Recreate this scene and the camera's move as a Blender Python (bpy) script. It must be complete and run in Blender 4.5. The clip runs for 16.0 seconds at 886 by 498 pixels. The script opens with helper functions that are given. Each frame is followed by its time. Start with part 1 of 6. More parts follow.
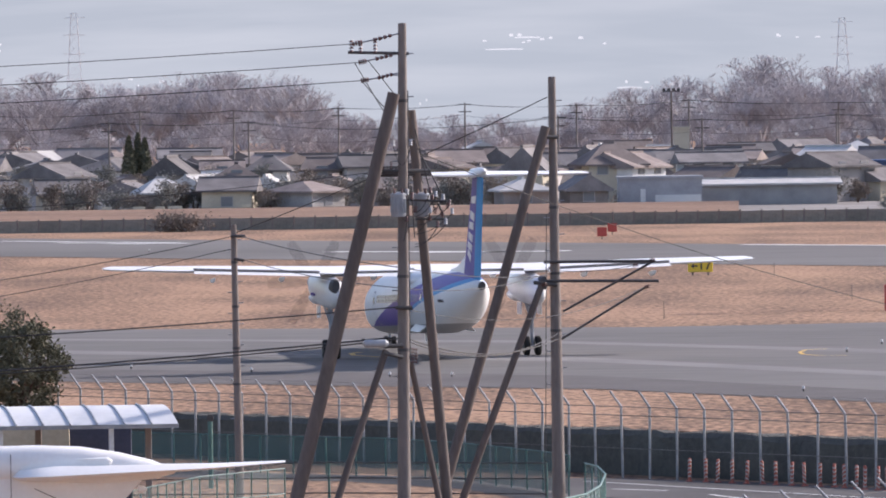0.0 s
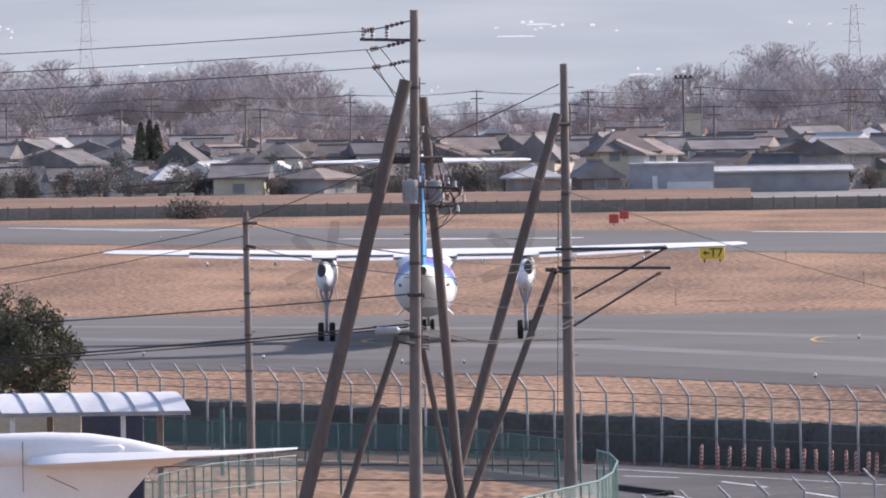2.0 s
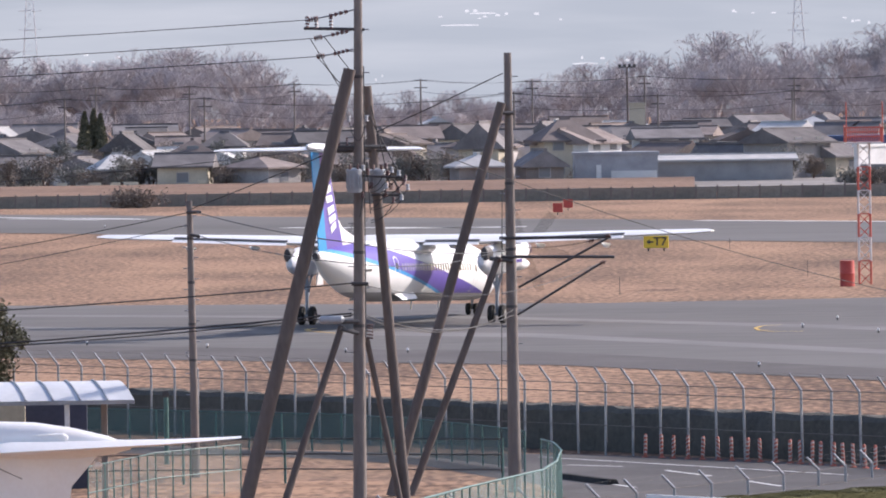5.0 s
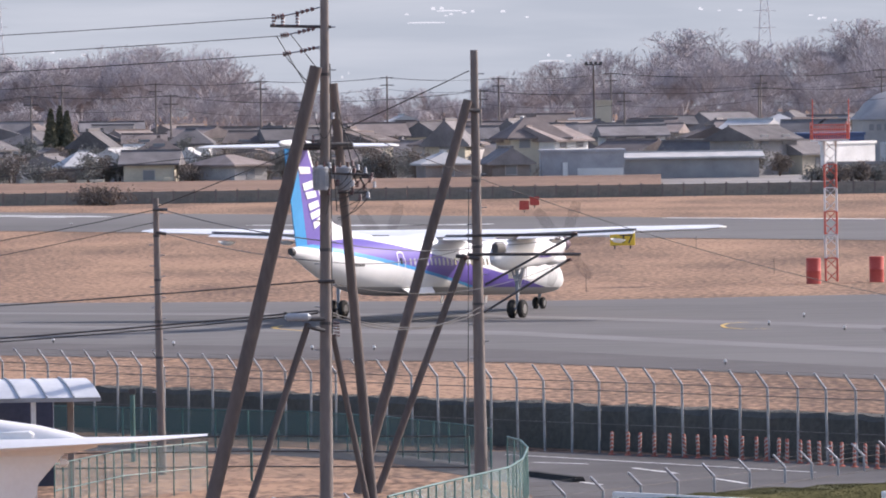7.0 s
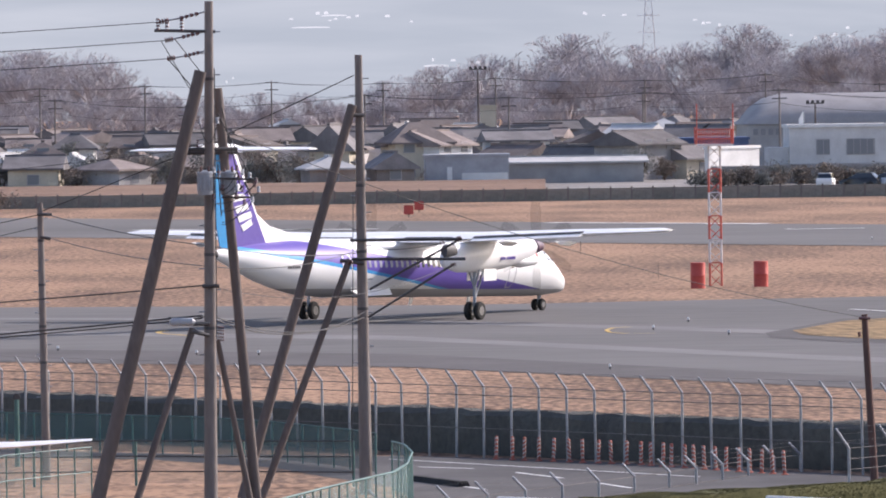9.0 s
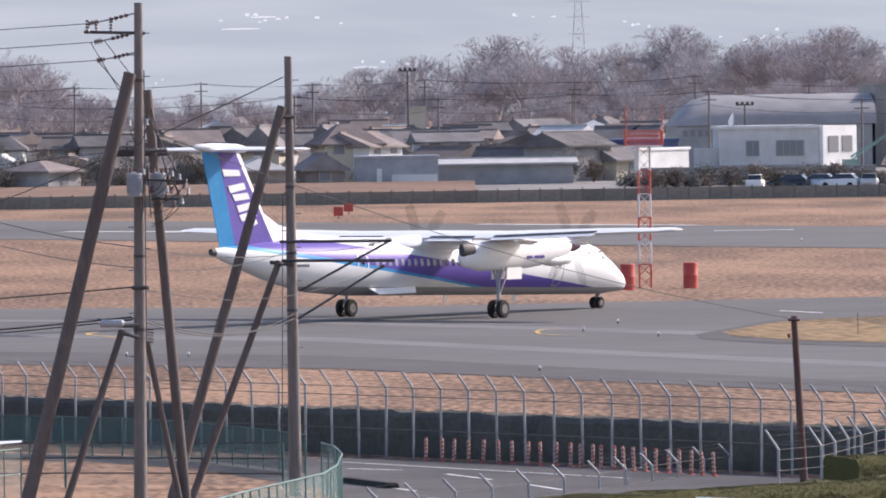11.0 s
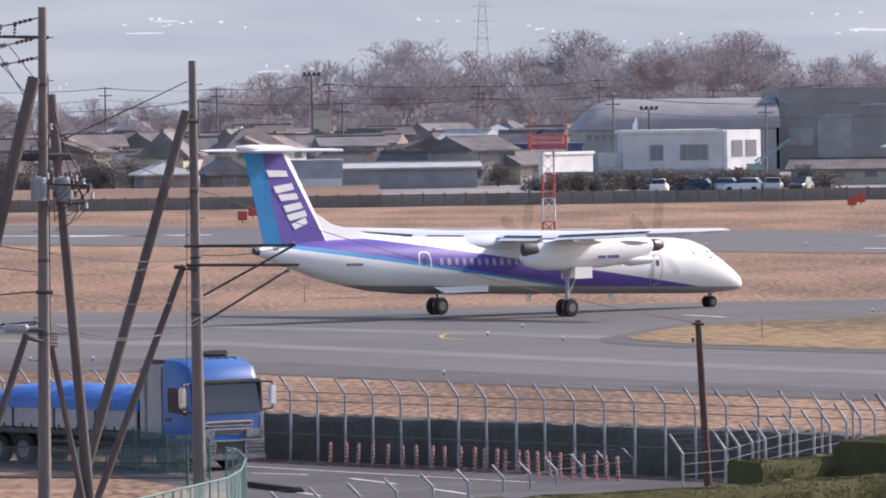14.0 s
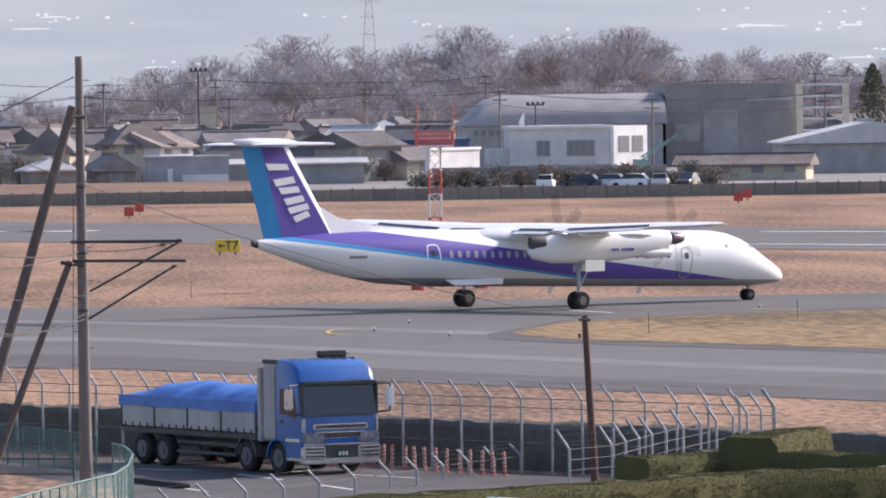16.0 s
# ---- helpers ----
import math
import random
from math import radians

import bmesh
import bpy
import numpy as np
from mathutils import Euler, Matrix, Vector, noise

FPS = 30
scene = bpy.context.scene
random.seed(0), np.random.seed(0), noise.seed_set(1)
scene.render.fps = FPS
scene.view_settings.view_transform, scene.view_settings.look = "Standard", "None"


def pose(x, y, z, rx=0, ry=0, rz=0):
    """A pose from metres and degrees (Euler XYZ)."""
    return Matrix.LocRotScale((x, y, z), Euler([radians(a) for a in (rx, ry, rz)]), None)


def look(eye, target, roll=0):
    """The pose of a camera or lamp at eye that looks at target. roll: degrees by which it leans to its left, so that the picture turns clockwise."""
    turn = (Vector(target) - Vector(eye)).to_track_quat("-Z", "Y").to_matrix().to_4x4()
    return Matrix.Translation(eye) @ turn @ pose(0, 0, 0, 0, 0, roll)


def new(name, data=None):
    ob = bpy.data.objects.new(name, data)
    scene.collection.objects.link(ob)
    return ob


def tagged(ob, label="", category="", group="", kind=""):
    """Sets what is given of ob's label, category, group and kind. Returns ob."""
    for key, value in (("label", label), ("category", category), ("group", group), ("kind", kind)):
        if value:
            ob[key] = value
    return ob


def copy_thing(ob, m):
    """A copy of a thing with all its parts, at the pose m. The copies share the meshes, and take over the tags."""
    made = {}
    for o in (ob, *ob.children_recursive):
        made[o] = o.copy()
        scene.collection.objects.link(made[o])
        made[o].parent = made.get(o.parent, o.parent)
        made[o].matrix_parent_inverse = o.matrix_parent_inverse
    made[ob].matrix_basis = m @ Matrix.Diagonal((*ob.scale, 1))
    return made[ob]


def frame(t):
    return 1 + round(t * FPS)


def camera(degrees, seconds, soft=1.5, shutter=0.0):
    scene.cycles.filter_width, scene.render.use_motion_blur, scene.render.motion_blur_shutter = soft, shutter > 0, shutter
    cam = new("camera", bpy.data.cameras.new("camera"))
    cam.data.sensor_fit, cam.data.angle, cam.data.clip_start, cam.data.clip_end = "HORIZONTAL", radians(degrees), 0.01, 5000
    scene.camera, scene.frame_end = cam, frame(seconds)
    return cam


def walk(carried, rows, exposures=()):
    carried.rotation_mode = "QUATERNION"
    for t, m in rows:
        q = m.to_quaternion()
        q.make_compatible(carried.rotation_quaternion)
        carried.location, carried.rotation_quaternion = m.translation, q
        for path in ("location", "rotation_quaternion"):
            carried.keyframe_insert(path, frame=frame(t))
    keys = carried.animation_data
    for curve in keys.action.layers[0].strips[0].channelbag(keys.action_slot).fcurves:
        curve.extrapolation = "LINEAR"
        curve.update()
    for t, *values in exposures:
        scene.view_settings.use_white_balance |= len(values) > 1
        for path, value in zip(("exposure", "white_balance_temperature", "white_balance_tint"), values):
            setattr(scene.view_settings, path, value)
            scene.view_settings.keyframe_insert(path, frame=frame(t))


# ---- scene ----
# camera: one long lens on a terrace, panning
cam = camera(6.41, 16.0, 1.9)
LEAN = pose(0, 0, 0, 0, 0, -0.832)
walk(cam, [
    (0, pose(0, 0, 10.44, 89.0389, 0, -0.0000) @ LEAN),
    (0.5, pose(0, 0, 10.44, 89.0344, 0, 0.0669) @ LEAN),
    (1, pose(0, 0, 10.44, 88.9910, 0, 0.0866) @ LEAN),
    (1.5, pose(0, 0, 10.44, 88.9586, 0, 0.1062) @ LEAN),
    (2, pose(0, 0, 10.44, 88.9460, 0, 0.0873) @ LEAN),
    (2.5, pose(0, 0, 10.44, 88.9062, 0, 0.0701) @ LEAN),
    (3, pose(0, 0, 10.44, 88.8952, 0, -0.0293) @ LEAN),
    (3.5, pose(0, 0, 10.44, 88.8711, 0, -0.0931) @ LEAN),
    (4, pose(0, 0, 10.44, 88.9005, 0, -0.1385) @ LEAN),
    (4.5, pose(0, 0, 10.44, 88.8801, 0, -0.2228) @ LEAN),
    (7, pose(0, 0, 10.44, 88.8384, 0, -0.5605) @ LEAN),
    (7.5, pose(0, 0, 10.44, 88.8418, 0, -0.6124) @ LEAN),
    (8, pose(0, 0, 10.44, 88.7965, 0, -0.9132) @ LEAN),
    (8.5, pose(0, 0, 10.44, 88.8158, 0, -1.2749) @ LEAN),
    (9, pose(0, 0, 10.44, 88.8604, 0, -1.3976) @ LEAN),
    (11.5, pose(0, 0, 10.44, 88.8637, 0, -2.0117) @ LEAN),
    (12, pose(0, 0, 10.44, 88.8596, 0, -2.1043) @ LEAN),
    (12.5, pose(0, 0, 10.44, 88.8401, 0, -2.2730) @ LEAN),
    (13, pose(0, 0, 10.44, 88.8639, 0, -2.3762) @ LEAN),
    (13.5, pose(0, 0, 10.44, 88.8820, 0, -2.4888) @ LEAN),
    (14, pose(0, 0, 10.44, 88.8858, 0, -2.6012) @ LEAN),
    (14.5, pose(0, 0, 10.44, 88.8634, 0, -2.8275) @ LEAN),
    (15, pose(0, 0, 10.44, 88.8229, 0, -3.0351) @ LEAN),
    (15.5, pose(0, 0, 10.44, 88.8453, 0, -3.1837) @ LEAN),
    (16, pose(0, 0, 10.44, 88.8432, 0, -3.4216) @ LEAN),
], [(0, 0.49, 6400, 22), (12.5, 0.47, 6400, 22), (13.0, 0.40, 6400, 22), (13.6, 0.42, 6400, 22), (15.0, 0.48, 6400, 22), (16, 0.48, 6400, 22)])

# ---- daylight: hazy winter sun beyond the field ----
SUN_AZ, SUN_EL = radians(62), radians(31)
world = bpy.data.worlds.new("sky")
scene.world = world
world.use_nodes = True
wn = world.node_tree
sky = wn.nodes.new("ShaderNodeTexSky")
sky.sky_type, sky.sun_disc = "NISHITA", False
sky.sun_elevation, sky.sun_rotation = SUN_EL, SUN_AZ
sky.air_density, sky.dust_density = 1.0, 1.5
wn.links.new(sky.outputs[0], wn.nodes["Background"].inputs[0])
wn.nodes["Background"].inputs[1].default_value = 0.15
sun = new("sun", bpy.data.lights.new("sun", "SUN"))
sun.data.energy, sun.data.angle, sun.data.color = 4.2, radians(1.0), (0.98, 0.935, 0.83)
sun.matrix_basis = look((math.sin(SUN_AZ) * 200, math.cos(SUN_AZ) * 200, math.tan(SUN_EL) * 200), (0, 0, 0))


# ---- materials ----
def nodes_of(name):
    m = bpy.data.materials.new(name)
    m.use_nodes = True
    return m, m.node_tree.nodes, m.node_tree.links, m.node_tree.nodes["Principled BSDF"]


def mat(name, dark, light, rough=0.7, size=1.0, fine=12.0, bump=0.15, metal=0.0, spread=0.5, stretch=(1, 1, 1), each=0.0, crisp=0.12, shine=0.5):
    """Two scales of variation between two colours, with fine relief."""
    m, n, l, b = nodes_of(name)
    co = n.new("ShaderNodeTexCoord")
    mp = n.new("ShaderNodeMapping")
    mp.inputs["Scale"].default_value = stretch
    l.new(co.outputs["Object"], mp.inputs[0])
    big, small = n.new("ShaderNodeTexNoise"), n.new("ShaderNodeTexNoise")
    big.inputs["Scale"].default_value, big.inputs["Detail"].default_value = size, 5
    small.inputs["Scale"].default_value, small.inputs["Detail"].default_value = size * fine, 6
    for k in (big, small):
        l.new(mp.outputs[0], k.inputs["Vector"])
    add = n.new("ShaderNodeMath")
    add.operation = "MULTIPLY_ADD"
    add.inputs[1].default_value = spread
    l.new(small.outputs["Fac"], add.inputs[0])
    l.new(big.outputs["Fac"], add.inputs[2])
    ramp = n.new("ShaderNodeMapRange")
    ramp.inputs["From Min"].default_value, ramp.inputs["From Max"].default_value = (0.5 - crisp) * (1 + spread), (0.5 + crisp) * (1 + spread)
    l.new(add.outputs[0], ramp.inputs["Value"])
    mix = n.new("ShaderNodeMix")
    mix.data_type = "RGBA"
    mix.inputs["A"].default_value, mix.inputs["B"].default_value = (*dark, 1), (*light, 1)
    l.new(ramp.outputs["Result"], mix.inputs["Factor"])
    out = mix.outputs["Result"]
    if each:
        info, hsv = n.new("ShaderNodeObjectInfo"), n.new("ShaderNodeHueSaturation")
        mr = n.new("ShaderNodeMapRange")
        mr.inputs["To Min"].default_value, mr.inputs["To Max"].default_value = 1 - each, 1 + each
        l.new(info.outputs["Random"], mr.inputs["Value"])
        l.new(mr.outputs["Result"], hsv.inputs["Value"])
        l.new(out, hsv.inputs["Color"])
        out = hsv.outputs["Color"]
    l.new(out, b.inputs["Base Color"])
    b.inputs["Roughness"].default_value, b.inputs["Metallic"].default_value = rough, metal
    b.inputs["Specular IOR Level"].default_value = 0.2 if rough > 0.72 else shine
    if bump:
        bp = n.new("ShaderNodeBump")
        bp.inputs["Strength"].default_value, bp.inputs["Distance"].default_value = bump, 0.5 / (size * fine)
        l.new(small.outputs["Fac"], bp.inputs["Height"])
        l.new(bp.outputs["Normal"], b.inputs["Normal"])
    return m


def glass(name, tint, rough=0.05):
    m, n, l, b = nodes_of(name)
    b.inputs["Base Color"].default_value = (*tint, 1)
    b.inputs["Roughness"].default_value = rough
    b.inputs["Specular IOR Level"].default_value = 0.6
    return m


CONCRETE = mat("weathered concrete", (0.165, 0.142, 0.132), (0.27, 0.235, 0.215), 0.85, 0.6, 14, 0.3, stretch=(1, 1, 0.25))
STRUTWOOD = mat("dark strut concrete", (0.115, 0.093, 0.085), (0.19, 0.158, 0.143), 0.85, 0.6, 14, 0.3, stretch=(1, 1, 0.25))
ASPHALT = mat("worn asphalt", (0.112, 0.107, 0.104), (0.152, 0.146, 0.142), 0.9, 0.09, 20, 0, spread=0.7, stretch=(0.12, 0.35, 1), crisp=0.1)
ROADTAR = mat("road asphalt", (0.080, 0.075, 0.075), (0.115, 0.109, 0.108), 0.9, 0.25, 20, 0)
TURF = mat("dry winter turf", (0.112, 0.068, 0.047), (0.37, 0.226, 0.143), 0.95, 0.14, 30, 0.12, spread=1.6, stretch=(0.75, 0.2, 1), crisp=0.09)
GREENTURF = mat("half green turf", (0.12, 0.085, 0.045), (0.31, 0.205, 0.105), 0.95, 0.25, 14, 0.5, spread=1.0, stretch=(0.5, 0.13, 1), crisp=0.08)
SLOPE = mat("shaded hedge green", (0.085, 0.083, 0.078), (0.12, 0.118, 0.105), 0.95, 0.4, 12, 0.3, spread=0.9)
PAINTWHITE = mat("white marking paint", (0.55, 0.55, 0.53), (0.8, 0.8, 0.78), 0.7, 0.4, 20, 0.1)
PAINTYELLOW = mat("yellow marking paint", (0.46, 0.30, 0.07), (0.62, 0.41, 0.11), 0.7, 0.4, 20, 0.1)
STEEL = mat("galvanised steel", (0.26, 0.27, 0.29), (0.40, 0.41, 0.43), 0.45, 1.5, 10, 0.05, metal=0.6)
GREENSTEEL = mat("green coated steel", (0.04, 0.11, 0.10), (0.08, 0.18, 0.165), 0.5, 1.0, 12, 0.05)
DULLWIRE = mat("dull grey fence wire", (0.13, 0.12, 0.115), (0.21, 0.195, 0.185), 0.9, 1.0, 8, 0)
WIRE = mat("black cable", (0.03, 0.03, 0.032), (0.06, 0.058, 0.06), 0.6, 1.0, 8, 0)
PORCELAIN = mat("brown porcelain", (0.10, 0.05, 0.05), (0.17, 0.09, 0.08), 0.25, 2.0, 8, 0)
GREYBOX = mat("grey enamel", (0.30, 0.32, 0.35), (0.42, 0.44, 0.47), 0.5, 1.0, 8, 0.05)
RUBBER = mat("tyre rubber", (0.02, 0.02, 0.02), (0.045, 0.043, 0.042), 0.85, 2.0, 10, 0.2)
WHITEPAINT = mat("white aircraft paint", (0.77, 0.765, 0.755), (0.83, 0.825, 0.815), 0.32, 0.5, 10, 0.02, shine=0.3)
PURPLE = mat("violet aircraft paint", (0.115, 0.08, 0.32), (0.135, 0.10, 0.37), 0.5, 0.5, 10, 0, shine=0.2)
DARK = mat("dark metal", (0.05, 0.046, 0.048), (0.085, 0.08, 0.08), 0.6, 1.0, 10, 0.1)


# ---- builders ----
def box(bm, x0, x1, y0, y1, z0, z1):
    v = [bm.verts.new((x, y, z)) for z in (z0, z1) for x, y in ((x0, y0), (x1, y0), (x1, y1), (x0, y1))]
    for f in ((3, 2, 1, 0), (4, 5, 6, 7), (0, 1, 5, 4), (1, 2, 6, 5), (2, 3, 7, 6), (3, 0, 4, 7)):
        bm.faces.new([v[i] for i in f])
    return v


def ring_loft(bm, rings, close=True):
    """Skin a list of rings (lists of points) and cap the ends."""
    rows = [[bm.verts.new(p) for p in r] for r in rings]
    n = len(rows[0])
    for a, b in zip(rows, rows[1:]):
        for i in range(n):
            j = (i + 1) % n
            bm.faces.new((a[i], a[j], b[j], b[i]))
    if close:
        bm.faces.new(rows[0][::-1])
        bm.faces.new(rows[-1])


def tube(bm, a, b, ra, rb=None, n=10):
    rb = ra if rb is None else rb
    a, b = Vector(a), Vector(b)
    q = (b - a).to_track_quat("Z", "Y")
    rings = []
    for c, r in ((a, ra), (b, rb)):
        rings.append([c + q @ Vector((r * math.cos(k * math.tau / n), r * math.sin(k * math.tau / n), 0)) for k in range(n)])
    ring_loft(bm, rings)


def pipe(bm, pts, r, n=6):
    """One unbroken tube along a line of points."""
    pts = [Vector(p) for p in pts]
    rings = []
    for i, p in enumerate(pts):
        q = (pts[min(i + 1, len(pts) - 1)] - pts[max(i - 1, 0)]).to_track_quat("Z", "Y")
        rings.append([p + q @ Vector((r * math.cos(k * math.tau / n), r * math.sin(k * math.tau / n), 0)) for k in range(n)])
    ring_loft(bm, rings)


def sagging(bm, a, b, sag, r, steps=12, n=5):
    a, b = Vector(a), Vector(b)
    pipe(bm, [a.lerp(b, k / steps) - Vector((0, 0, sag * 4 * (k / steps) * (1 - k / steps))) for k in range(steps + 1)], r, n)


def mesh_of(name, bm, material, smooth=False):
    me = bpy.data.meshes.new(name)
    bmesh.ops.recalc_face_normals(bm, faces=bm.faces)
    bm.to_mesh(me)
    bm.free()
    for m in material if isinstance(material, (list, tuple)) else (material,):
        me.materials.append(m)
    if smooth:
        me.shade_smooth()
        me.set_sharp_from_angle(angle=radians(40))
    return me


def part(name, bm, material, parent=None, label="", smooth=False):
    ob = new(name, mesh_of(name, bm, material, smooth))
    ob.parent = parent
    if label:
        ob["label"] = label
    return ob


def thing(name, m, label, category, group=""):
    ob = new(name)
    ob.empty_display_size = 0.3
    ob.matrix_basis = m
    return tagged(ob, label, category, group)


def face_up(me):
    """Turn every face of a flat sheet upwards."""
    bm = bmesh.new()
    bm.from_mesh(me)
    for f in bm.faces:
        f.normal_update()
        if f.normal.z < 0:
            f.normal_flip()
    bm.to_mesh(me)
    bm.free()


def sheet(name, outline, z, material, label="", thick=0.0):
    bm = bmesh.new()
    bm.faces.new([bm.verts.new((x, y, z)) for x, y in outline]).normal_update()
    bmesh.ops.triangulate(bm, faces=bm.faces[:], ngon_method="EAR_CLIP")
    ob = part(name, bm, material)
    face_up(ob.data)
    return tagged(ob, label, "", "", "structure")


ROAD_Z = -1.5
# ---- ground: airfield level 0, road level 1.5 m lower in front of the hedge line ----
HEDGE_SLOPE = -1.34


def hedge_y(x):
    return 271.5 + HEDGE_SLOPE * x


bm = bmesh.new()
cols = (-3000, -120, -60, -30, 0, 30, 60, 120, 3000)
grid = []
for x in cols:
    y = hedge_y(max(-120, min(60, x)))
    grid.append([bm.verts.new(p) for p in ((x, -300, ROAD_Z), (x, y - 1.2, ROAD_Z), (x, y - 0.6, -0.05), (x, y + 1, 0), (x, 900, 0), (x, 5000, 0))])
for a, b in zip(grid, grid[1:]):
    for k in range(5):
        bm.faces.new((a[k], b[k], b[k + 1], a[k + 1]))
tagged(part("ground", bm, TURF), "dry brown winter turf of an airfield", "ground", "", "structure")

NEAR_EDGE = [(-120, 425), (-60, 363), (-13, 315), (6, 299.5), (21, 271.5), (28, 260.5), (60, 206)]
FAR_EDGE = [(140, 398), (43, 391), (30, 390), (10, 386), (-19.5, 397), (-60, 418), (-120, 470)]
sheet("taxiway", NEAR_EDGE + FAR_EDGE, 0.012, ASPHALT, "grey worn asphalt taxiway")


def along(x, base, slope):
    return (x, base + slope * x)


sheet("runway", [along(x, 568, -1.37) for x in (-200, 200)] + [along(x, 657, -1.4) for x in (200, -200)], 0.03, ASPHALT, "grey asphalt runway across the airfield")


def stripe(name, pts, width, z, material, label):
    """A painted line along a polyline."""
    bm = bmesh.new()
    pts = [Vector((*p, z)) for p in pts]
    rows = []
    for i, p in enumerate(pts):
        t = (pts[min(i + 1, len(pts) - 1)] - pts[max(i - 1, 0)]).normalized()
        n = Vector((-t.y, t.x, 0)) * width / 2
        rows.append((bm.verts.new(p - n), bm.verts.new(p + n)))
    for a, b in zip(rows, rows[1:]):
        bm.faces.new((a[0], b[0], b[1], a[1]))
    ob = part(name, bm, material)
    face_up(ob.data)
    return tagged(ob, label, "marking", "", "structure")


for xa, ya, xb, yb, w in ((23.5, 620.1, 39.3, 600.7, 1.6), (-1.5, 605.2, 9.7, 603.2, 2.4), (-38.9, 694.4, -22.2, 669.9, 1.2), (-33.2, 679.9, -21.6, 666.4, 1.6), (-28.4, 669.6, -24.9, 666.5, 1.6), (-8.9, 614.0, 8.5, 601.1, 1.8), (39.0, 576.2, 44.8, 575.9, 1.2), (56.0, 557.3, 75.6, 539.4, 1.2), (50.9, 514.4, 62.9, 500.5, 1.2)):
    stripe("runway_marking", [(xa, ya), (xb, yb)], w, 0.055, PAINTWHITE, "worn white runway bar")
SHOULDER = mat("dark sealed shoulder", (0.088, 0.081, 0.080), (0.118, 0.109, 0.107), 0.9, 0.2, 20, 0)
OLDSEAL = mat("lighter asphalt lane", (0.165, 0.159, 0.157), (0.205, 0.197, 0.194), 0.9, 0.2, 20, 0)
sheet("shoulder", [(-120, 425.2), (-60, 363.2), (-13, 315.2), (6, 299.7), (21, 271.7), (28, 260.7), (60, 206.2), (60, 215), (28, 272), (21, 284.5), (6, 315), (-13, 331), (-60, 379), (-120, 441)], 0.02, SHOULDER, "dark sealed taxiway shoulder")
sheet("taxiway_lane", [(60, 233), (28, 289), (21, 302), (6, 333), (-13, 351), (-60, 399), (-60, 403), (-13, 356), (6, 339), (21, 308), (28, 295), (60, 239)], 0.02, OLDSEAL, "paler asphalt lane of the taxiway")
sheet("taxiway_lane", [(60, 262), (28, 322), (18, 341), (4, 362), (-20, 378), (-20, 381), (4, 366), (18, 346), (28, 330), (60, 271)], 0.02, OLDSEAL, "paler asphalt lane of the taxiway")
sheet("turf_island", [(23.09, 337.07), (26.26, 349.71), (29.14, 354.41), (35.94, 359.09), (41.83, 361.61), (70, 372), (70, 300), (35.63, 308.22), (32.44, 313.13), (28.14, 320.13), (25.5, 324.31), (23.17, 330.73)], 0.04, GREENTURF, "half green turf island beside the taxiway")
sheet("shoulder", [(21.76, 334.52), (26.58, 353.94), (42.35, 366.14), (72, 378), (72, 290), (35.11, 303.73), (24.11, 321.26), (21.6, 328.4)], 0.026, SHOULDER, "dark sealed taxiway shoulder")
stripe("taxi_line", [(16.69, 345.94), (15.77, 344.73), (15.34, 341.64), (15.36, 338.4), (15.99, 336.5), (17.16, 335.94)], 0.18, 0.034, PAINTYELLOW, "curved yellow taxi guide line")
stripe("taxi_line", [(-3.73, 350.62), (-4.12, 349.14), (-3.99, 346.61), (-2.67, 342.75)], 0.25, 0.034, PAINTYELLOW, "curved yellow taxi guide line")
stripe("taxi_line", [(36.29, 366.49), (38.21, 363.54)], 0.4, 0.034, PAINTYELLOW, "short yellow taxi line")
stripe("taxi_line", [(27.91, 368.08), (29.5, 363.42)], 0.3, 0.034, PAINTWHITE, "short white taxi line")
stripe("taxi_line", [(-16.62, 343.75), (-12.07, 347.21), (-6.63, 347.88)], 0.35, 0.034, SHOULDER, "dark sealed joint in the taxiway")

# road and its lines
sheet("road", [(-60, 342), (-5.65, 266.0), (0.04, 261.68), (5.77, 258.65), (10.04, 254.52), (17.91, 243.05), (26, 225), (30, 190), (0, 150), (1.22, 210.0), (1.99, 212.48), (3.95, 219.82), (4.78, 230.57), (4.27, 238.66), (2.16, 246.35), (0.6, 252.8), (-3.08, 259.03), (-10.74, 265.53), (-60, 318)], ROAD_Z + 0.012, ROADTAR, "grey asphalt road along the fence")
for a, b in (((4.45, 257.06), (13.69, 242.17)), ((5.24, 251.37), (6.95, 249.71)), ((8.23, 246.71), (9.48, 242.72)), ((5.14, 242.58), (6.95, 236.52)), ((10.45, 239.26), (11.31, 235.93))):
    stripe("road_marking", [a, b], 0.16, ROAD_Z + 0.02, PAINTWHITE, "white road line")

# dark rubber wheel stop at the road's edge
bm = bmesh.new()
a, b = Vector((*(4.95, 242.7), ROAD_Z + 0.01)), Vector((*(6.35, 238.45), ROAD_Z + 0.01))
n = Vector((b.y - a.y, a.x - b.x, 0)).normalized() * 0.2
ring_loft(bm, [[p - n, p - n * 0.6 + Vector((0, 0, 0.16)), p + n * 0.6 + Vector((0, 0, 0.16)), p + n] for p in (a, b)])
tagged(part("wheel_stop", bm, RUBBER), "long dark rubber kerb strip on the road", "kerb")


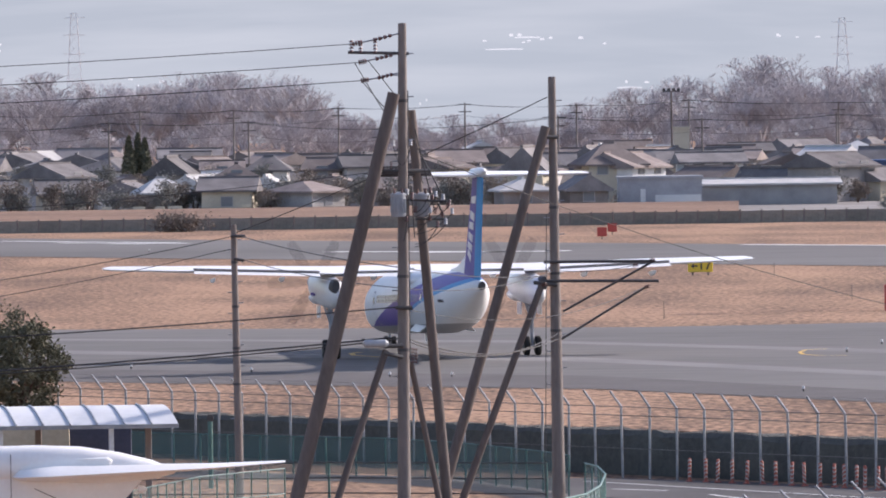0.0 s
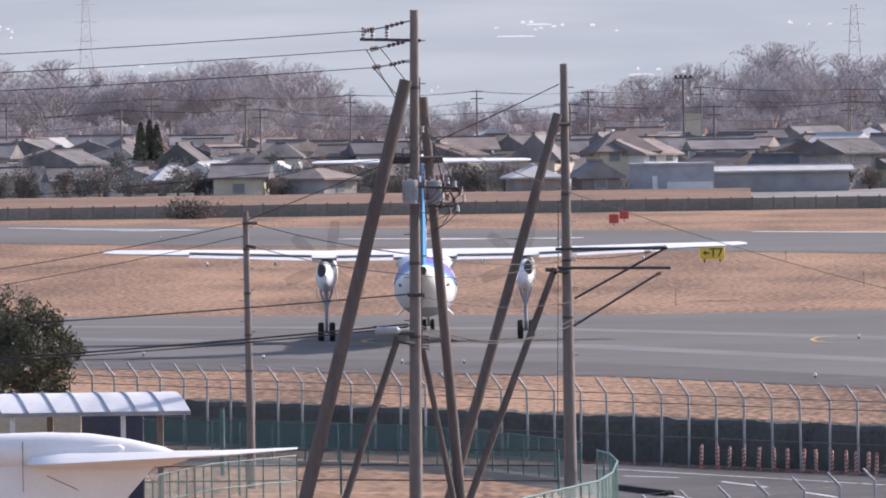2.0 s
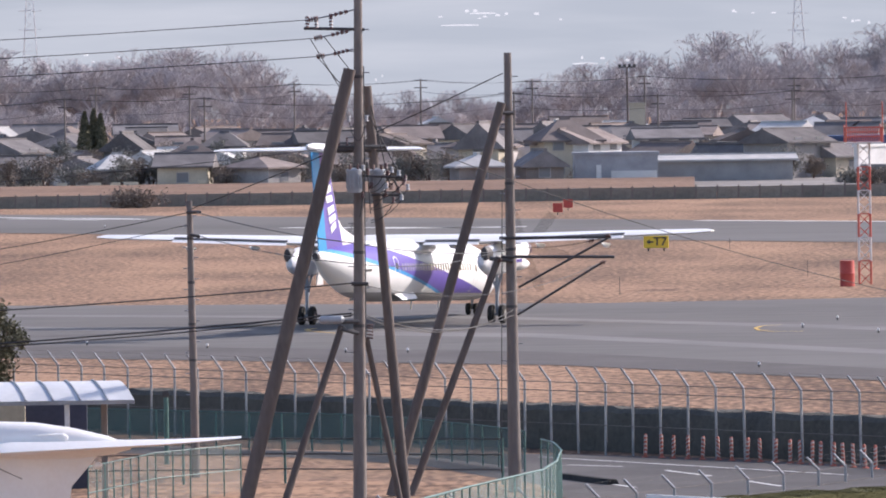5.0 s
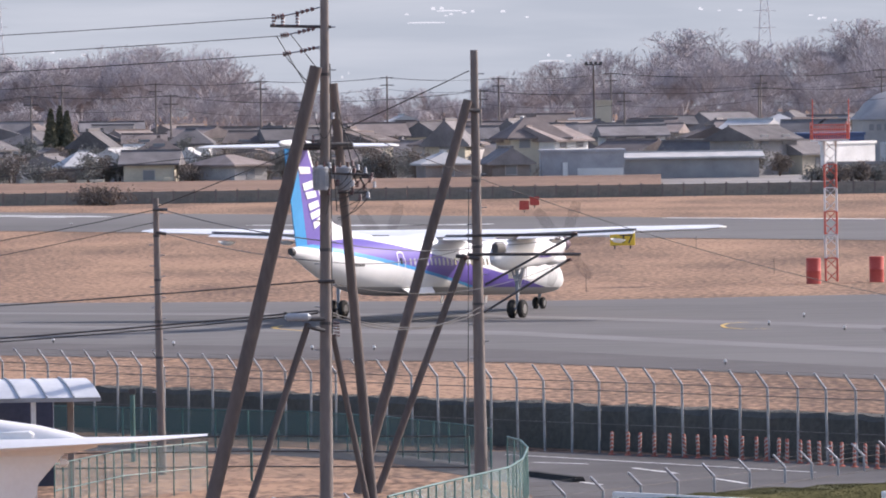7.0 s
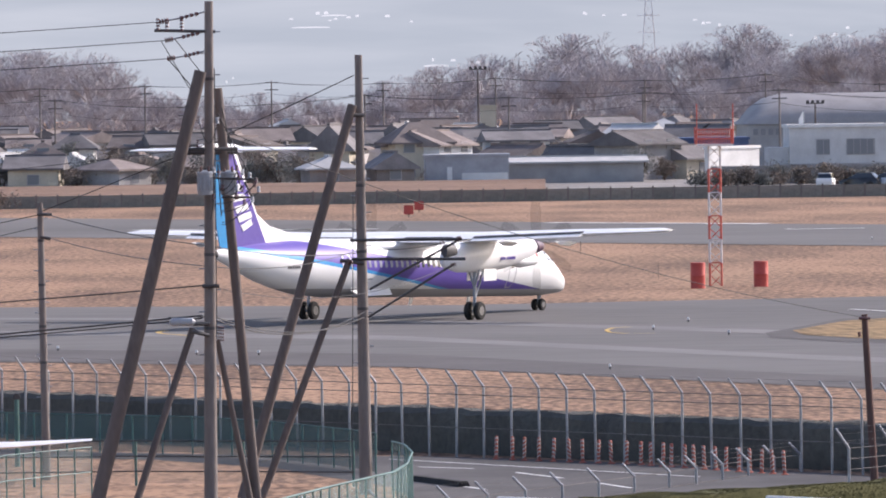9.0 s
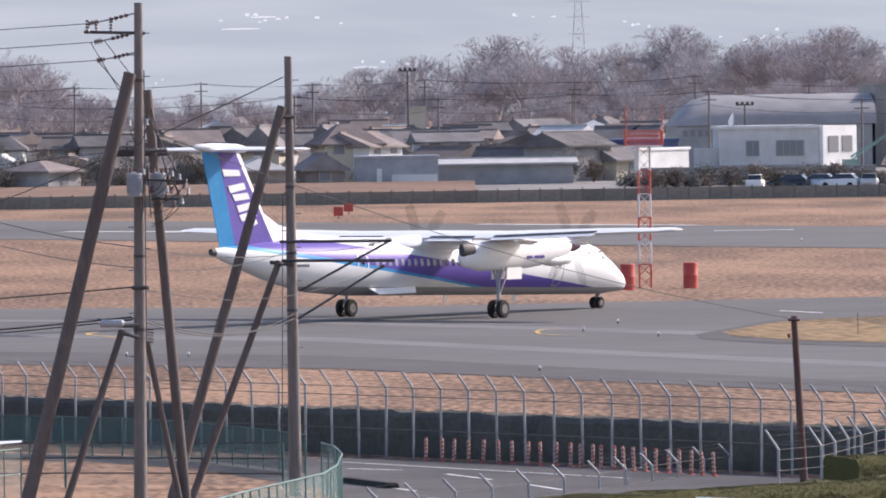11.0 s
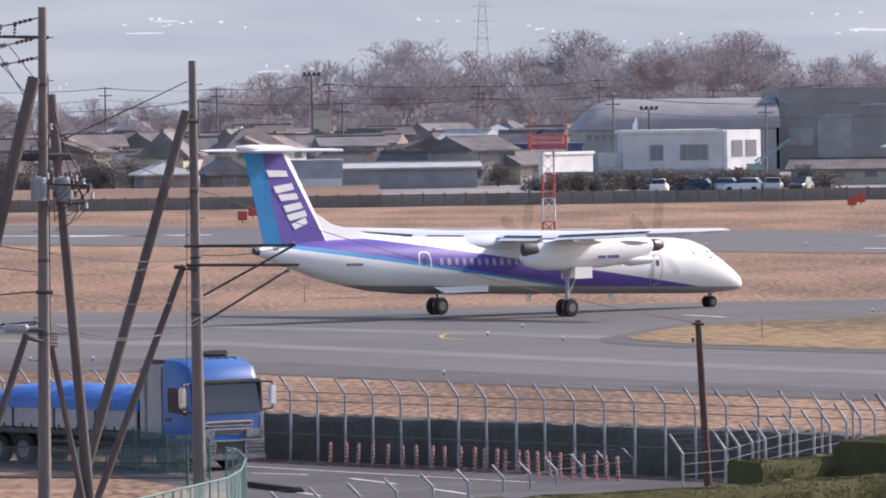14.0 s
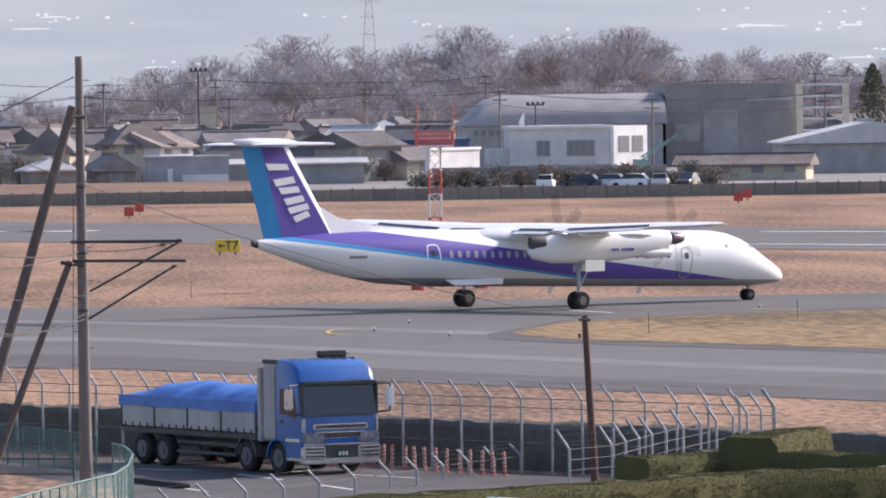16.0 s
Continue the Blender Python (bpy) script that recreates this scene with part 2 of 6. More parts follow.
# ---- aircraft ----
def livery():
    """White paint with a violet and a blue band falling towards the nose, and a grey belly."""
    m, n, l, b = nodes_of("airliner livery")
    co, sep = n.new("ShaderNodeTexCoord"), n.new("ShaderNodeSeparateXYZ")
    l.new(co.outputs["Object"], sep.inputs[0])

    def over(slope, base):
        k, g = n.new("ShaderNodeMath"), n.new("ShaderNodeMath")
        k.operation, g.operation = "MULTIPLY_ADD", "GREATER_THAN"
        k.inputs[1].default_value = slope
        l.new(sep.outputs["X"], k.inputs[0])
        l.new(sep.outputs["Z"], k.inputs[2])
        l.new(k.outputs[0], g.inputs[0])
        g.inputs[1].default_value = base
        return g.outputs[0]

    def under(slope, base):
        k = n.new("ShaderNodeMath")
        k.operation = "SUBTRACT"
        k.inputs[0].default_value = 1.0
        l.new(over(slope, base), k.inputs[1])
        return k.outputs[0]

    grime = n.new("ShaderNodeTexNoise")
    grime.inputs["Scale"].default_value, grime.inputs["Detail"].default_value = 0.9, 6
    tone = n.new("ShaderNodeMapRange")
    tone.inputs["To Min"].default_value, tone.inputs["To Max"].default_value = 0.9, 1.04
    l.new(co.outputs["Object"], grime.inputs["Vector"])
    l.new(grime.outputs["Fac"], tone.inputs["Value"])
    col = None
    for mask, c in ((None, (0.78, 0.78, 0.77)), (over(0.130, 1.70), (0.05, 0.30, 0.60)), (over(0.137, 1.82), (0.125, 0.085, 0.37)),
                    (over(0.130, 2.68), (0.82, 0.82, 0.81)), (under(0.029, 1.42), (0.34, 0.335, 0.34))):
        if mask is None:
            prev = c
            continue
        mx = n.new("ShaderNodeMix")
        mx.data_type = "RGBA"
        l.new(mask, mx.inputs["Factor"])
        if col is None:
            mx.inputs["A"].default_value = (*prev, 1)
        else:
            l.new(col, mx.inputs["A"])
        mx.inputs["B"].default_value = (*c, 1)
        col = mx.outputs["Result"]
    hsv = n.new("ShaderNodeHueSaturation")
    l.new(col, hsv.inputs["Color"])
    l.new(tone.outputs["Result"], hsv.inputs["Value"])
    l.new(hsv.outputs["Color"], b.inputs["Base Color"])
    b.inputs["Roughness"].default_value = 0.42
    b.inputs["Specular IOR Level"].default_value = 0.2
    return m


LIVERY = livery()
BLUEPAINT = mat("bright blue aircraft paint", (0.045, 0.27, 0.55), (0.06, 0.32, 0.62), 0.5, 0.5, 10, 0, shine=0.15)
PANEGLASS = glass("dark cabin glass", (0.03, 0.035, 0.045))
# pale colour stands in for the reflection in the rear cabin panes
PALEPANE = mat("cabin panes with painted reflection", (0.27, 0.27, 0.33), (0.38, 0.38, 0.44), 0.4, 2, 8, 0)
SEAL = mat("grey door seal", (0.30, 0.30, 0.32), (0.40, 0.40, 0.42), 0.6, 2, 8, 0)
REDPAINT = mat("red marker paint", (0.42, 0.06, 0.05), (0.55, 0.10, 0.08), 0.6, 1, 10, 0.1)


def see_through(name, colour, share, rough=0.8):
    m, n, l, b = nodes_of(name)
    b.inputs["Base Color"].default_value = (*colour, 1)
    b.inputs["Roughness"].default_value = rough
    b.inputs["Alpha"].default_value = share
    return m


SMEAR = see_through("spinning blade", (0.05, 0.04, 0.04), 0.10)


def oval(cx, cy, cz, w, h, n=16):
    return [(cx, cy + w * math.cos(k * math.tau / n), cz + h * math.sin(k * math.tau / n)) for k in range(n)]


def fuselage_z(x):
    return 2.38 - 0.025 * x


SECTIONS = [(16.12, 1.06, 0.04, 0.04), (16.0, 1.09, 0.20, 0.18), (15.75, 1.18, 0.42, 0.37), (15.2, 1.32, 0.74, 0.55), (14.5, 1.51, 0.98, 0.77), (13.9, 1.69, 1.10, 0.98),
            (13.2, 1.88, 1.22, 1.17), (12.4, 2.01, 1.32, 1.29), (11.5, 2.09, 1.345, 1.345), (6, 2.23, 1.345, 1.345), (0, 2.38, 1.345, 1.345), (-4, 2.48, 1.345, 1.345), (-6, 2.53, 1.33, 1.34),
            (-8.6, 2.64, 1.22, 1.235), (-10.4, 2.79, 1.03, 1.05), (-11.9, 2.95, 0.84, 0.86), (-13.2, 3.11, 0.60, 0.62), (-14.4, 3.27, 0.37, 0.40), (-15.44, 3.39, 0.17, 0.19)]


def side_at(x, z):
    """Half width of the body at a station and height."""
    for (xa, za, wa, ha), (xb, zb, wb, hb) in zip(SECTIONS, SECTIONS[1:]):
        if xb <= x <= xa:
            k = (xa - x) / (xa - xb)
            zc, w, h = za + k * (zb - za), wa + k * (wb - wa), ha + k * (hb - ha)
            return w * math.sqrt(max(0.0, 1 - ((z - zc) / h) ** 2))
    return 0


def skin_patch(pts, s, lift=0.012, thick=0.02):
    """A thin plate that follows the body's side, from an outline in (x, z)."""
    bm = bmesh.new()
    inner = [bm.verts.new((x, s * (side_at(x, z) + lift - thick), z)) for x, z in pts]
    outer = [bm.verts.new((x, s * (side_at(x, z) + lift), z)) for x, z in pts]
    bm.faces.new(outer)
    for i in range(len(pts)):
        j = (i + 1) % len(pts)
        bm.faces.new((inner[i], inner[j], outer[j], outer[i]))
    return bm


HUBGREY = mat("dark grey wheel hub", (0.09, 0.088, 0.088), (0.16, 0.155, 0.15), 0.6, 3, 8, 0.05)


def wheel_set(parent, name, x, y, r, width, gap):
    for o in (-gap, gap):
        bm = bmesh.new()
        prof = [(-width / 2, r * 0.55), (-width / 2, r * 0.86), (-width * 0.3, r), (width * 0.3, r), (width / 2, r * 0.86), (width / 2, r * 0.55)]
        n = 24
        ring_loft(bm, [[(x + q * math.cos(k * math.tau / n), y + o + p, r + q * math.sin(k * math.tau / n)) for k in range(n)] for p, q in prof])
        w = part(name, bm, RUBBER, parent, smooth=True)
        bm = bmesh.new()
        tube(bm, (x, y + o - width * 0.53, r), (x, y + o + width * 0.53, r), r * 0.5, None, 16)
        part("hub", bm, HUBGREY, w)


def aerofoil(x0, x1, y, z, t):
    c = x0 - x1
    return [(x1, y, z), (x1 + 0.3 * c, y, z + 0.45 * t), (x1 + 0.65 * c, y, z + 0.62 * t), (x1 + 0.9 * c, y, z + 0.42 * t), (x0, y, z), (x1 + 0.9 * c, y, z - 0.3 * t), (x1 + 0.6 * c, y, z - 0.36 * t), (x1 + 0.3 * c, y, z - 0.2 * t)]


def aircraft():
    root = thing("airliner", pose(0, 370, 0, 0, 0, 90), "white twin-propeller airliner with violet and blue stripes, taxiing", "airplane")
    bm = bmesh.new()
    ring_loft(bm, [oval(x, 0, z, w, h, 40) for x, z, w, h in SECTIONS])
    part("fuselage", bm, LIVERY, root, smooth=True)
    bm = bmesh.new()
    ring_loft(bm, [oval(x, 0, z, w, h, 16) for x, z, w, h in ((-15.43, 3.39, 0.16, 0.18), (-15.7, 3.43, 0.13, 0.15))])
    part("tail_exhaust", bm, DARK, root, "dark round tail cone outlet")
    # wing: straight to the nacelles, then tapering
    half = ((0, 2.0, -1.25, 3.72, 0.50), (4.4, 2.0, -1.2, 3.72, 0.46), (9.5, 1.55, -0.72, 3.90, 0.34), (13.9, 1.15, -0.20, 4.03, 0.20), (14.21, 0.95, -0.05, 4.05, 0.08))
    bm = bmesh.new()
    ring_loft(bm, [aerofoil(a, b, -y, z, t) for y, a, b, z, t in half[:0:-1]] + [aerofoil(a, b, y, z, t) for y, a, b, z, t in half])
    wing = part("wing", bm, WHITEPAINT, root, smooth=True)
    for s in (-1, 1):
        for ya, yb in ((1.4, 3.9), (5.0, 10.4)):
            bm = bmesh.new()
            ea, eb = -1.2 if ya < 4 else -1.12, -1.2 if yb < 4 else -0.64
            za, zb = (3.69, 3.69) if ya < 4 else (3.72, 3.91)
            ring_loft(bm, [[(e + 0.02, s * y, z + 0.03), (e - 0.42, s * y, z - 0.10), (e + 0.02, s * y, z - 0.08)] for y, e, z in ((ya, ea, za), (yb, eb, zb))])
            part("flap", bm, WHITEPAINT, wing)
            # solid dark strip drawn for the shade in the flap slot
            bm = bmesh.new()
            ring_loft(bm, [[(e + 0.02, s * y, z + 0.035), (e + 0.16, s * y, z + 0.09), (e + 0.16, s * y, z + 0.13), (e - 0.02, s * y, z + 0.055)] for y, e, z in ((ya, ea, za), (yb, eb, zb))])
            part("flap_slot_shade", bm, DARK, wing, "dark strip for the shaded slot ahead of the flap")
        for y in (2.6, 6.6, 9.6):
            bm = bmesh.new()
            ring_loft(bm, [oval(x, s * y, z, w, h, 8) for x, z, w, h in ((0.2, 3.5, 0.03, 0.03), (-0.4, 3.48, 0.07, 0.11), (-1.2, 3.52, 0.06, 0.10), (-1.7, 3.6, 0.02, 0.02))])
            part("flap_fairing", bm, WHITEPAINT, wing, smooth=True)
        bm = bmesh.new()
        ring_loft(bm, [[(-0.30, s * y, z), (-0.75 + k, s * y, z - 0.01), (-0.30, s * y, z - 0.04)] for y, z, k in ((10.6, 3.94, 0), (13.7, 4.02, 0.35))])
        part("aileron", bm, WHITEPAINT, wing)
    bm = bmesh.new()
    ring_loft(bm, [oval(x, 0, z, w, h, 20) for x, z, w, h in ((3.6, 3.3, 0.1, 0.1), (2.9, 3.35, 0.9, 0.4), (1.5, 3.45, 1.3, 0.5), (-1.2, 3.4, 1.3, 0.48), (-2.9, 3.35, 0.9, 0.42), (-4.2, 3.3, 0.1, 0.1))])
    part("wing_root_fairing", bm, WHITEPAINT, root, smooth=True)
    # fin in three strips, leaning aft
    def blade(name, lo, hi, mats):
        bm = bmesh.new()
        ring_loft(bm, [[(a, -ta, z), (b, -tb, z), (b, tb, z), (a, ta, z)] for (a, ta, b, tb), z in ((lo, 3.3), (hi, 7.92))])
        return part(name, bm, mats, root)
    blade("rudder", (-14.95, 0.02, -14.0, 0.13), (-16.22, 0.02, -15.2, 0.10), BLUEPAINT)
    fin = blade("fin", (-13.998, 0.13, -11.02, 0.16), (-15.198, 0.10, -13.95, 0.10), PURPLE)
    blade("fin_leading_edge", (-11.018, 0.158, -10.76, 0.02), (-13.948, 0.098, -13.60, 0.02), WHITEPAINT)
    bm = bmesh.new()
    ring_loft(bm, [[(x, -w, z0), (x, w, z0), (x, 0.02, z1), (x, -0.02, z1)] for x, w, z0, z1 in ((-11.95, 0.13, 3.6, 5.15), (-10.8, 0.13, 3.6, 4.55), (-8.6, 0.11, 3.7, 4.10), (-6.4, 0.08, 3.75, 3.90))])
    part("dorsal_fin", bm, WHITEPAINT, root, smooth=True)
    for s in (-1, 1):
        # plain slanted emblem shapes on the fin
        for shape in (((-14.98, 7.12), (-13.74, 7.08), (-13.62, 6.80), (-14.80, 6.80)), ((-14.56, 6.36), (-13.40, 6.50), (-13.26, 6.20), (-14.38, 6.04)),
                      ((-14.26, 5.98), (-13.14, 6.04), (-13.00, 5.76), (-14.08, 5.68)), ((-13.96, 5.46), (-12.88, 5.62), (-12.74, 5.34), (-13.78, 5.16)),
                      ((-13.76, 5.04), (-12.62, 5.24), (-12.48, 4.98), (-13.58, 4.76)), ((-13.46, 4.62), (-12.60, 4.90), (-12.46, 4.64), (-13.28, 4.36))):
            bm = bmesh.new()
            f = [bm.verts.new((x, s * (0.137 - 0.007 * (z - 3.5)), z)) for x, z in shape]
            g2 = [bm.verts.new((x, s * (0.165 - 0.007 * (z - 3.5)), z)) for x, z in shape]
            bm.faces.new(g2)
            for i in range(4):
                bm.faces.new((f[i], f[(i + 1) % 4], g2[(i + 1) % 4], g2[i]))
            part("emblem", bm, WHITEPAINT, fin, "plain white slanted emblem shape")
    bm = bmesh.new()
    ring_loft(bm, [oval(x, 0, z, w, h, 14) for x, z, w, h in ((-12.9, 7.98, 0.02, 0.02), (-13.15, 8.0, 0.17, 0.15), (-13.9, 8.05, 0.27, 0.22), (-15.6, 8.1, 0.25, 0.21), (-16.6, 8.15, 0.12, 0.12), (-16.75, 8.16, 0.02, 0.02))])
    part("tail_bullet", bm, WHITEPAINT, root, smooth=True)
    bm = bmesh.new()
    ring_loft(bm, [aerofoil(a, b, y, 8.0, t) for y, a, b, t in ((-4.63, -14.25, -15.15, 0.08), (-4.4, -14.1, -15.25, 0.14), (0, -13.6, -15.9, 0.24), (4.4, -14.1, -15.25, 0.14), (4.63, -14.25, -15.15, 0.08))])
    part("tailplane", bm, WHITEPAINT, root, smooth=True)
    for s in (-1, 1):
        bm = bmesh.new()
        prof = ((-2.95, 2.85, 0.10, 0.18), (-2.7, 2.85, 0.26, 0.42), (-1.6, 2.87, 0.43, 0.66), (0, 2.9, 0.48, 0.72), (2.5, 2.98, 0.49, 0.72), (4.3, 3.08, 0.45, 0.62), (5.3, 3.18, 0.34, 0.44), (5.5, 3.2, 0.28, 0.30))
        ring_loft(bm, [oval(x, s * 4.4, z, w, h, 20) for x, z, w, h in prof])
        nac = part("nacelle", bm, WHITEPAINT, root, smooth=True)
        bm = bmesh.new()
        ring_loft(bm, [oval(x, s * 4.4, z, w, h, 16) for x, z, w, h in ((5.6, 2.55, 0.10, 0.10), (5.45, 2.55, 0.30, 0.20), (4.2, 2.55, 0.40, 0.28), (3.2, 2.6, 0.2, 0.1))])
        part("intake", bm, WHITEPAINT, nac, "white engine air scoop", True)
        bm = bmesh.new()
        ring_loft(bm, [oval(x, s * (4.4 + 0.12), z, w, h, 14) for x, z, w, h in ((-2.1, 3.15, 0.22, 0.36), (-2.75, 3.2, 0.20, 0.34), (-2.95, 3.2, 0.16, 0.28))])
        part("exhaust", bm, DARK, nac, "sooty dark exhaust opening", True)
        # gear: leg, brace, door, wheels
        bm = bmesh.new()
        tube(bm, (0.05, s * 4.4, 2.35), (0, s * 4.4, 0.45), 0.10, 0.07)
        tube(bm, (0, s * 4.4 - 0.3, 0.42), (0, s * 4.4 + 0.3, 0.42), 0.06)
        tube(bm, (0.9, s * 4.4, 2.3), (0.05, s * 4.4, 1.0), 0.05)
        for o in (-0.28, 0.28):
            tube(bm, (0, s * 4.4 + o, 2.3), (0, s * 4.4, 1.45), 0.05)
        gear = part("main_gear", bm, GREYBOX, root)
        wheel_set(gear, "wheel", 0, s * 4.4, 0.425, 0.25, 0.25)
        for o in (-0.44, 0.44):
            bm = bmesh.new()
            box(bm, 0.1, 1.25, s * 4.4 + o - 0.015, s * 4.4 + o + 0.015, 1.78, 2.32)
            part("gear_door", bm, WHITEPAINT, root, "white open gear door")
        # short bars stand for lettering on the outer nacelle side
        for k in range(8):
            bm = bmesh.new()
            x = 2.95 - 0.16 * k - (0.12 if k > 4 else 0)
            box(bm, x - 0.05, x + 0.05, s * 4.84, s * 4.90, 2.70, 2.83)
            part("lettering_bar", bm, PURPLE, nac, "dark violet bar of lettering")
    bm = bmesh.new()
    tube(bm, (13.94, 0, 0.9), (13.94, 0, 0.28), 0.07, 0.06)
    tube(bm, (13.94, -0.22, 0.28), (13.94, 0.22, 0.28), 0.04)
    tube(bm, (14.4, 0, 0.9), (13.95, 0, 0.5), 0.04)
    ng = part("nose_gear", bm, GREYBOX, root)
    wheel_set(ng, "wheel", 13.94, 0, 0.28, 0.19, 0.18)
    for s in (-1, 1):
        # cabin windows, doors, cockpit panes
        for k in range(28):
            x = 7.98 - 0.485 * k
            z = fuselage_z(x) + 0.19
            pts = [(x + a * 0.11, z + b * 0.165) for a, b in ((-1, -0.6), (-0.6, -1), (0.6, -1), (1, -0.6), (1, 0.6), (0.6, 1), (-0.6, 1), (-1, 0.6))]
            part("cabin_window", skin_patch(pts, s), PALEPANE if k > 16 else PANEGLASS, root)
        for x, w in ((9.1, 0.35), (-6.15, 0.40)):
            zc = fuselage_z(x) - (0.2 if x > 0 else 0.1)
            outer = []
            for k in range(48):
                c, v = math.cos(k * math.tau / 48), math.sin(k * math.tau / 48)
                outer.append((x + w * math.copysign(abs(c) ** 0.4, c), zc + 0.75 * math.copysign(abs(v) ** 0.6, v)))
            bm = bmesh.new()
            n8 = len(outer)
            ins = [(x + (qx - x) * 0.84, zc + (qz - zc) * 0.93) for qx, qz in outer]
            vo = [bm.verts.new((qx, s * (side_at(qx, qz) + 0.014), qz)) for qx, qz in outer]
            vi = [bm.verts.new((qx, s * (side_at(qx, qz) + 0.014), qz)) for qx, qz in ins]
            for i in range(n8):
                j = (i + 1) % n8
                bm.faces.new((vo[i], vo[j], vi[j], vi[i]))
            door = part("door", bm, SEAL if x > 0 else WHITEPAINT, root, "outlined cabin door")
            bm = skin_patch([(x + a * 0.12, zc + 0.33 + b * 0.15) for a, b in ((-1, -0.6), (-0.6, -1), (0.6, -1), (1, -0.6), (1, 0.6), (0.6, 1), (-0.6, 1), (-1, 0.6))], s)
            part("door_window", bm, PANEGLASS, door)
        for pts in (((13.95, 2.30), (13.6, 2.62), (13.25, 2.74), (13.2, 2.36)), ((13.1, 2.38), (13.15, 2.76), (12.7, 2.78), (12.75, 2.42))):
            part("cockpit_pane", skin_patch(pts, s), PANEGLASS, root)
        part("roundel", skin_patch([(11.7 + 0.1 * math.cos(k * 0.785), 2.70 + 0.1 * math.sin(k * 0.785)) for k in range(8)], s), REDPAINT, root, "small red round mark")
        for k in range(6):
            x = -9.95 - 0.16 * k
            part("lettering_bar", skin_patch([(x - 0.055, 2.62), (x + 0.055, 2.62), (x + 0.055, 2.74), (x - 0.055, 2.74)], s), DARK, root, "dark bar of lettering")
        bm = bmesh.new()
        ring_loft(bm, [[(a, s * 0.90, 1.48), (b, s * 0.90, 1.48), (b, s * 0.96, 1.50), (a, s * 0.96, 1.50)] for a, b in ((-1.75, -5.25),)] + [[(-2.05, s * 1.20, 1.21), (-4.85, s * 1.20, 1.21), (-4.85, s * 1.24, 1.22), (-2.05, s * 1.24, 1.22)]])
        part("belly_fairing", bm, WHITEPAINT, root, "white plate below the cabin")
    for x in (7.3, 1.9):
        bm = bmesh.new()
        zb = fuselage_z(x) - 1.33
        ring_loft(bm, [[(x - a, -0.02, z), (x + b, -0.02, z), (x + b, 0.02, z), (x - a, 0.02, z)] for a, b, z in ((0.15, 0.15, zb + 0.1), (0.28, -0.05, zb - 0.36))])
        part("antenna", bm, WHITEPAINT, root)
    return root


def propeller(parent, s):
    hub = new("propeller")
    hub.parent = parent
    bm = bmesh.new()
    ring_loft(bm, [oval(x, 0, 0, r, r, 16) for x, r in ((-0.25, 0.30), (0.1, 0.30), (0.45, 0.20), (0.65, 0.03))])
    part("spinner", bm, mat("dark violet spinner", (0.10, 0.05, 0.09), (0.14, 0.08, 0.12), 0.35, 1, 8, 0), hub, smooth=True)
    for k in range(6):
        a = k * math.tau / 6
        u, v = Vector((0, math.cos(a), math.sin(a))), Vector((0, -math.sin(a), math.cos(a)))
        bm = bmesh.new()
        ring_loft(bm, [[u * r - v * w + Vector((-0.06, 0, 0)), u * r + v * w + Vector((0.06, 0, 0)), u * r + v * w + Vector((0.09, 0, 0)), u * r - v * w + Vector((-0.03, 0, 0))] for r, w in ((0.3, 0.12), (0.9, 0.22), (1.6, 0.26), (2.05, 0.18))])
        part("blade", bm, SMEAR, hub, "dark propeller blade blurred by its spin")
    return hub


airliner = aircraft()
propellers = [(propeller(airliner, s), s) for s in (-1, 1)]


# ---- utility poles, struts, wires ----
BROWNPOLE = mat("brown wooden pole", (0.09, 0.05, 0.045), (0.16, 0.10, 0.085), 0.85, 0.8, 14, 0.3, stretch=(1, 1, 0.2))


def down_to(top, low, z):
    top, low = Vector(top), Vector(low)
    return top + (low - top) * ((top.z - z) / (top.z - low.z))


def utility_pole(top, low, r0, r1, material, label, steps=True):
    base = down_to(top, low, ROAD_Z)
    root = thing("utility_pole", Matrix.Translation(base), label, "utility pole", "utility poles")
    t = Vector(top) - base
    bm = bmesh.new()
    tube(bm, (0, 0, 0), t, r1, r0, 20)
    part("shaft", bm, material, root, smooth=True)
    if steps:
        for k in range(18):
            p = t * (0.3 + 0.038 * k)
            bm = bmesh.new()
            s = 1 if k % 2 else -1
            tube(bm, p, p + Vector((s * (r1 + 0.10), 0, 0)), 0.017, None, 6)
            part("step_bolt", bm, STEEL, root)
        for k in (0.42, 0.55, 0.7, 0.86):
            bm = bmesh.new()
            r = r1 + (r0 - r1) * k + 0.012
            tube(bm, t * k, t * k + Vector((0, 0, 0.08)), r, None, 16)
            part("band", bm, DARK, root)
    return root, base


def strut(top, low, r, material):
    base = down_to(top, low, ROAD_Z)
    bm = bmesh.new()
    tube(bm, (0, 0, 0), Vector(top) - base, r, r * 0.85, 14)
    ob = part("strut_pole", bm, material, smooth=True)
    ob.location = base
    return tagged(ob, "leaning dark concrete strut bracing a utility pole", "strut", "pole struts")


pole_a, base_a = utility_pole((-0.95, 200.0, 12.81), (-1.07, 200.0, 1.11), 0.105, 0.18, CONCRETE, "tall grey concrete utility pole with transformers")
pole_b, base_b = utility_pole((3.3, 235.0, 11.57), (3.34, 235.0, -0.76), 0.11, 0.20, CONCRETE, "grey concrete utility pole with long cross arms")
pole_c, base_c = utility_pole((-6.53, 247.0, 7.15), (-6.47, 247.0, 0.58), 0.09, 0.14, CONCRETE, "short grey concrete utility pole")
pole_d, base_d = utility_pole((17.55, 226.0, 3.89), (17.76, 226.0, -0.5), 0.09, 0.12, BROWNPOLE, "brown wooden utility pole behind the hedge", False)
strut((-1.18, 199.6, 11.04), (-3.77, 199.0, 0.88), 0.185, STRUTWOOD)
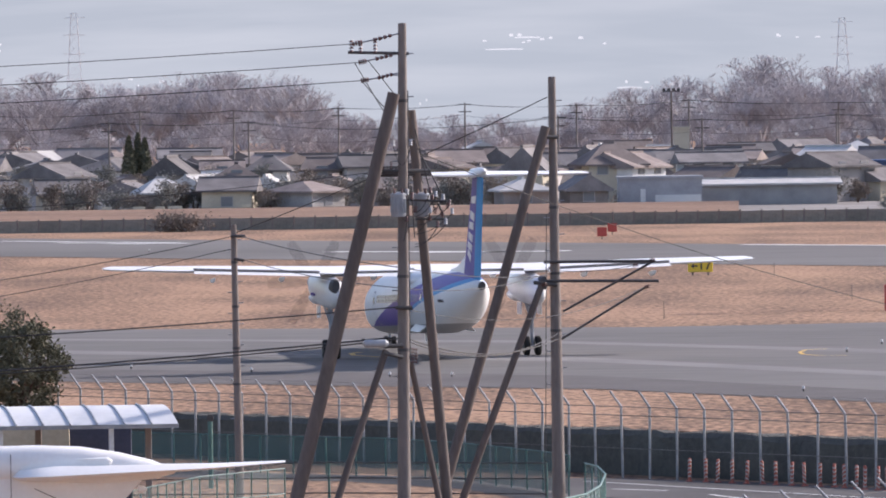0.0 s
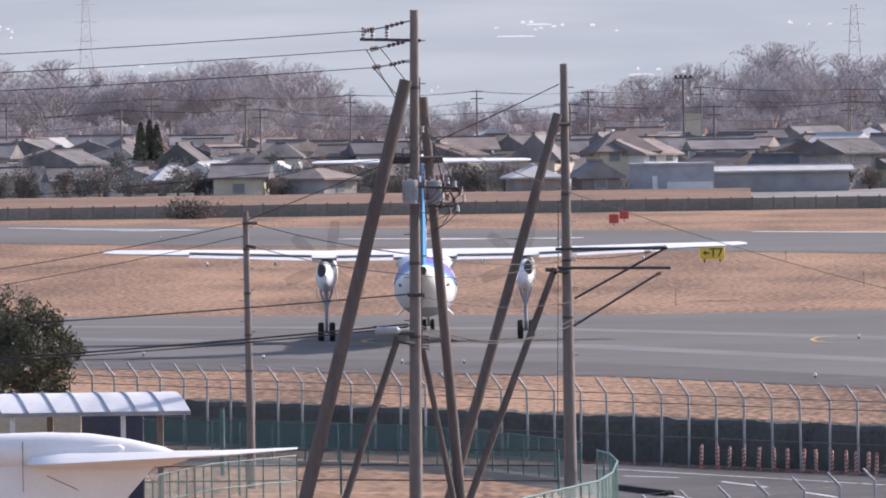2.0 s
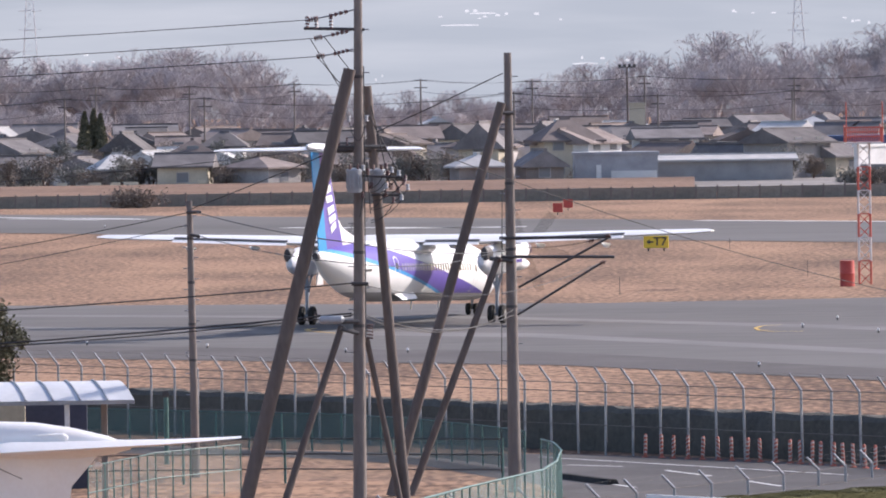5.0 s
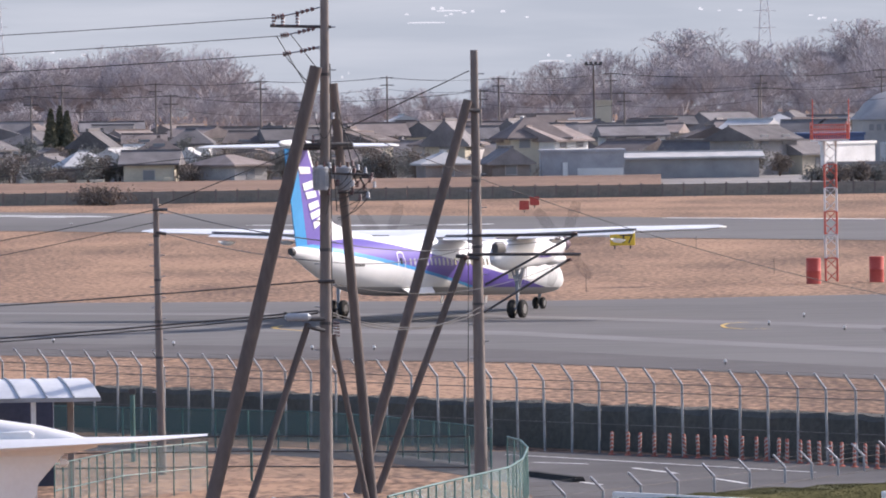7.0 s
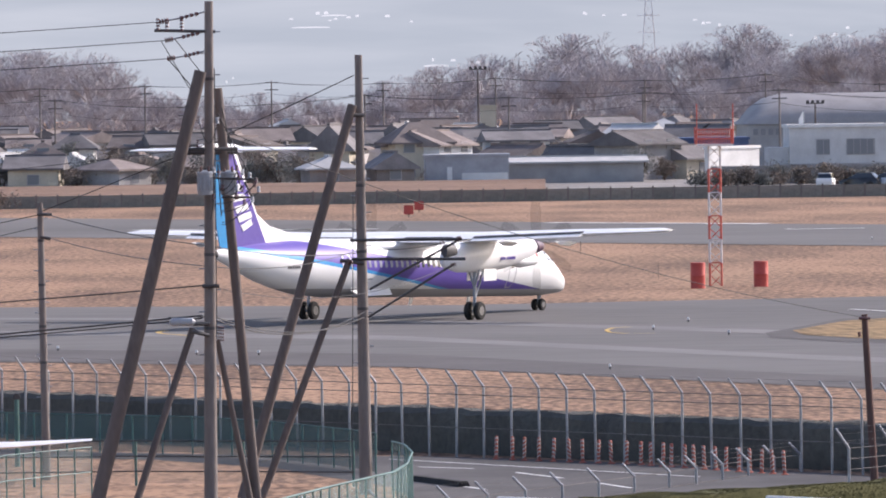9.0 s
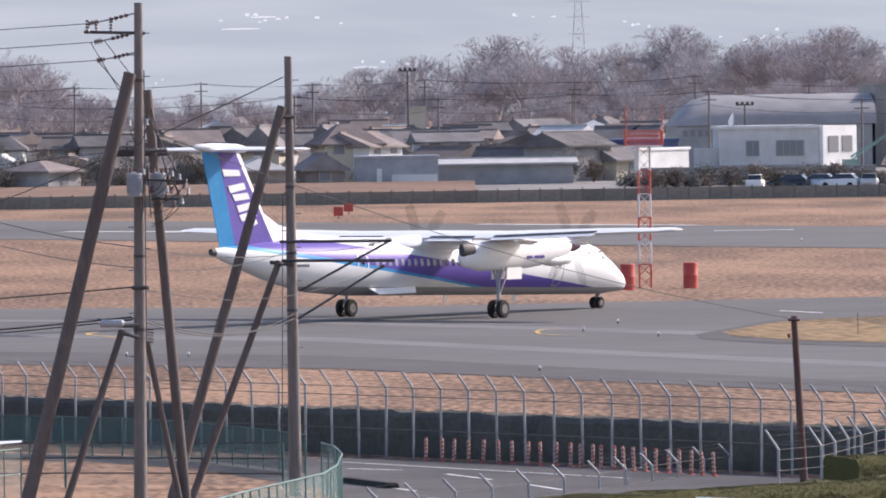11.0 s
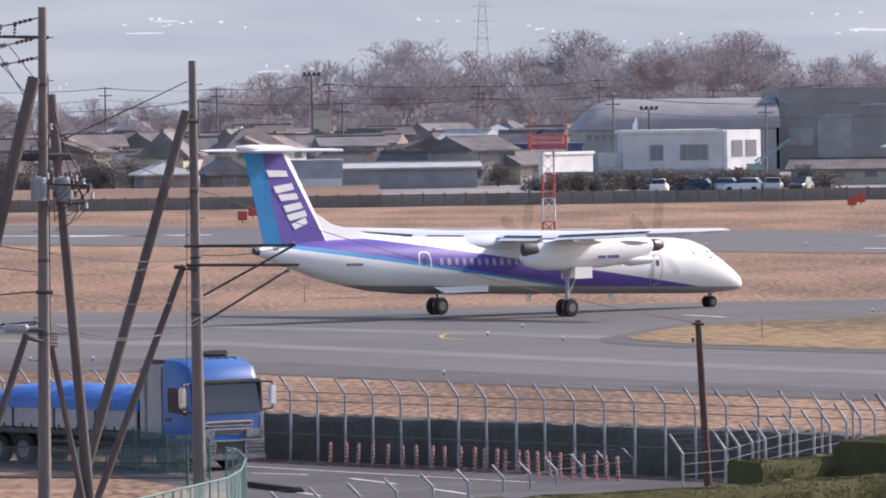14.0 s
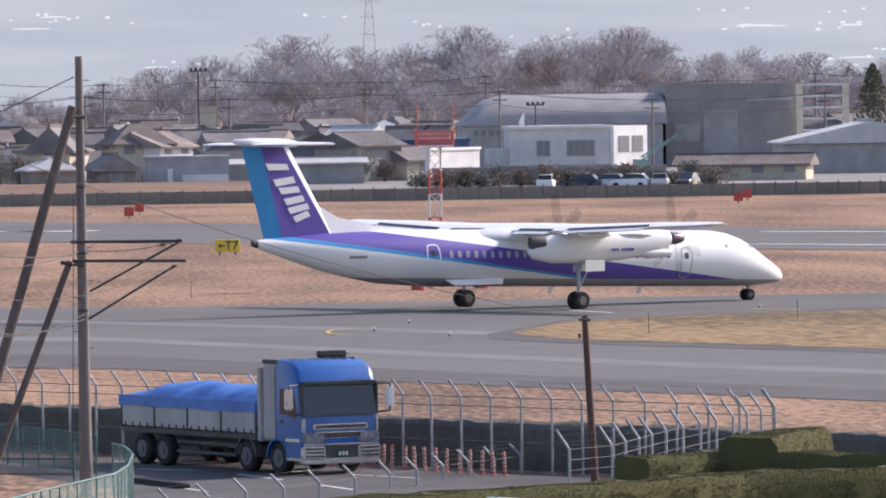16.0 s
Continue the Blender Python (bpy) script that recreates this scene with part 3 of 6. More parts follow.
strut((-0.76, 200.4, 10.61), (0.02, 200.8, 0.74), 0.14, STRUTWOOD)
strut((-1.48, 199.7, 4.55), (-2.73, 199.0, 0.87), 0.10, STRUTWOOD)
strut((-0.86, 200.3, 4.24), (-0.15, 200.6, 0.5), 0.085, STRUTWOOD)
strut((3.1, 234.7, 10.09), (0.26, 234.0, 0.51), 0.16, STRUTWOOD)
strut((2.95, 234.7, 5.5), (0.63, 234.0, -0.5), 0.115, STRUTWOOD)


def fitting(parent, base, name, pairs, r, material, label="", n=8):
    for a, b in pairs:
        bm = bmesh.new()
        tube(bm, Vector(a) - base, Vector(b) - base, r, None, n)
        part(name, bm, material, parent, label, True)


def insulator(parent, base, a, b, r=0.07):
    """A string of porcelain discs."""
    a, b = Vector(a) - base, Vector(b) - base
    bm = bmesh.new()
    for k in range(4):
        p, q = a.lerp(b, k / 4 + 0.02), a.lerp(b, k / 4 + 0.2)
        tube(bm, p, q, r, r * 0.6, 10)
    part("insulator", bm, PORCELAIN, parent, "dark brown porcelain insulator", True)


# three dead-end strings and an arm at the top of the tall pole
STRINGS = (((-1.69, 200.0, 12.39), (-1.06, 200.0, 12.54), (-2.21, 200.0, 12.3)), ((-1.64, 200.0, 11.91), (-1.07, 200.0, 12.04), (-2.07, 200.0, 11.83)), ((-1.59, 200.0, 11.43), (-1.08, 200.0, 11.55), (-2.02, 200.0, 11.37)))
for mid, end, tip in STRINGS:
    fitting(pole_a, base_a, "strain_rod", [(mid, end), (mid, tip)], 0.02, STEEL)
    insulator(pole_a, base_a, mid, Vector(mid).lerp(Vector(end), 0.8), 0.06)
    insulator(pole_a, base_a, tip, Vector(tip).lerp(Vector(mid), 0.5), 0.08)
fitting(pole_a, base_a, "top_arm", [((-2.33, 200.0, 12.09), (-0.79, 200.0, 12.04))], 0.04, DARK, "dark steel cross arm")
for k in ((-2.24, 200.0, 12.09), (-2.01, 200.0, 12.07), (-1.64, 200.0, 12.06)):
    insulator(pole_a, base_a, k, Vector(k) + Vector((0, 0, 0.32)), 0.06)
fitting(pole_a, base_a, "jumper", [((-2.16, 200.0, 11.81), (-1.3, 200.0, 10.33)), ((-2.0, 200.0, 11.37), (-1.38, 200.0, 10.62)), ((-1.82, 200.0, 11.87), (-1.14, 200.0, 10.97))], 0.012, WIRE)
fitting(pole_a, base_a, "mid_arm", [((-1.83, 199.7, 9.07), (-0.29, 200.3, 9.07)), ((-1.83, 200.1, 8.98), (-0.29, 200.5, 8.98))], 0.05, DARK, "dark steel cross arm")
for k in range(3):
    insulator(pole_a, base_a, Vector((-1.68, 199.8, 9.12)) + Vector((0.2 * k, 0, 0)), Vector((-1.68, 199.8, 9.32)) + Vector((0.2 * k, 0, 0)), 0.04)


def transformer(parent, base, c, r, h):
    c = Vector(c) - base
    bm = bmesh.new()
    n = 18
    ring_loft(bm, [[(c.x + q * math.cos(k * math.tau / n), c.y + q * math.sin(k * math.tau / n), c.z + z) for k in range(n)] for z, q in ((0, r * 0.9), (0.04, r), (h - 0.06, r), (h - 0.05, r * 1.1), (h, r * 1.08), (h + 0.05, r * 0.5))])
    can = part("transformer", bm, GREYBOX, parent, "grey pole-mounted transformer can", True)
    for o in (-0.5, 0.5):
        bm = bmesh.new()
        tube(bm, (c.x + o * r, c.y - r * 0.6, c.z + h), (c.x + o * r, c.y - r * 0.6, c.z + h + 0.14), 0.04, 0.025)
        part("bushing", bm, PORCELAIN, can)
    bm = bmesh.new()
    for k in range(7):
        a = math.pi + k * math.pi / 6
        box(bm, c.x + r * math.cos(a) - 0.012, c.x + r * math.cos(a) + 0.012, c.y + r * math.sin(a) - 0.04, c.y + r * math.sin(a), c.z + 0.1, c.z + h - 0.12)
    part("cooling_fin", bm, GREYBOX, can)


transformer(pole_a, base_a, (-1.11, 199.6, 7.92), 0.19, 0.58)
transformer(pole_a, base_a, (-0.52, 200.2, 7.9), 0.20, 0.58)
fitting(pole_a, base_a, "bracket", [((-1.32, 199.8, 8.37), (0.1, 200.0, 8.29)), ((-0.69, 200.0, 7.85), (0.13, 200.0, 7.84)), ((-0.11, 200.0, 8.24), (0.12, 200.0, 7.74))], 0.028, DARK)
for x in (((-0.27, 200.0, 8.3)), ((-0.02, 200.0, 7.9)), ((0.13, 200.0, 8.09)), ((-0.19, 200.0, 7.98)), ((-0.33, 200.0, 7.79)), ((-0.78, 199.8, 8.37)), ((-0.69, 199.8, 8.02))):
    insulator(pole_a, base_a, x, Vector(x) + Vector((0.02, 0, 0.17)), 0.065)
fitting(pole_a, base_a, "riser", [((-0.83, 199.7, 11.11), (-0.87, 199.7, 4.26)), ((-0.78, 199.8, 8.68), (-0.71, 199.8, 7.39)), ((-0.66, 200.0, 10.11), (-0.21, 200.0, 8.1)), ((-0.76, 200.0, 9.96), (0.1, 200.0, 8.24))], 0.014, WIRE)
# pale line insulators and short leads beside the transformers
for k, (x, z) in enumerate(((-0.30, 8.52), (-0.16, 8.42), (0.02, 8.34), (0.18, 8.20), (0.24, 7.98), (0.08, 7.72), (-0.12, 7.66), (-0.30, 8.02), (-0.88, 8.48), (-0.90, 7.80), (-0.78, 9.72), (-1.22, 9.72))):
    bm = bmesh.new()
    for q, r0 in ((0.0, 0.055), (0.05, 0.045), (0.10, 0.05)):
        tube(bm, Vector((x, 199.6, z + q)) - base_a, Vector((x, 199.6, z + q + 0.04)) - base_a, r0, r0 * 0.7, 10)
    part("insulator", bm, GREYBOX if k % 3 else PORCELAIN, pole_a, "pale glazed line insulator", True)
    bm = bmesh.new()
    sagging(bm, Vector((x, 199.6, z)) - base_a, Vector((-0.70 if x > -0.6 else -1.0, 199.7, z - 0.5)) - base_a, 0.12, 0.010, 6)
    part("lead", bm, WIRE, pole_a)
bm = bmesh.new()
c = Vector((-2.06, 199.5, 4.65)) - base_a
ring_loft(bm, [oval(c.x + dx, c.y, c.z + 0.08, r, r, 12) for dx, r in ((0, 0.03), (0.06, 0.10), (0.58, 0.10), (0.66, 0.03))])
part("cable_closure", bm, GREYBOX, pole_a, "grey sleeve hanging on a cable", True)
fitting(pole_a, base_a, "clamp", [((-1.63, 199.6, 4.67), (-1.06, 199.8, 4.66)), ((-1.52, 199.6, 4.49), (-1.07, 199.8, 4.37)), ((-1.22, 199.8, 5.62), (-0.79, 199.8, 5.61))], 0.05, DARK)
for k in range(5):
    insulator(pole_a, base_a, Vector((-0.84, 199.7, 4.26)) + Vector((0, 0, 0.08 * k)), Vector((-0.73, 199.7, 4.24)) + Vector((0.05, 0, 0.08 * k)), 0.035)
# pole with the long arms
fitting(pole_b, base_b, "long_arm", [((2.98, 234.8, 6.07), (6.29, 234.5, 6.06))], 0.045, DARK, "long dark steel cross arm")
fitting(pole_b, base_b, "long_arm", [((3.02, 234.8, 5.51), (6.38, 234.5, 5.47))], 0.045, DARK, "long dark steel cross arm")
fitting(pole_b, base_b, "arm_brace", [((6.19, 234.5, 6.03), (3.53, 234.7, 4.6))], 0.035, DARK)
fitting(pole_b, base_b, "arm_brace", [((6.05, 234.5, 5.33), (3.48, 234.7, 3.78))], 0.035, DARK)
for x in ((6.12, 234.5, 6.08), (5.95, 234.5, 5.29), (5.62, 234.5, 5.94), (2.9, 234.6, 5.39)):
    insulator(pole_b, base_b, x, Vector(x) + Vector((0.16, 0, 0.03)), 0.07)
fitting(pole_b, base_b, "strut_clamp", [((2.93, 234.6, 9.79), (3.44, 234.8, 9.77)), ((2.68, 234.6, 5.47), (3.36, 234.8, 5.38))], 0.06, DARK)
fitting(pole_b, base_b, "earth_wire", [((3.08, 234.6, 7.48), (2.94, 234.6, -0.9))], 0.012, WIRE)
fitting(pole_c, base_c, "clamp", [((-6.62, 246.8, 6.8), (-6.16, 246.8, 6.79)), ((-6.53, 246.8, 6.09), (-6.21, 246.8, 6.03))], 0.05, DARK)
fitting(pole_d, base_d, "clamp", [((17.37, 225.8, 3.79), (17.7, 225.8, 3.78)), ((17.37, 225.8, 3.39), (17.4, 225.8, 3.26))], 0.04, PORCELAIN)


def wire(a, b, sag, r, label="dark overhead cable between poles"):
    bm = bmesh.new()
    sagging(bm, a, b, sag, r * 0.75)
    return tagged(part("overhead_wire", bm, WIRE), label, "wire", "overhead wires")


for tip, far in zip([s[2] for s in STRINGS], ((-33.42, 225.0, 11.7), (-33.43, 225.0, 11.18), (-33.44, 225.0, 10.67))):
    wire(tip, far, 0.25, 0.014)
wire((-6.45, 247.0, 6.9), (3.15, 235.0, 10.96), 0.12, 0.022)
wire((-0.65, 200.0, 9.56), (17.55, 226.0, 3.8), 0.5, 0.014)
wire((-6.33, 247.0, 6.79), (-1.04, 200.0, 6.63), 0.10, 0.022)
wire((-1.04, 200.0, 6.63), (3.19, 235.0, 5.68), 0.15, 0.018)
wire((-6.25, 247.0, 6.05), (-1.04, 200.0, 6.11), 0.12, 0.018)
wire((-1.04, 200.0, 6.11), (3.28, 235.0, 5.79), 0.25, 0.016)
wire((-6.54, 247.0, 6.79), (-27.8, 262.0, 4.22), 0.5, 0.018)
wire((-6.54, 247.0, 6.41), (-27.81, 262.0, 3.47), 0.5, 0.014)
wire((-1.05, 200.0, 5.64), (-31.93, 225.0, 3.93), 0.3, 0.024)
wire((-1.23, 200.0, 4.87), (-31.94, 225.0, 2.96), 0.35, 0.030)
wire((-1.23, 200.0, 4.8), (-31.94, 225.0, 3.12), 0.45, 0.022)
wire((-2.09, 200.0, 4.84), (-1.03, 200.0, 4.88), 0.08, 0.022)
wire((-1.03, 200.0, 4.88), (3.39, 235.0, 3.78), 0.45, 0.022)
wire((-1.03, 200.0, 4.82), (3.39, 235.0, 3.94), 0.55, 0.020)
wire((-1.05, 200.0, 5.61), (5.95, 234.5, 5.29), 0.6, 0.012, "pale overhead cable between poles")
wire((-1.83, 200.0, 9.04), (-27.05, 225.0, 7.71), 0.4, 0.012)
wire((6.12, 234.5, 6.06), (3.18, 235.0, 5.83), 0.15, 0.012)


# ---- perimeter fence with cranked posts ----
def fence_run(name, pts, height, spacing, label, lean=-1.0, rails=(1.0, 0.9), base_z=ROAD_Z, mesh=None, bar=0.016, top_wire=True, post=0.041, outrig=0.52, rail_paint=None):
    root = thing(name, Matrix(), label, "fence", "fences")
    posts = []
    pts = [Vector(p) for p in pts]
    for a, b in zip(pts, pts[1:]):
        n = max(1, round((b - a).length / spacing))
        posts += [a.lerp(b, k / n) for k in range(n)]
    posts.append(pts[-1])
    bm = bmesh.new()
    tube(bm, (0, 0, -0.05), (0, 0, height), post, None, 8)
    if outrig:
        tube(bm, (0, 0, height - 0.01), (lean * 0.36, -0.1, height + outrig), post, post * 0.9, 8)
    data = mesh_of("post", bm, STEEL if not mesh else GREENSTEEL, True)
    for p in posts:
        o = new("post", data)
        o.parent = root
        o.matrix_basis = Matrix.Translation((p.x, p.y, base_z)) @ pose(0, 0, 0, 0, random.uniform(-0.7, 0.7), random.uniform(-6, 6))
    for k in rails:
        bm = bmesh.new()
        pipe(bm, [(p.x, p.y - post, base_z + height * k - 0.01) for p in posts], bar if mesh else bar * 0.6, 6)
        part("rail", bm, rail_paint or (DULLWIRE if not mesh else GREENSTEEL), root)
    if top_wire and outrig:
        for k in (0.35, 0.7, 1.0):
            bm = bmesh.new()
            pipe(bm, [(p.x + lean * 0.36 * k, p.y - 0.1 * k, base_z + height + outrig * k) for p in posts], 0.003, 4)
            part("barbed_wire", bm, DULLWIRE, root)
    if mesh:
        for a, b in zip(posts, posts[1:]):
            bm = bmesh.new()
            t = (b - a).normalized().to_3d() * 0.03
            n3 = Vector((-t.y, t.x, 0)) * 0.3
            q = [(a.x + t.x, a.y + t.y, base_z + 0.08), (b.x - t.x, b.y - t.y, base_z + 0.08), (b.x - t.x, b.y - t.y, base_z + height - 0.03), (a.x + t.x, a.y + t.y, base_z + height - 0.03)]
            v0 = [bm.verts.new(Vector(p) + n3) for p in q]
            v1 = [bm.verts.new(Vector(p) - n3) for p in q]
            bm.faces.new(v0)
            bm.faces.new(v1[::-1])
            part("mesh_panel", bm, mesh, root)
    return root


def fy(x):
    return hedge_y(x) - 4.6


fence_run("perimeter_fence", [(13.02 - 0.865 * 64, fy(13.02 - 0.865 * 64)), (13.02 + 0.865 * 12.5, fy(13.02 + 0.865 * 12.5))], 2.35, 1.446, "galvanised steel perimeter fence with cranked posts", rails=(1.0, 0.88, 0.42), bar=0.026)
fence_run("perimeter_fence", [(23.9, 234.87), (21.95, 227.81), (19.23, 219.16), (17.08, 211.02), (15.77, 209.09)], 2.35, 2.1, "galvanised steel perimeter fence turning a corner", rails=(1.0, 0.88, 0.76))
fence_run("roadside_fence", [(17.0, 245.38), (15.18, 242.15), (12.41, 235.72), (8.93, 228.54), (5.49, 221.83), (-2.29, 215.3)], 0.5, 2.4, "low galvanised roadside fence with cranked posts", rails=(1.0, 0.1), outrig=0.38)
NET = see_through("green windbreak net", (0.10, 0.165, 0.155), 0.36)
PALENET = see_through("pale green mesh", (0.22, 0.28, 0.27), 0.11)
fence_run("net_fence", [(-11.16, 271.2), (-7.38, 267.4), (-4.0, 264.1), (-2.0, 262.6), (0.63, 257.45), (3.06, 250.5), (3.83, 247.3)], 1.3, 1.5, "green windbreak net fence round a yard", rails=(1.0,), mesh=NET, outrig=0, post=0.03)
fence_run("net_fence", [(-17.83, 243.02), (-9.84, 242.78), (-3.59, 242.34), (3.04, 239.71)], 1.4, 4.0, "dark green pipe and mesh fence", rails=(1.0, 0.66, 0.33), mesh=PALENET, outrig=0, bar=0.024, rail_paint=DARK)
fence_run("net_fence", [(-8.89, 223.43), (-7.22, 231.51), (-4.83, 236.22)], 1.5, 1.1, "pale green mesh fence", rails=(1.0, 0.5), mesh=PALENET, outrig=0, post=0.022)
fence_run("curved_fence", [(4.16, 236.76), (4.5, 234.35), (4.62, 229.5), (4.34, 222.55), (3.86, 217.7), (2.78, 213.23), (1.76, 208.95), (0.47, 202.92)], 1.5, 1.1, "pale green mesh fence with a rounded corner", rails=(1.0, 0.05), mesh=see_through("bright green mesh", (0.24, 0.34, 0.32), 0.20), outrig=0, bar=0.03, post=0.026)


# ---- striped delineators along the road ----
def delineator_parts():
    root = thing("delineator", Matrix(), "red and white striped plastic delineator post", "delineator", "road delineators")
    RED = mat("faded red plastic", (0.34, 0.085, 0.055), (0.46, 0.13, 0.09), 0.6, 3, 8, 0.05, each=0.15)
    WHT = mat("dusty white plastic", (0.42, 0.37, 0.33), (0.54, 0.48, 0.44), 0.5, 3, 8, 0.05)
    bm = bmesh.new()
    n = 12
    ring_loft(bm, [[(q * math.cos(k * math.tau / n), q * math.sin(k * math.tau / n), z) for k in range(n)] for z, q in ((0, 0.12), (0.03, 0.12), (0.06, 0.055), (0.74, 0.055), (0.77, 0.03))])
    part("post", bm, RED, root, smooth=True)
    for j in range(5):
        bm = bmesh.new()
        z0 = 0.12 + 0.13 * j
        lo = [(0.06 * math.cos(k * math.tau / n), 0.06 * math.sin(k * math.tau / n), z0 + 0.05 * math.cos(k * math.tau / n)) for k in range(n)]
        ring_loft(bm, [lo, [(x, y, z + 0.05) for x, y, z in lo]])
        part("stripe", bm, WHT, root)
    return root


first = delineator_parts()
pa, pb, pc = Vector((7.91, 256.37)), Vector((12.27, 251.0)), Vector((16.3, 243.2))
spots = [pa.lerp(pb, k / 10) for k in range(10)] + [pb.lerp(pc, k / 13) for k in range(14)]
for k, p in enumerate(spots):
    m = pose(p.x + random.uniform(-0.05, 0.05), p.y - 0.5, ROAD_Z, random.uniform(-3, 3), random.uniform(-3, 3), random.uniform(0, 360))
    if k:
        copy_thing(first, m)
    else:
        first.matrix_basis = m


# ---- hedges ----
LEAF = mat("evergreen leaves", (0.095, 0.095, 0.065), (0.20, 0.19, 0.13), 0.9, 3.0, 6, 0.2)
LITLEAF = mat("clipped olive hedge leaves", (0.070, 0.068, 0.028), (0.120, 0.112, 0.046), 0.95, 2.0, 8, 0.1, crisp=0.35)


def leaf_cloud(points, size, rng):
    """Small leaf quads round given points with normals, as lists for from_pydata."""
    v, f = [], []
    for p, nrm in points:
        q = (Vector(nrm) + Vector((rng.uniform(-1, 1), rng.uniform(-1, 1), rng.uniform(-1, 1))) * 0.6).normalized().to_track_quat("Z", "Y")
        s = size * rng.uniform(0.6, 1.3)
        spin = rng.uniform(0, math.tau)
        i = len(v)
        for a in (0, 1, 2, 3):
            w = 0.5 if a % 2 else 1.0
            o = Vector((s * w * math.cos(spin + a * math.pi / 2), s * w * math.sin(spin + a * math.pi / 2), 0.2 * s * (1 if a % 2 else -1)))
            v.append(tuple(Vector(p) + q @ o))
        f.append((i, i + 1, i + 2, i + 3))
    return v, f


def raw_part(name, v, f, material, parent, label=""):
    me = bpy.data.meshes.new(name)
    me.from_pydata(v, [], f)
    me.materials.append(material)
    ob = new(name, me)
    ob.parent = parent
    if label:
        ob["label"] = label
    return ob


def hedge(pts, width, z0, z1, material, label, leaf=0.10, density=60, seed=1):
    """A clipped hedge along a line: lumpy core and a skin of leaves."""
    rng = random.Random(seed)
    root = thing("hedge", Matrix(), label, "hedge", "clipped hedges")
    pts = [Vector((*p[:2], 0)) for p in pts]
    prof = [(-0.5, 0.0), (-0.52, 0.5), (-0.48, 0.9), (-0.36, 1.0), (0.36, 1.0), (0.48, 0.9), (0.52, 0.5), (0.5, 0.0)]
    rings, skin = [], []
    for a, b in zip(pts, pts[1:]):
        n = max(2, round((b - a).length / 0.6))
        t = (b - a).normalized()
        side = Vector((-t.y, t.x, 0))
        for k in range(n + (1 if b == pts[-1] else 0)):
            c = a.lerp(b, k / n)
            ring = []
            for s, h in prof:
                p = c + side * s * width + Vector((0, 0, z0 + h * (z1 - z0)))
                j = noise.noise(p * 1.3) * 0.10 + noise.noise(p * 4) * 0.04
                ring.append(p + Vector((side.x * j, side.y * j, j * (0.9 if h > 0.8 else 0.2))))
            rings.append(ring)
    bm = bmesh.new()
    ring_loft(bm, rings)
    for f in bm.faces:
        n = int(f.calc_area() * density)
        vs = [v.co for v in f.verts]
        f.normal_update()
        for _ in range(n):
            if len(vs) == 4:
                u, w = rng.random(), rng.random()
                skin.append((vs[0].lerp(vs[1], u).lerp(vs[3].lerp(vs[2], u), w), f.normal.copy()))
    part("core", bm, material, root, smooth=True)
    v, f = leaf_cloud(skin, leaf, rng)
    raw_part("foliage", v, f, material, root)["kind"] = "stuff"
    return root


hedge([(-60, hedge_y(-60) - 0.9), (-20, hedge_y(-20) - 0.9), (22, hedge_y(22) - 0.9), (30, hedge_y(30) - 0.9)], 1.4, ROAD_Z - 0.1, -0.04, SLOPE, "dark shaded hedge behind the perimeter fence", 0.035, 150, 3)
hedge([(4.54, 183.71), (9.47, 190.29), (14.57, 194.85), (19.17, 199.26), (23.19, 201.03), (28.6, 205.59)], 1.6, ROAD_Z - 0.1, 0.62, LITLEAF, "long clipped olive-green hedge", 0.035, 700, 4)
hedge([(17.62, 211.25), (20.63, 214.3), (24.29, 210.45), (29.42, 211.46)], 1.3, ROAD_Z - 0.1, 0.5, LITLEAF, "dark clipped hedge behind another hedge", 0.035, 600, 5)
hedge([(20.9, 212.9), (21.8, 214.9), (22.95, 217.3)], 1.7, ROAD_Z - 0.1, 0.93, LITLEAF, "broad clipped hedge block by the fence corner", 0.035, 600, 6)


# ---- evergreen tree ----
def evergreen(base, height, radius, label, seed):
    rng = random.Random(seed)
    root = thing("evergreen_tree", Matrix.Translation(base), label, "tree")
    bm = bmesh.new()
    tube(bm, (0, 0, -0.1), (0.1, 0, height * 0.55), 0.16, 0.09, 10)
    for k in range(14):
        a, z = rng.uniform(0, math.tau), height * rng.uniform(0.25, 0.6)
        tube(bm, (0.05, 0, z), (radius * 0.7 * math.cos(a), radius * 0.7 * math.sin(a), z + height * rng.uniform(0.1, 0.3)), 0.05, 0.015, 6)
    part("trunk", bm, BROWNPOLE, root)
    pts = []
    for _ in range(150):
        d = Vector((rng.gauss(0, 1), rng.gauss(0, 1), rng.gauss(0, 1))).normalized() * rng.uniform(0.55, 1.0)
        c = Vector((d.x * radius, d.y * radius, height * 0.62 + d.z * height * 0.40))
        for _ in range(60):
            o = Vector((rng.gauss(0, 1), rng.gauss(0, 1), rng.gauss(0, 1))) * radius * 0.085
            pts.append((c + o, o))
    v, f = leaf_cloud(pts, 0.085, rng)
    raw_part("crown", v, f, LEAF, root, "dense dark green leafy crown")
    return root


evergreen((*(-15.26, 284.77), ROAD_Z), 5.0, 1.75, "dense dark evergreen tree beside a canopy", 7)
evergreen((*(-17.47, 288.35), ROAD_Z), 5.6, 2.0, "dense dark evergreen tree beside a canopy", 8)


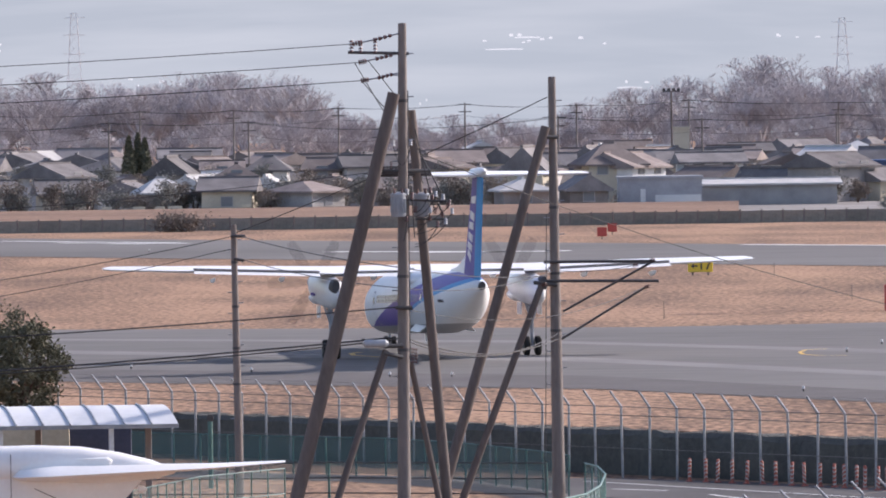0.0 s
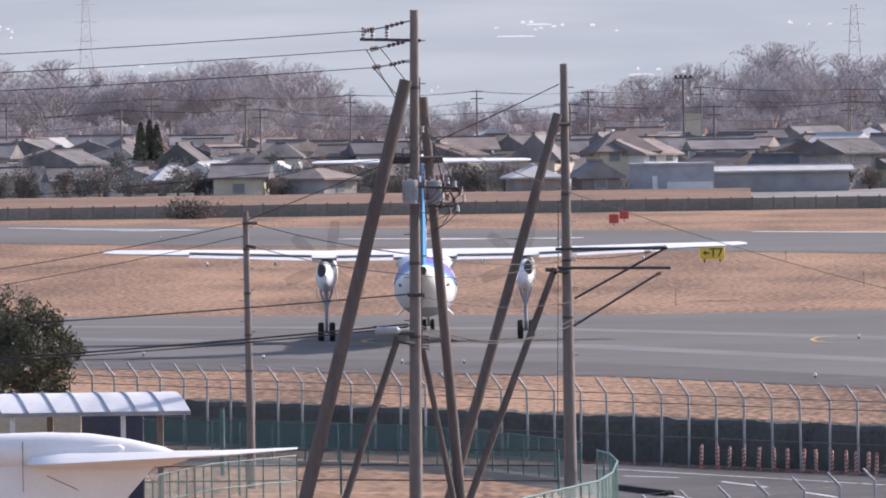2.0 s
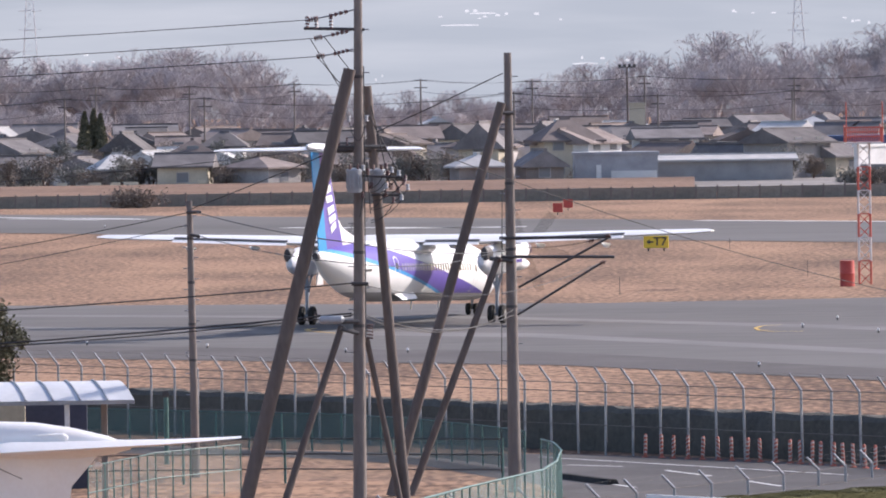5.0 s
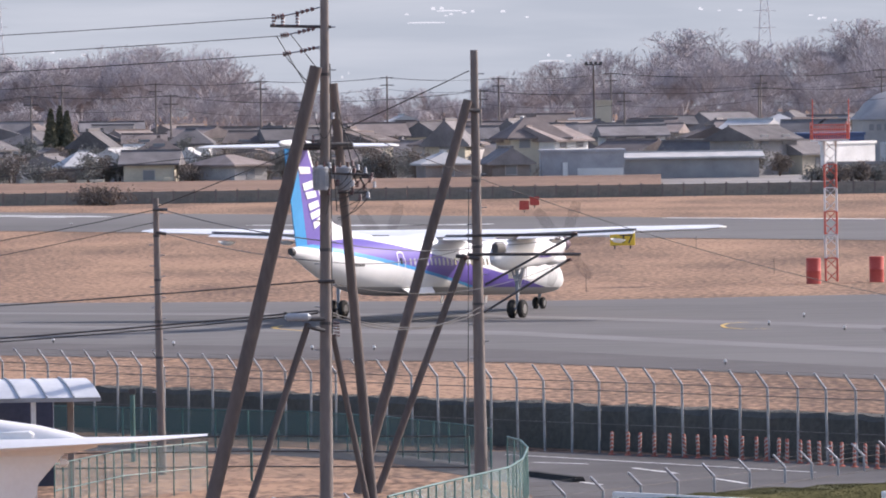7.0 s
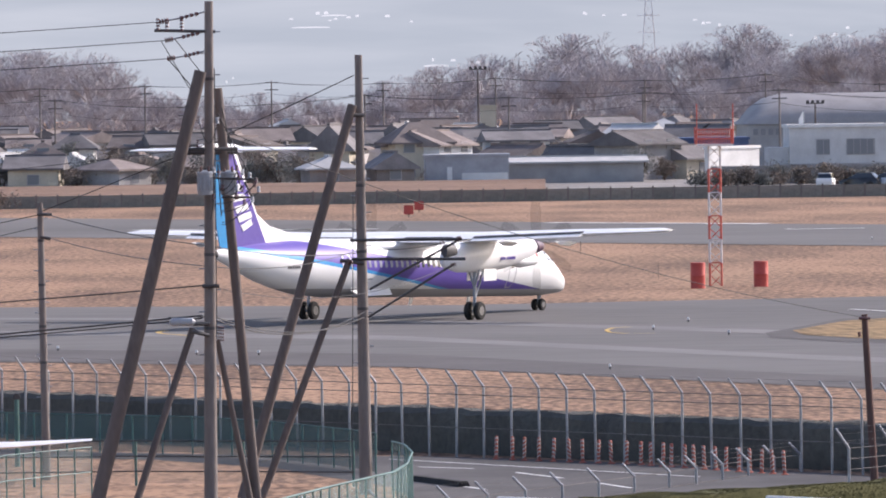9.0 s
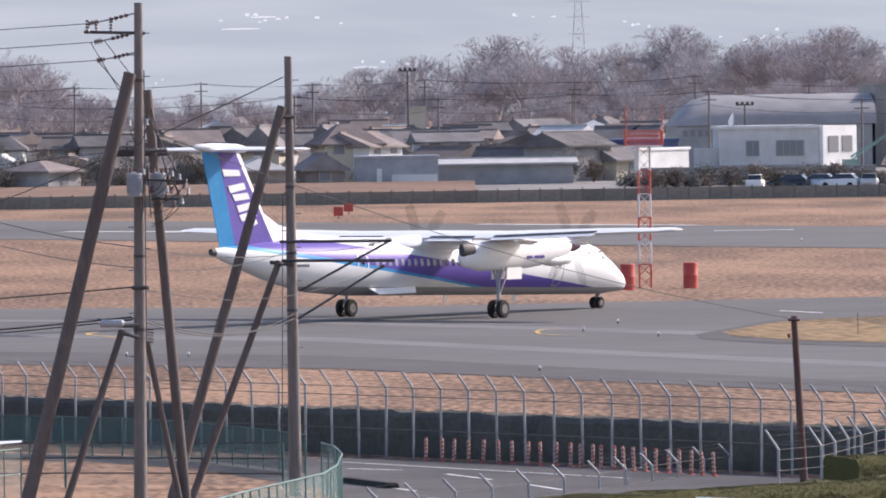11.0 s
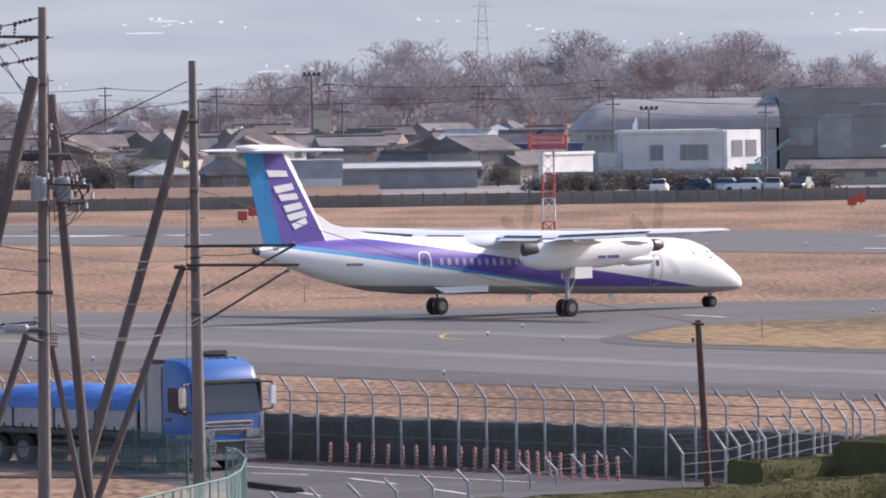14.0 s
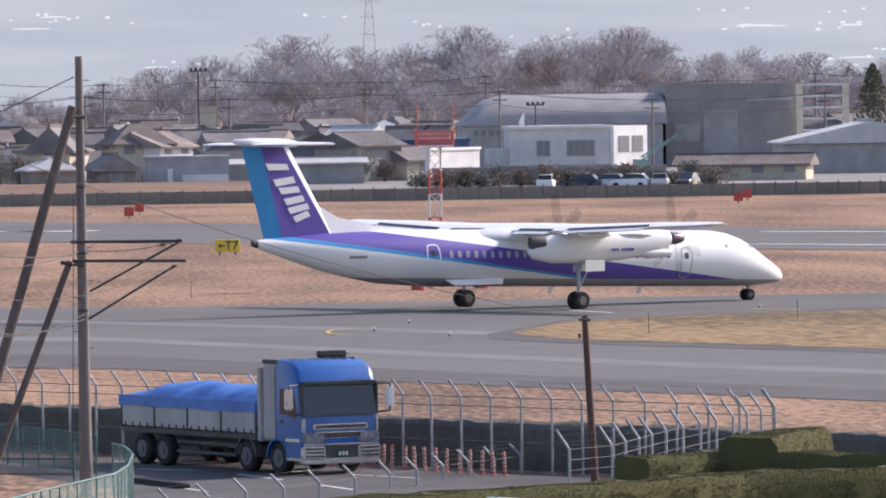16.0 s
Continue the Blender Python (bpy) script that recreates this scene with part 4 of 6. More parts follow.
# ---- canopy with translucent ribbed roof ----
def canopy():
    xr = -7.69
    za, zb = 1.69, 2.06
    root = thing("canopy", Matrix(), "white translucent arched canopy roof on steel posts", "canopy")
    x0 = xr - 18
    arc = [(228 + 2.0 * k / 8, za + (zb + 0.12 - za) * math.sin(math.pi / 2 * k / 8)) for k in range(9)]
    n = 23
    for i in range(n):
        a, b = x0 + 18 * i / n, x0 + 18 * (i + 1) / n
        bm = bmesh.new()
        rows = [[bm.verts.new((x - 0.26 * (y - 228), y, z + dz)) for y, z in arc] for x, dz in ((a + 0.01, 0), (b - 0.01, 0), (b - 0.01, -0.02), (a + 0.01, -0.02))]
        for p, q in ((0, 1), (1, 2), (2, 3), (3, 0)):
            for k in range(8):
                bm.faces.new((rows[p][k], rows[p][k + 1], rows[q][k + 1], rows[q][k]))
        part("roof_panel", bm, CANOPYWHITE, root, "milky white roof panel")
        bm = bmesh.new()
        pipe(bm, [(a - 0.26 * (y - 228), y, z + 0.02) for y, z in arc], 0.03, 6)
        part("rib", bm, GREYBOX, root)
    bm = bmesh.new()
    box(bm, x0, xr, 227.95, 228.05, za - 0.12, za - 0.01)
    part("eaves_beam", bm, STEEL, root)
    for k in range(4):
        x = -9.65 - 3.2 * k
        bm = bmesh.new()
        box(bm, x - 0.07, x + 0.07, 228.1, 228.24, ROAD_Z, za - 0.05)
        part("post", bm, PAINTWHITE, root)
    for k in range(5):
        x = -8.65 - 3.2 * k
        bm = bmesh.new()
        box(bm, x - 0.09, x + 0.09, 229.9, 230.1, ROAD_Z, zb)
        part("post", bm, CONCRETE, root)


CANOPYWHITE = mat("milky polycarbonate", (0.62, 0.625, 0.63), (0.72, 0.72, 0.725), 0.45, 0.6, 8, 0.02)
canopy()
WALLCREAM = mat("cream rendered wall", (0.42, 0.37, 0.27), (0.55, 0.49, 0.37), 0.85, 0.4, 14, 0.2)
bm = bmesh.new()
box(bm, -20.38, -11.43, 240, 240.3, ROAD_Z, 1.12)
shed = tagged(part("low_wall", bm, WALLCREAM), "low cream rendered wall behind the canopy", "wall")
bm = bmesh.new()
box(bm, -11.48, -9.59, 241, 241.3, ROAD_Z, 1.19)
tagged(part("dark_panel", bm, mat("dark blue panel", (0.03, 0.035, 0.06), (0.05, 0.055, 0.09), 0.6, 1, 8, 0.05)), "dark blue panel under the canopy", "panel")


# ---- tail of a parked aircraft ----
def parked_tail():
    d = 150
    root = thing("parked_aircraft_tail", Matrix(), "white tail of a parked aircraft with high tailplane", "airplane")
    CREAM = mat("aged white aircraft paint", (0.80, 0.78, 0.76), (0.86, 0.85, 0.84), 0.35, 1.2, 10, 0.05)
    rings = []
    for c, h, w in (((-11.25, 150.0, 3.83), 0.05, 0.05), ((-10.28, 150.0, 3.88), 0.26, 0.24), ((-9.1, 150.0, 3.93), 0.36, 0.32), ((-7.82, 150.0, 3.93), 0.385, 0.36), ((-6.96, 150.0, 3.92), 0.36, 0.36), ((-6.21, 150.0, 3.87), 0.29, 0.30), ((-5.57, 150.0, 3.82), 0.18, 0.2), ((-5.14, 150.0, 3.78), 0.04, 0.05)):
        rings.append([(c[0], c[1] + w * math.cos(k * math.tau / 20), c[2] + h * math.sin(k * math.tau / 20)) for k in range(20)])
    bm = bmesh.new()
    ring_loft(bm, rings)
    part("bullet_fairing", bm, CREAM, root, smooth=True)
    tip, mid = (-3.05, 150.0, 3.94), (-4.39, 150.0, 3.86)
    bm = bmesh.new()
    ring_loft(bm, [[(c[0], d - a, c[2]), (c[0], d - a * 0.7, c[2] + t), (c[0], d + a * 0.4, c[2] + t * 0.9), (c[0], d + a, c[2] + t * 0.2), (c[0], d + a * 0.3, c[2] - t * 0.6), (c[0], d - a * 0.7, c[2] - t * 0.5)] for c, a, t in (((-8.22, 150.0, 3.72), 0.25, 0.02), ((-8.05, 150.0, 3.73), 0.7, 0.13), ((-7.4, 150.0, 3.76), 1.0, 0.17), (mid, 0.6, 0.06), (tip, 0.4, 0.012))])
    part("tailplane", bm, CREAM, root, smooth=True)
    bm = bmesh.new()
    ring_loft(bm, [[(xa, d, z), (0.5 * (xa + xb), d - t, z), (xb, d - 0.03, z), (xb, d + 0.03, z), (0.5 * (xa + xb), d + t, z)] for xa, xb, z, t in
                   ((-10.6, -5.65, 3.77, 0.26), (-12.97, -6.27, 3.06, 0.3), (-15.99, -7.2, ROAD_Z + 0.6, 0.4), (-15.99, -7.41, ROAD_Z, 0.4))])
    fin = part("fin", bm, CREAM, root, smooth=True)
    for a, b in (((-8.24, 149.66, 4.15), (-8.24, 149.66, 3.2)), ((-7.8, 149.72, 3.5), (-7.2, 149.72, 3.22))):
        bm = bmesh.new()
        tube(bm, a, b, 0.008, None, 5)
        part("panel_line", bm, STRUTWOOD, fin)
    bm = bmesh.new()
    ring_loft(bm, [oval(-5.79 + o, d, 3.45, r, r, 10) for o, r in ((-0.06, 0.08), (0.02, 0.08), (0.10, 0.03))])
    part("tail_light", bm, WHITEPAINT, root, "small white tail light", True)
    bm = bmesh.new()
    c = (-7.05, 149.66, 3.96)
    ring_loft(bm, [[(c[0] + sx * a, c[1] + 0.02 * j, c[2] + sz * b) for sx, sz in ((-1, -1), (1, -0.6), (1.02, 0.3), (0.9, 0.6), (-0.7, 0.5), (-0.9, 0.2))] for j, a, b in ((0, 0.66, 0.16), (1, 0.7, 0.18), (3, 0.72, 0.2))])
    part("access_panel", bm, CREAM, root, "raised white access panel")


parked_tail()


# ---- post in the yard ----
root = thing("yard_post", Matrix.Translation((-7.62, 256, ROAD_Z)), "green post with a dark cap in the yard", "post")
bm = bmesh.new()
tube(bm, (0, 0, 0), (0, 0, 0.69 - ROAD_Z), 0.08, None, 10)
part("shaft", bm, GREENSTEEL, root)
bm = bmesh.new()
box(bm, -0.11, 0.11, -0.11, 0.11, 0.67 - ROAD_Z, 0.88 - ROAD_Z)
bmesh.ops.bevel(bm, geom=bm.edges[:], offset=0.04, segments=2, affect="EDGES")
part("cap", bm, DARK, root, "dark rounded cap")


# ---- white tube frames before the hedge ----
def pipe_frame(a, b, posts):
    """White square-tube frame: a top bar on posts, standing on the road side."""
    a, b = Vector(a), Vector(b)
    root = thing("pipe_frame", pose(a.x, a.y, ROAD_Z, 0, 0, math.degrees(math.atan2(b.y - a.y, b.x - a.x))), "white painted square-tube frame in front of the hedge", "frame", "white tube frames")
    w, h = (b - a).length, 0.7 - ROAD_Z
    bm = bmesh.new()
    box(bm, 0, w, -0.06, 0.06, h - 0.12, h)
    bmesh.ops.bevel(bm, geom=bm.edges[:], offset=0.012, segments=2, affect="EDGES")
    part("top_bar", bm, WHITEPAINT, root, smooth=True)
    bm = bmesh.new()
    box(bm, 0, w, -0.03, 0.03, 0.5, 0.56)
    part("low_bar", bm, WHITEPAINT, root)
    for u in posts:
        bm = bmesh.new()
        box(bm, u - 0.06, u + 0.06, -0.055, 0.055, -0.02, h - 0.122)
        part("post", bm, WHITEPAINT, root)
        bm = bmesh.new()
        box(bm, u - 0.12, u + 0.12, -0.12, 0.12, -0.01, 0.02)
        part("base_plate", bm, STEEL, root)


pipe_frame((5.88, 189.79), (10.78, 183.5), (0.06, 0.5, 2.4, 4.6))
pipe_frame((12.24, 188.24), (16.94, 182.03), (0.06, 0.5, 2.4, 4.6))


# ---- airfield furniture ----
def lattice_tower(base, height, width, name, label, bands, mats, deck=True, thick=0.04, taper=1.0):
    root = thing(name, Matrix.Translation((*base, 0)), label, "tower")
    n = bands
    for k in range(n):
        z0, z1 = height * k / n, height * (k + 1) / n
        w0, w1 = (width * (1 + (taper - 1) * z / height) / 2 for z in (z0, z1))
        bars = []
        c0 = [(sx * w0, sy * w0, z0) for sx, sy in ((-1, -1), (1, -1), (1, 1), (-1, 1))]
        c1 = [(sx * w1, sy * w1, z1) for sx, sy in ((-1, -1), (1, -1), (1, 1), (-1, 1))]
        cm = [tuple((a + b) / 2 for a, b in zip(p, q)) for p, q in zip(c0, c1)]
        for i in range(4):
            j = (i + 1) % 4
            bars += [("leg", c0[i], c1[i], thick), ("cross_bar", c1[i], c1[j], thick * 0.7), ("brace", c0[i], cm[j], thick * 0.6), ("brace", cm[j], c1[i], thick * 0.6)]
        for nm, p, q, r in bars:
            bm = bmesh.new()
            tube(bm, p, q, r, None, 6)
            part(nm, bm, mats[k % len(mats)], root)
    return root


TOWERRED = mat("orange red tower paint", (0.50, 0.09, 0.07), (0.62, 0.14, 0.10), 0.5, 1, 10, 0.05)
TOWERWHITE = mat("white tower paint", (0.62, 0.60, 0.60), (0.75, 0.74, 0.73), 0.5, 1, 10, 0.05)
tb = (24.48, 415.66)
tower = lattice_tower(tb, 7.4, 0.62, "lattice_tower", "red and white lattice tower with a railed deck", 6, (TOWERRED, TOWERWHITE, TOWERRED, TOWERWHITE, TOWERRED, TOWERWHITE))
bm = bmesh.new()
box(bm, -0.95, 0.95, -0.95, 0.95, 7.4, 7.48)
deck = part("deck", bm, TOWERWHITE, tower)
for i in range(4):
    a = i * math.pi / 2
    m = Matrix.Rotation(a, 4, "Z")
    bars = [((-0.95, z), (0.95, z), 0.03) for z in (7.75, 8.0, 8.25)]
    bars += [((-0.95 + 0.2375 * k, 7.48), (-0.95 + 0.2375 * k, 8.25), 0.022 if k else 0.04) for k in range(8)]
    bars.append(((-0.95, 8.25), (-0.95, 9.6 if i < 2 else 8.4), 0.03))
    for (xa, za), (xb, zb), r in bars:
        bm = bmesh.new()
        tube(bm, m @ Vector((xa, -0.95, za)), m @ Vector((xb, -0.95, zb)), r, None, 6)
        part("rail" if za == zb else "baluster", bm, TOWERRED, deck)


def crow():
    root = thing("crow", Matrix.Translation((tb[0] - 0.45, tb[1] - 0.95, 8.28)), "black crow perched on the tower railing", "bird")
    BLACK = mat("black feathers", (0.012, 0.012, 0.014), (0.03, 0.03, 0.035), 0.5, 4, 6, 0.1)
    bm = bmesh.new()
    ring_loft(bm, [oval(x, 0, z, r, r, 8) for x, z, r in ((-0.2, 0.06, 0.02), (-0.08, 0.11, 0.07), (0.06, 0.19, 0.08), (0.12, 0.24, 0.05))])
    part("body", bm, BLACK, root, smooth=True)
    bm = bmesh.new()
    ring_loft(bm, [oval(x, 0, 0.27, r, r, 8) for x, r in ((0.08, 0.02), (0.12, 0.05), (0.17, 0.045), (0.26, 0.008))])
    part("head", bm, BLACK, root, smooth=True)
    bm = bmesh.new()
    ring_loft(bm, [[(x, -w, z), (x, w, z), (x, 0, z + 0.02)] for x, w, z in ((-0.15, 0.04, 0.07), (-0.34, 0.05, -0.02))])
    part("tail", bm, BLACK, root)
    for s in (-1, 1):
        bm = bmesh.new()
        tube(bm, (0, s * 0.03, 0.12), (0.0, s * 0.03, 0), 0.008, None, 5)
        part("leg", bm, BLACK, root)


crow()


def marker_drum(p, label, w=0.38, h=1.35, z0=0.0):
    root = thing("marker_drum", Matrix.Translation((*p, 0)), label, "marker", "red airfield markers")
    bm = bmesh.new()
    n = 20
    ring_loft(bm, [[(q * math.cos(k * math.tau / n), q * math.sin(k * math.tau / n), z) for k in range(n)] for z, q in ((z0, w), (z0 + h * 0.48, w), (z0 + h * 0.5, w * 1.03), (z0 + h * 0.52, w), (z0 + h - 0.03, w), (z0 + h, w * 0.93))])
    part("drum", bm, REDPAINT, root, smooth=True)
    for s in (-1, 1):
        bm = bmesh.new()
        tube(bm, (s * w * 0.7, 0, 0), (s * w * 0.7, 0, z0 + 0.1), 0.03)
        part("foot", bm, DARK, root)


marker_drum((23.3, 411.52), "red marker drum beside the lattice tower")
marker_drum((26.69, 413.12), "red marker drum beside the lattice tower")
for p in ((13.27, 659.27), (14.64, 683.12), (67.37, 691.36), (70.07, 710.76)):
    root = thing("marker_board", Matrix.Translation((*p, 0)), "red square marker board on a post", "marker", "red marker boards")
    bm = bmesh.new()
    box(bm, -0.4, 0.4, -0.03, 0.03, 0.25, 1.0)
    part("board", bm, REDPAINT, root)
    bm = bmesh.new()
    tube(bm, (0, 0.06, 0), (0, 0.06, 0.9), 0.04)
    part("post", bm, DARK, root)


def taxi_sign(p):
    root = thing("taxiway_sign", Matrix.Translation((*p, 0)), "yellow taxiway sign reading T7 with an arrow", "sign")
    bm = bmesh.new()
    box(bm, -0.8, 0.8, -0.12, 0.12, 0.22, 1.0)
    bmesh.ops.bevel(bm, geom=bm.edges[:], offset=0.03, segments=1, affect="EDGES")
    part("panel", bm, mat("yellow sign face", (0.80, 0.55, 0.04), (0.88, 0.64, 0.07), 0.5, 1, 8, 0), root)
    for s in (-0.5, 0.5):
        bm = bmesh.new()
        tube(bm, (s, 0, 0), (s, 0, 0.24), 0.05)
        part("leg", bm, DARK, root)
    cu = bpy.data.curves.new("lettering", "FONT")
    cu.body, cu.size, cu.extrude, cu.align_x, cu.align_y = "T7", 0.78, 0.005, "CENTER", "CENTER"
    cu.offset = 0.012
    cu.materials.append(DARK)
    o = new("lettering", cu)
    o.parent = root
    o.matrix_basis = pose(0.25, -0.135, 0.61, 90, 0, 0)
    bm = bmesh.new()
    for pts in (((-0.62, 0.61), (-0.42, 0.78), (-0.42, 0.44)), ((-0.43, 0.66), (-0.18, 0.66), (-0.18, 0.56), (-0.43, 0.56))):
        bm.faces.new([bm.verts.new((x, -0.132, z)) for x, z in pts])
    part("arrow", bm, DARK, root)


taxi_sign((16.48, 507.08))


def edge_light():
    root = thing("edge_light", Matrix(), "small white taxiway edge light on a stem", "airfield light", "taxiway edge lights")
    bm = bmesh.new()
    tube(bm, (0, 0, 0), (0, 0, 0.12), 0.035, 0.03, 10)
    part("stem", bm, DARK, root)
    bm = bmesh.new()
    ring_loft(bm, [[(q * math.cos(k * math.tau / 12), q * math.sin(k * math.tau / 12), z) for k in range(12)] for z, q in ((0.12, 0.055), (0.18, 0.055), (0.22, 0.025))])
    part("lamp", bm, TOWERWHITE, root, smooth=True)
    return root


lamp0 = edge_light()
for k, p in enumerate(((-13.17, 332.2), (-7.95, 325.48), (-2.2, 317.31), (13.33, 294.13), (17.38, 341.47), (19.49, 352.25), (20.13, 332.95), (36.78, 368.18), (0.29, 316.21), (-23.36, 628.94), (48.58, 531.41), (42.07, 534.14))):
    m = pose(p[0], p[1], 0, 0, 0, 30 * k)
    if k:
        copy_thing(lamp0, m)
    else:
        lamp0.matrix_basis = m
for p in ((20.85, 498.61), (22.38, 433.52), (28.42, 331.33), (36.64, 349.67), (11.19, 402.29)):
    bm = bmesh.new()
    tube(bm, (0, 0, 0), (0, 0, 0.9), 0.018, None, 6)
    ob = part("marker_stake", bm, STRUTWOOD)
    ob.location = (*p, 0)
    tagged(ob, "thin brown marker stake in the turf", "stake", "marker stakes")

# boundary panel fence beyond the runway
PANEL = mat("dark concrete fence panel", (0.20, 0.185, 0.16), (0.29, 0.27, 0.235), 0.9, 0.5, 8, 0.2, each=0.12)
wallroot = tagged(new("boundary_fence"), "dark concrete panel fence along the airfield boundary", "fence")
bm = bmesh.new()
box(bm, 0.08, 1.92, -0.03, 0.03, 0, 1.15)
pd = mesh_of("fence_panel", bm, PANEL)
bm = bmesh.new()
box(bm, -0.07, 0.07, -0.09, 0.09, 0, 1.3)
qd = mesh_of("fence_post", bm, CONCRETE)
for k in range(84):
    x = -62 + 2.0 * k
    for nm, data in (("fence_panel", pd), ("fence_post", qd)):
        o = new(nm, data)
        o.parent = wallroot
        o.location = (x, 744, 0)
FIELD = mat("brown fallow field", (0.16, 0.10, 0.075), (0.26, 0.17, 0.12), 0.95, 0.05, 20, 0.6, spread=0.9)
sheet("field", [(-200, 748), (28.03, 748), (32.05, 855), (-200, 855)], 0.25, FIELD, "brown fallow field beyond the boundary fence")
for v in bpy.data.objects["field"].data.vertices:
    v.co.z += 0.6 * (v.co.y - 748) / 107 if v.co.y > 800 else 0
TOWN = mat("town yard ground", (0.20, 0.185, 0.175), (0.30, 0.28, 0.26), 0.9, 0.05, 20, 0.3)
sheet("town_ground", [(-300, 848), (400, 760), (400, 1230), (-300, 1230)], 0.15, TOWN, "dark yards and lanes of the town")

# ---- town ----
# town base colours raised to stand in for missing distance haze
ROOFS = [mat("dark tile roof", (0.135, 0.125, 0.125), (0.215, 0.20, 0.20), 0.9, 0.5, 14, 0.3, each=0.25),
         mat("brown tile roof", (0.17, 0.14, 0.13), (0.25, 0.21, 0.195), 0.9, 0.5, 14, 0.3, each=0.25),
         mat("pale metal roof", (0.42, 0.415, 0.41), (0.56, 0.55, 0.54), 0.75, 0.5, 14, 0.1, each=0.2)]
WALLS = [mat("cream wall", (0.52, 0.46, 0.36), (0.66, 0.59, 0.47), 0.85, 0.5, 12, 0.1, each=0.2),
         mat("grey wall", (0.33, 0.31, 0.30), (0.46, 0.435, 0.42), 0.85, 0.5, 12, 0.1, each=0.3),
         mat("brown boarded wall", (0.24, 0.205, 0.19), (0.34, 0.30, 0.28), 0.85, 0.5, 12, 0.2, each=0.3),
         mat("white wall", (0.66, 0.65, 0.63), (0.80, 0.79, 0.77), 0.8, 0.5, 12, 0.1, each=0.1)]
TOWNGLASS = glass("town window glass", (0.2, 0.205, 0.22), 0.35)


def window_row(root, w, y, zs, n, ww=1.2, hh=1.0):
    for z in zs:
        for k in range(n):
            x = -w / 2 + w * (k + 0.5) / n
            bm = bmesh.new()
            box(bm, x - ww / 2 - 0.08, x + ww / 2 + 0.08, y - 0.05, y + 0.02, z - 0.08, z + hh + 0.08)
            f = part("window", bm, WALLS[1], root)
            bm = bmesh.new()
            box(bm, x - ww / 2, x + ww / 2, y - 0.07, y - 0.02, z, z + hh)
            part("pane", bm, TOWNGLASS, f)


def house(x, y, w, d, h, rise, wall, roof, turn=0.0, hip=0.0, label="", along_x=True, storeys=1, win=True):
    root = thing("house", pose(x, y, 0, 0, 0, turn), label, "house", "town houses")
    bm = bmesh.new()
    box(bm, -w / 2, w / 2, -d / 2, d / 2, -0.1, h)
    if not hip:
        if along_x:
            for s in (-1, 1):
                bm.faces.new([bm.verts.new(p) for p in ((s * w / 2, -d / 2, h), (s * w / 2, d / 2, h), (s * w / 2, 0, h + rise))])
        else:
            for s in (-1, 1):
                bm.faces.new([bm.verts.new(p) for p in ((-w / 2, s * d / 2, h), (w / 2, s * d / 2, h), (0, s * d / 2, h + rise))])
    part("wall", bm, wall, root)
    e = 0.6
    bm = bmesh.new()
    if along_x:
        a, b = w / 2 + e, d / 2 + e
        r = a - hip * min(a, b)
        low = [(-a, -b), (a, -b), (a, b), (-a, b)]
        top = [(-r, 0), (r, 0)]
    else:
        a, b = w / 2 + e, d / 2 + e
        r = b - hip * min(a, b)
        low = [(-a, -b), (a, -b), (a, b), (-a, b)]
        top = [(0, -r), (0, r)]
    drop = rise * e / ((d if along_x else w) / 2)
    lo = [bm.verts.new((*p, h - drop + 0.02)) for p in low]
    l2 = [bm.verts.new((*p, h - drop + 0.22)) for p in low]
    tp = [bm.verts.new((*p, h + rise + 0.22)) for p in top]
    bm.faces.new(lo[::-1])
    for i in range(4):
        bm.faces.new((lo[i], lo[(i + 1) % 4], l2[(i + 1) % 4], l2[i]))
    if along_x:
        for f in ((l2[0], l2[1], tp[1], tp[0]), (l2[2], l2[3], tp[0], tp[1]), (l2[1], l2[2], tp[1]), (l2[3], l2[0], tp[0])):
            bm.faces.new(f)
    else:
        for f in ((l2[1], l2[2], tp[1], tp[0]), (l2[3], l2[0], tp[0], tp[1]), (l2[0], l2[1], tp[0]), (l2[2], l2[3], tp[1])):
            bm.faces.new(f)
    rf = part("roof", bm, roof, root)
    bm = bmesh.new()
    if along_x:
        box(bm, -r, r, -0.14, 0.14, h + rise + 0.14, h + rise + 0.36)
    else:
        box(bm, -0.18, 0.18, -r, r, h + rise + 0.16, h + rise + 0.42)
    part("ridge", bm, roof, rf)
    if win:
        window_row(root, w, -d / 2, [1.0 + 2.7 * k for k in range(storeys)], max(1, int(w / 3.2)))
    return root


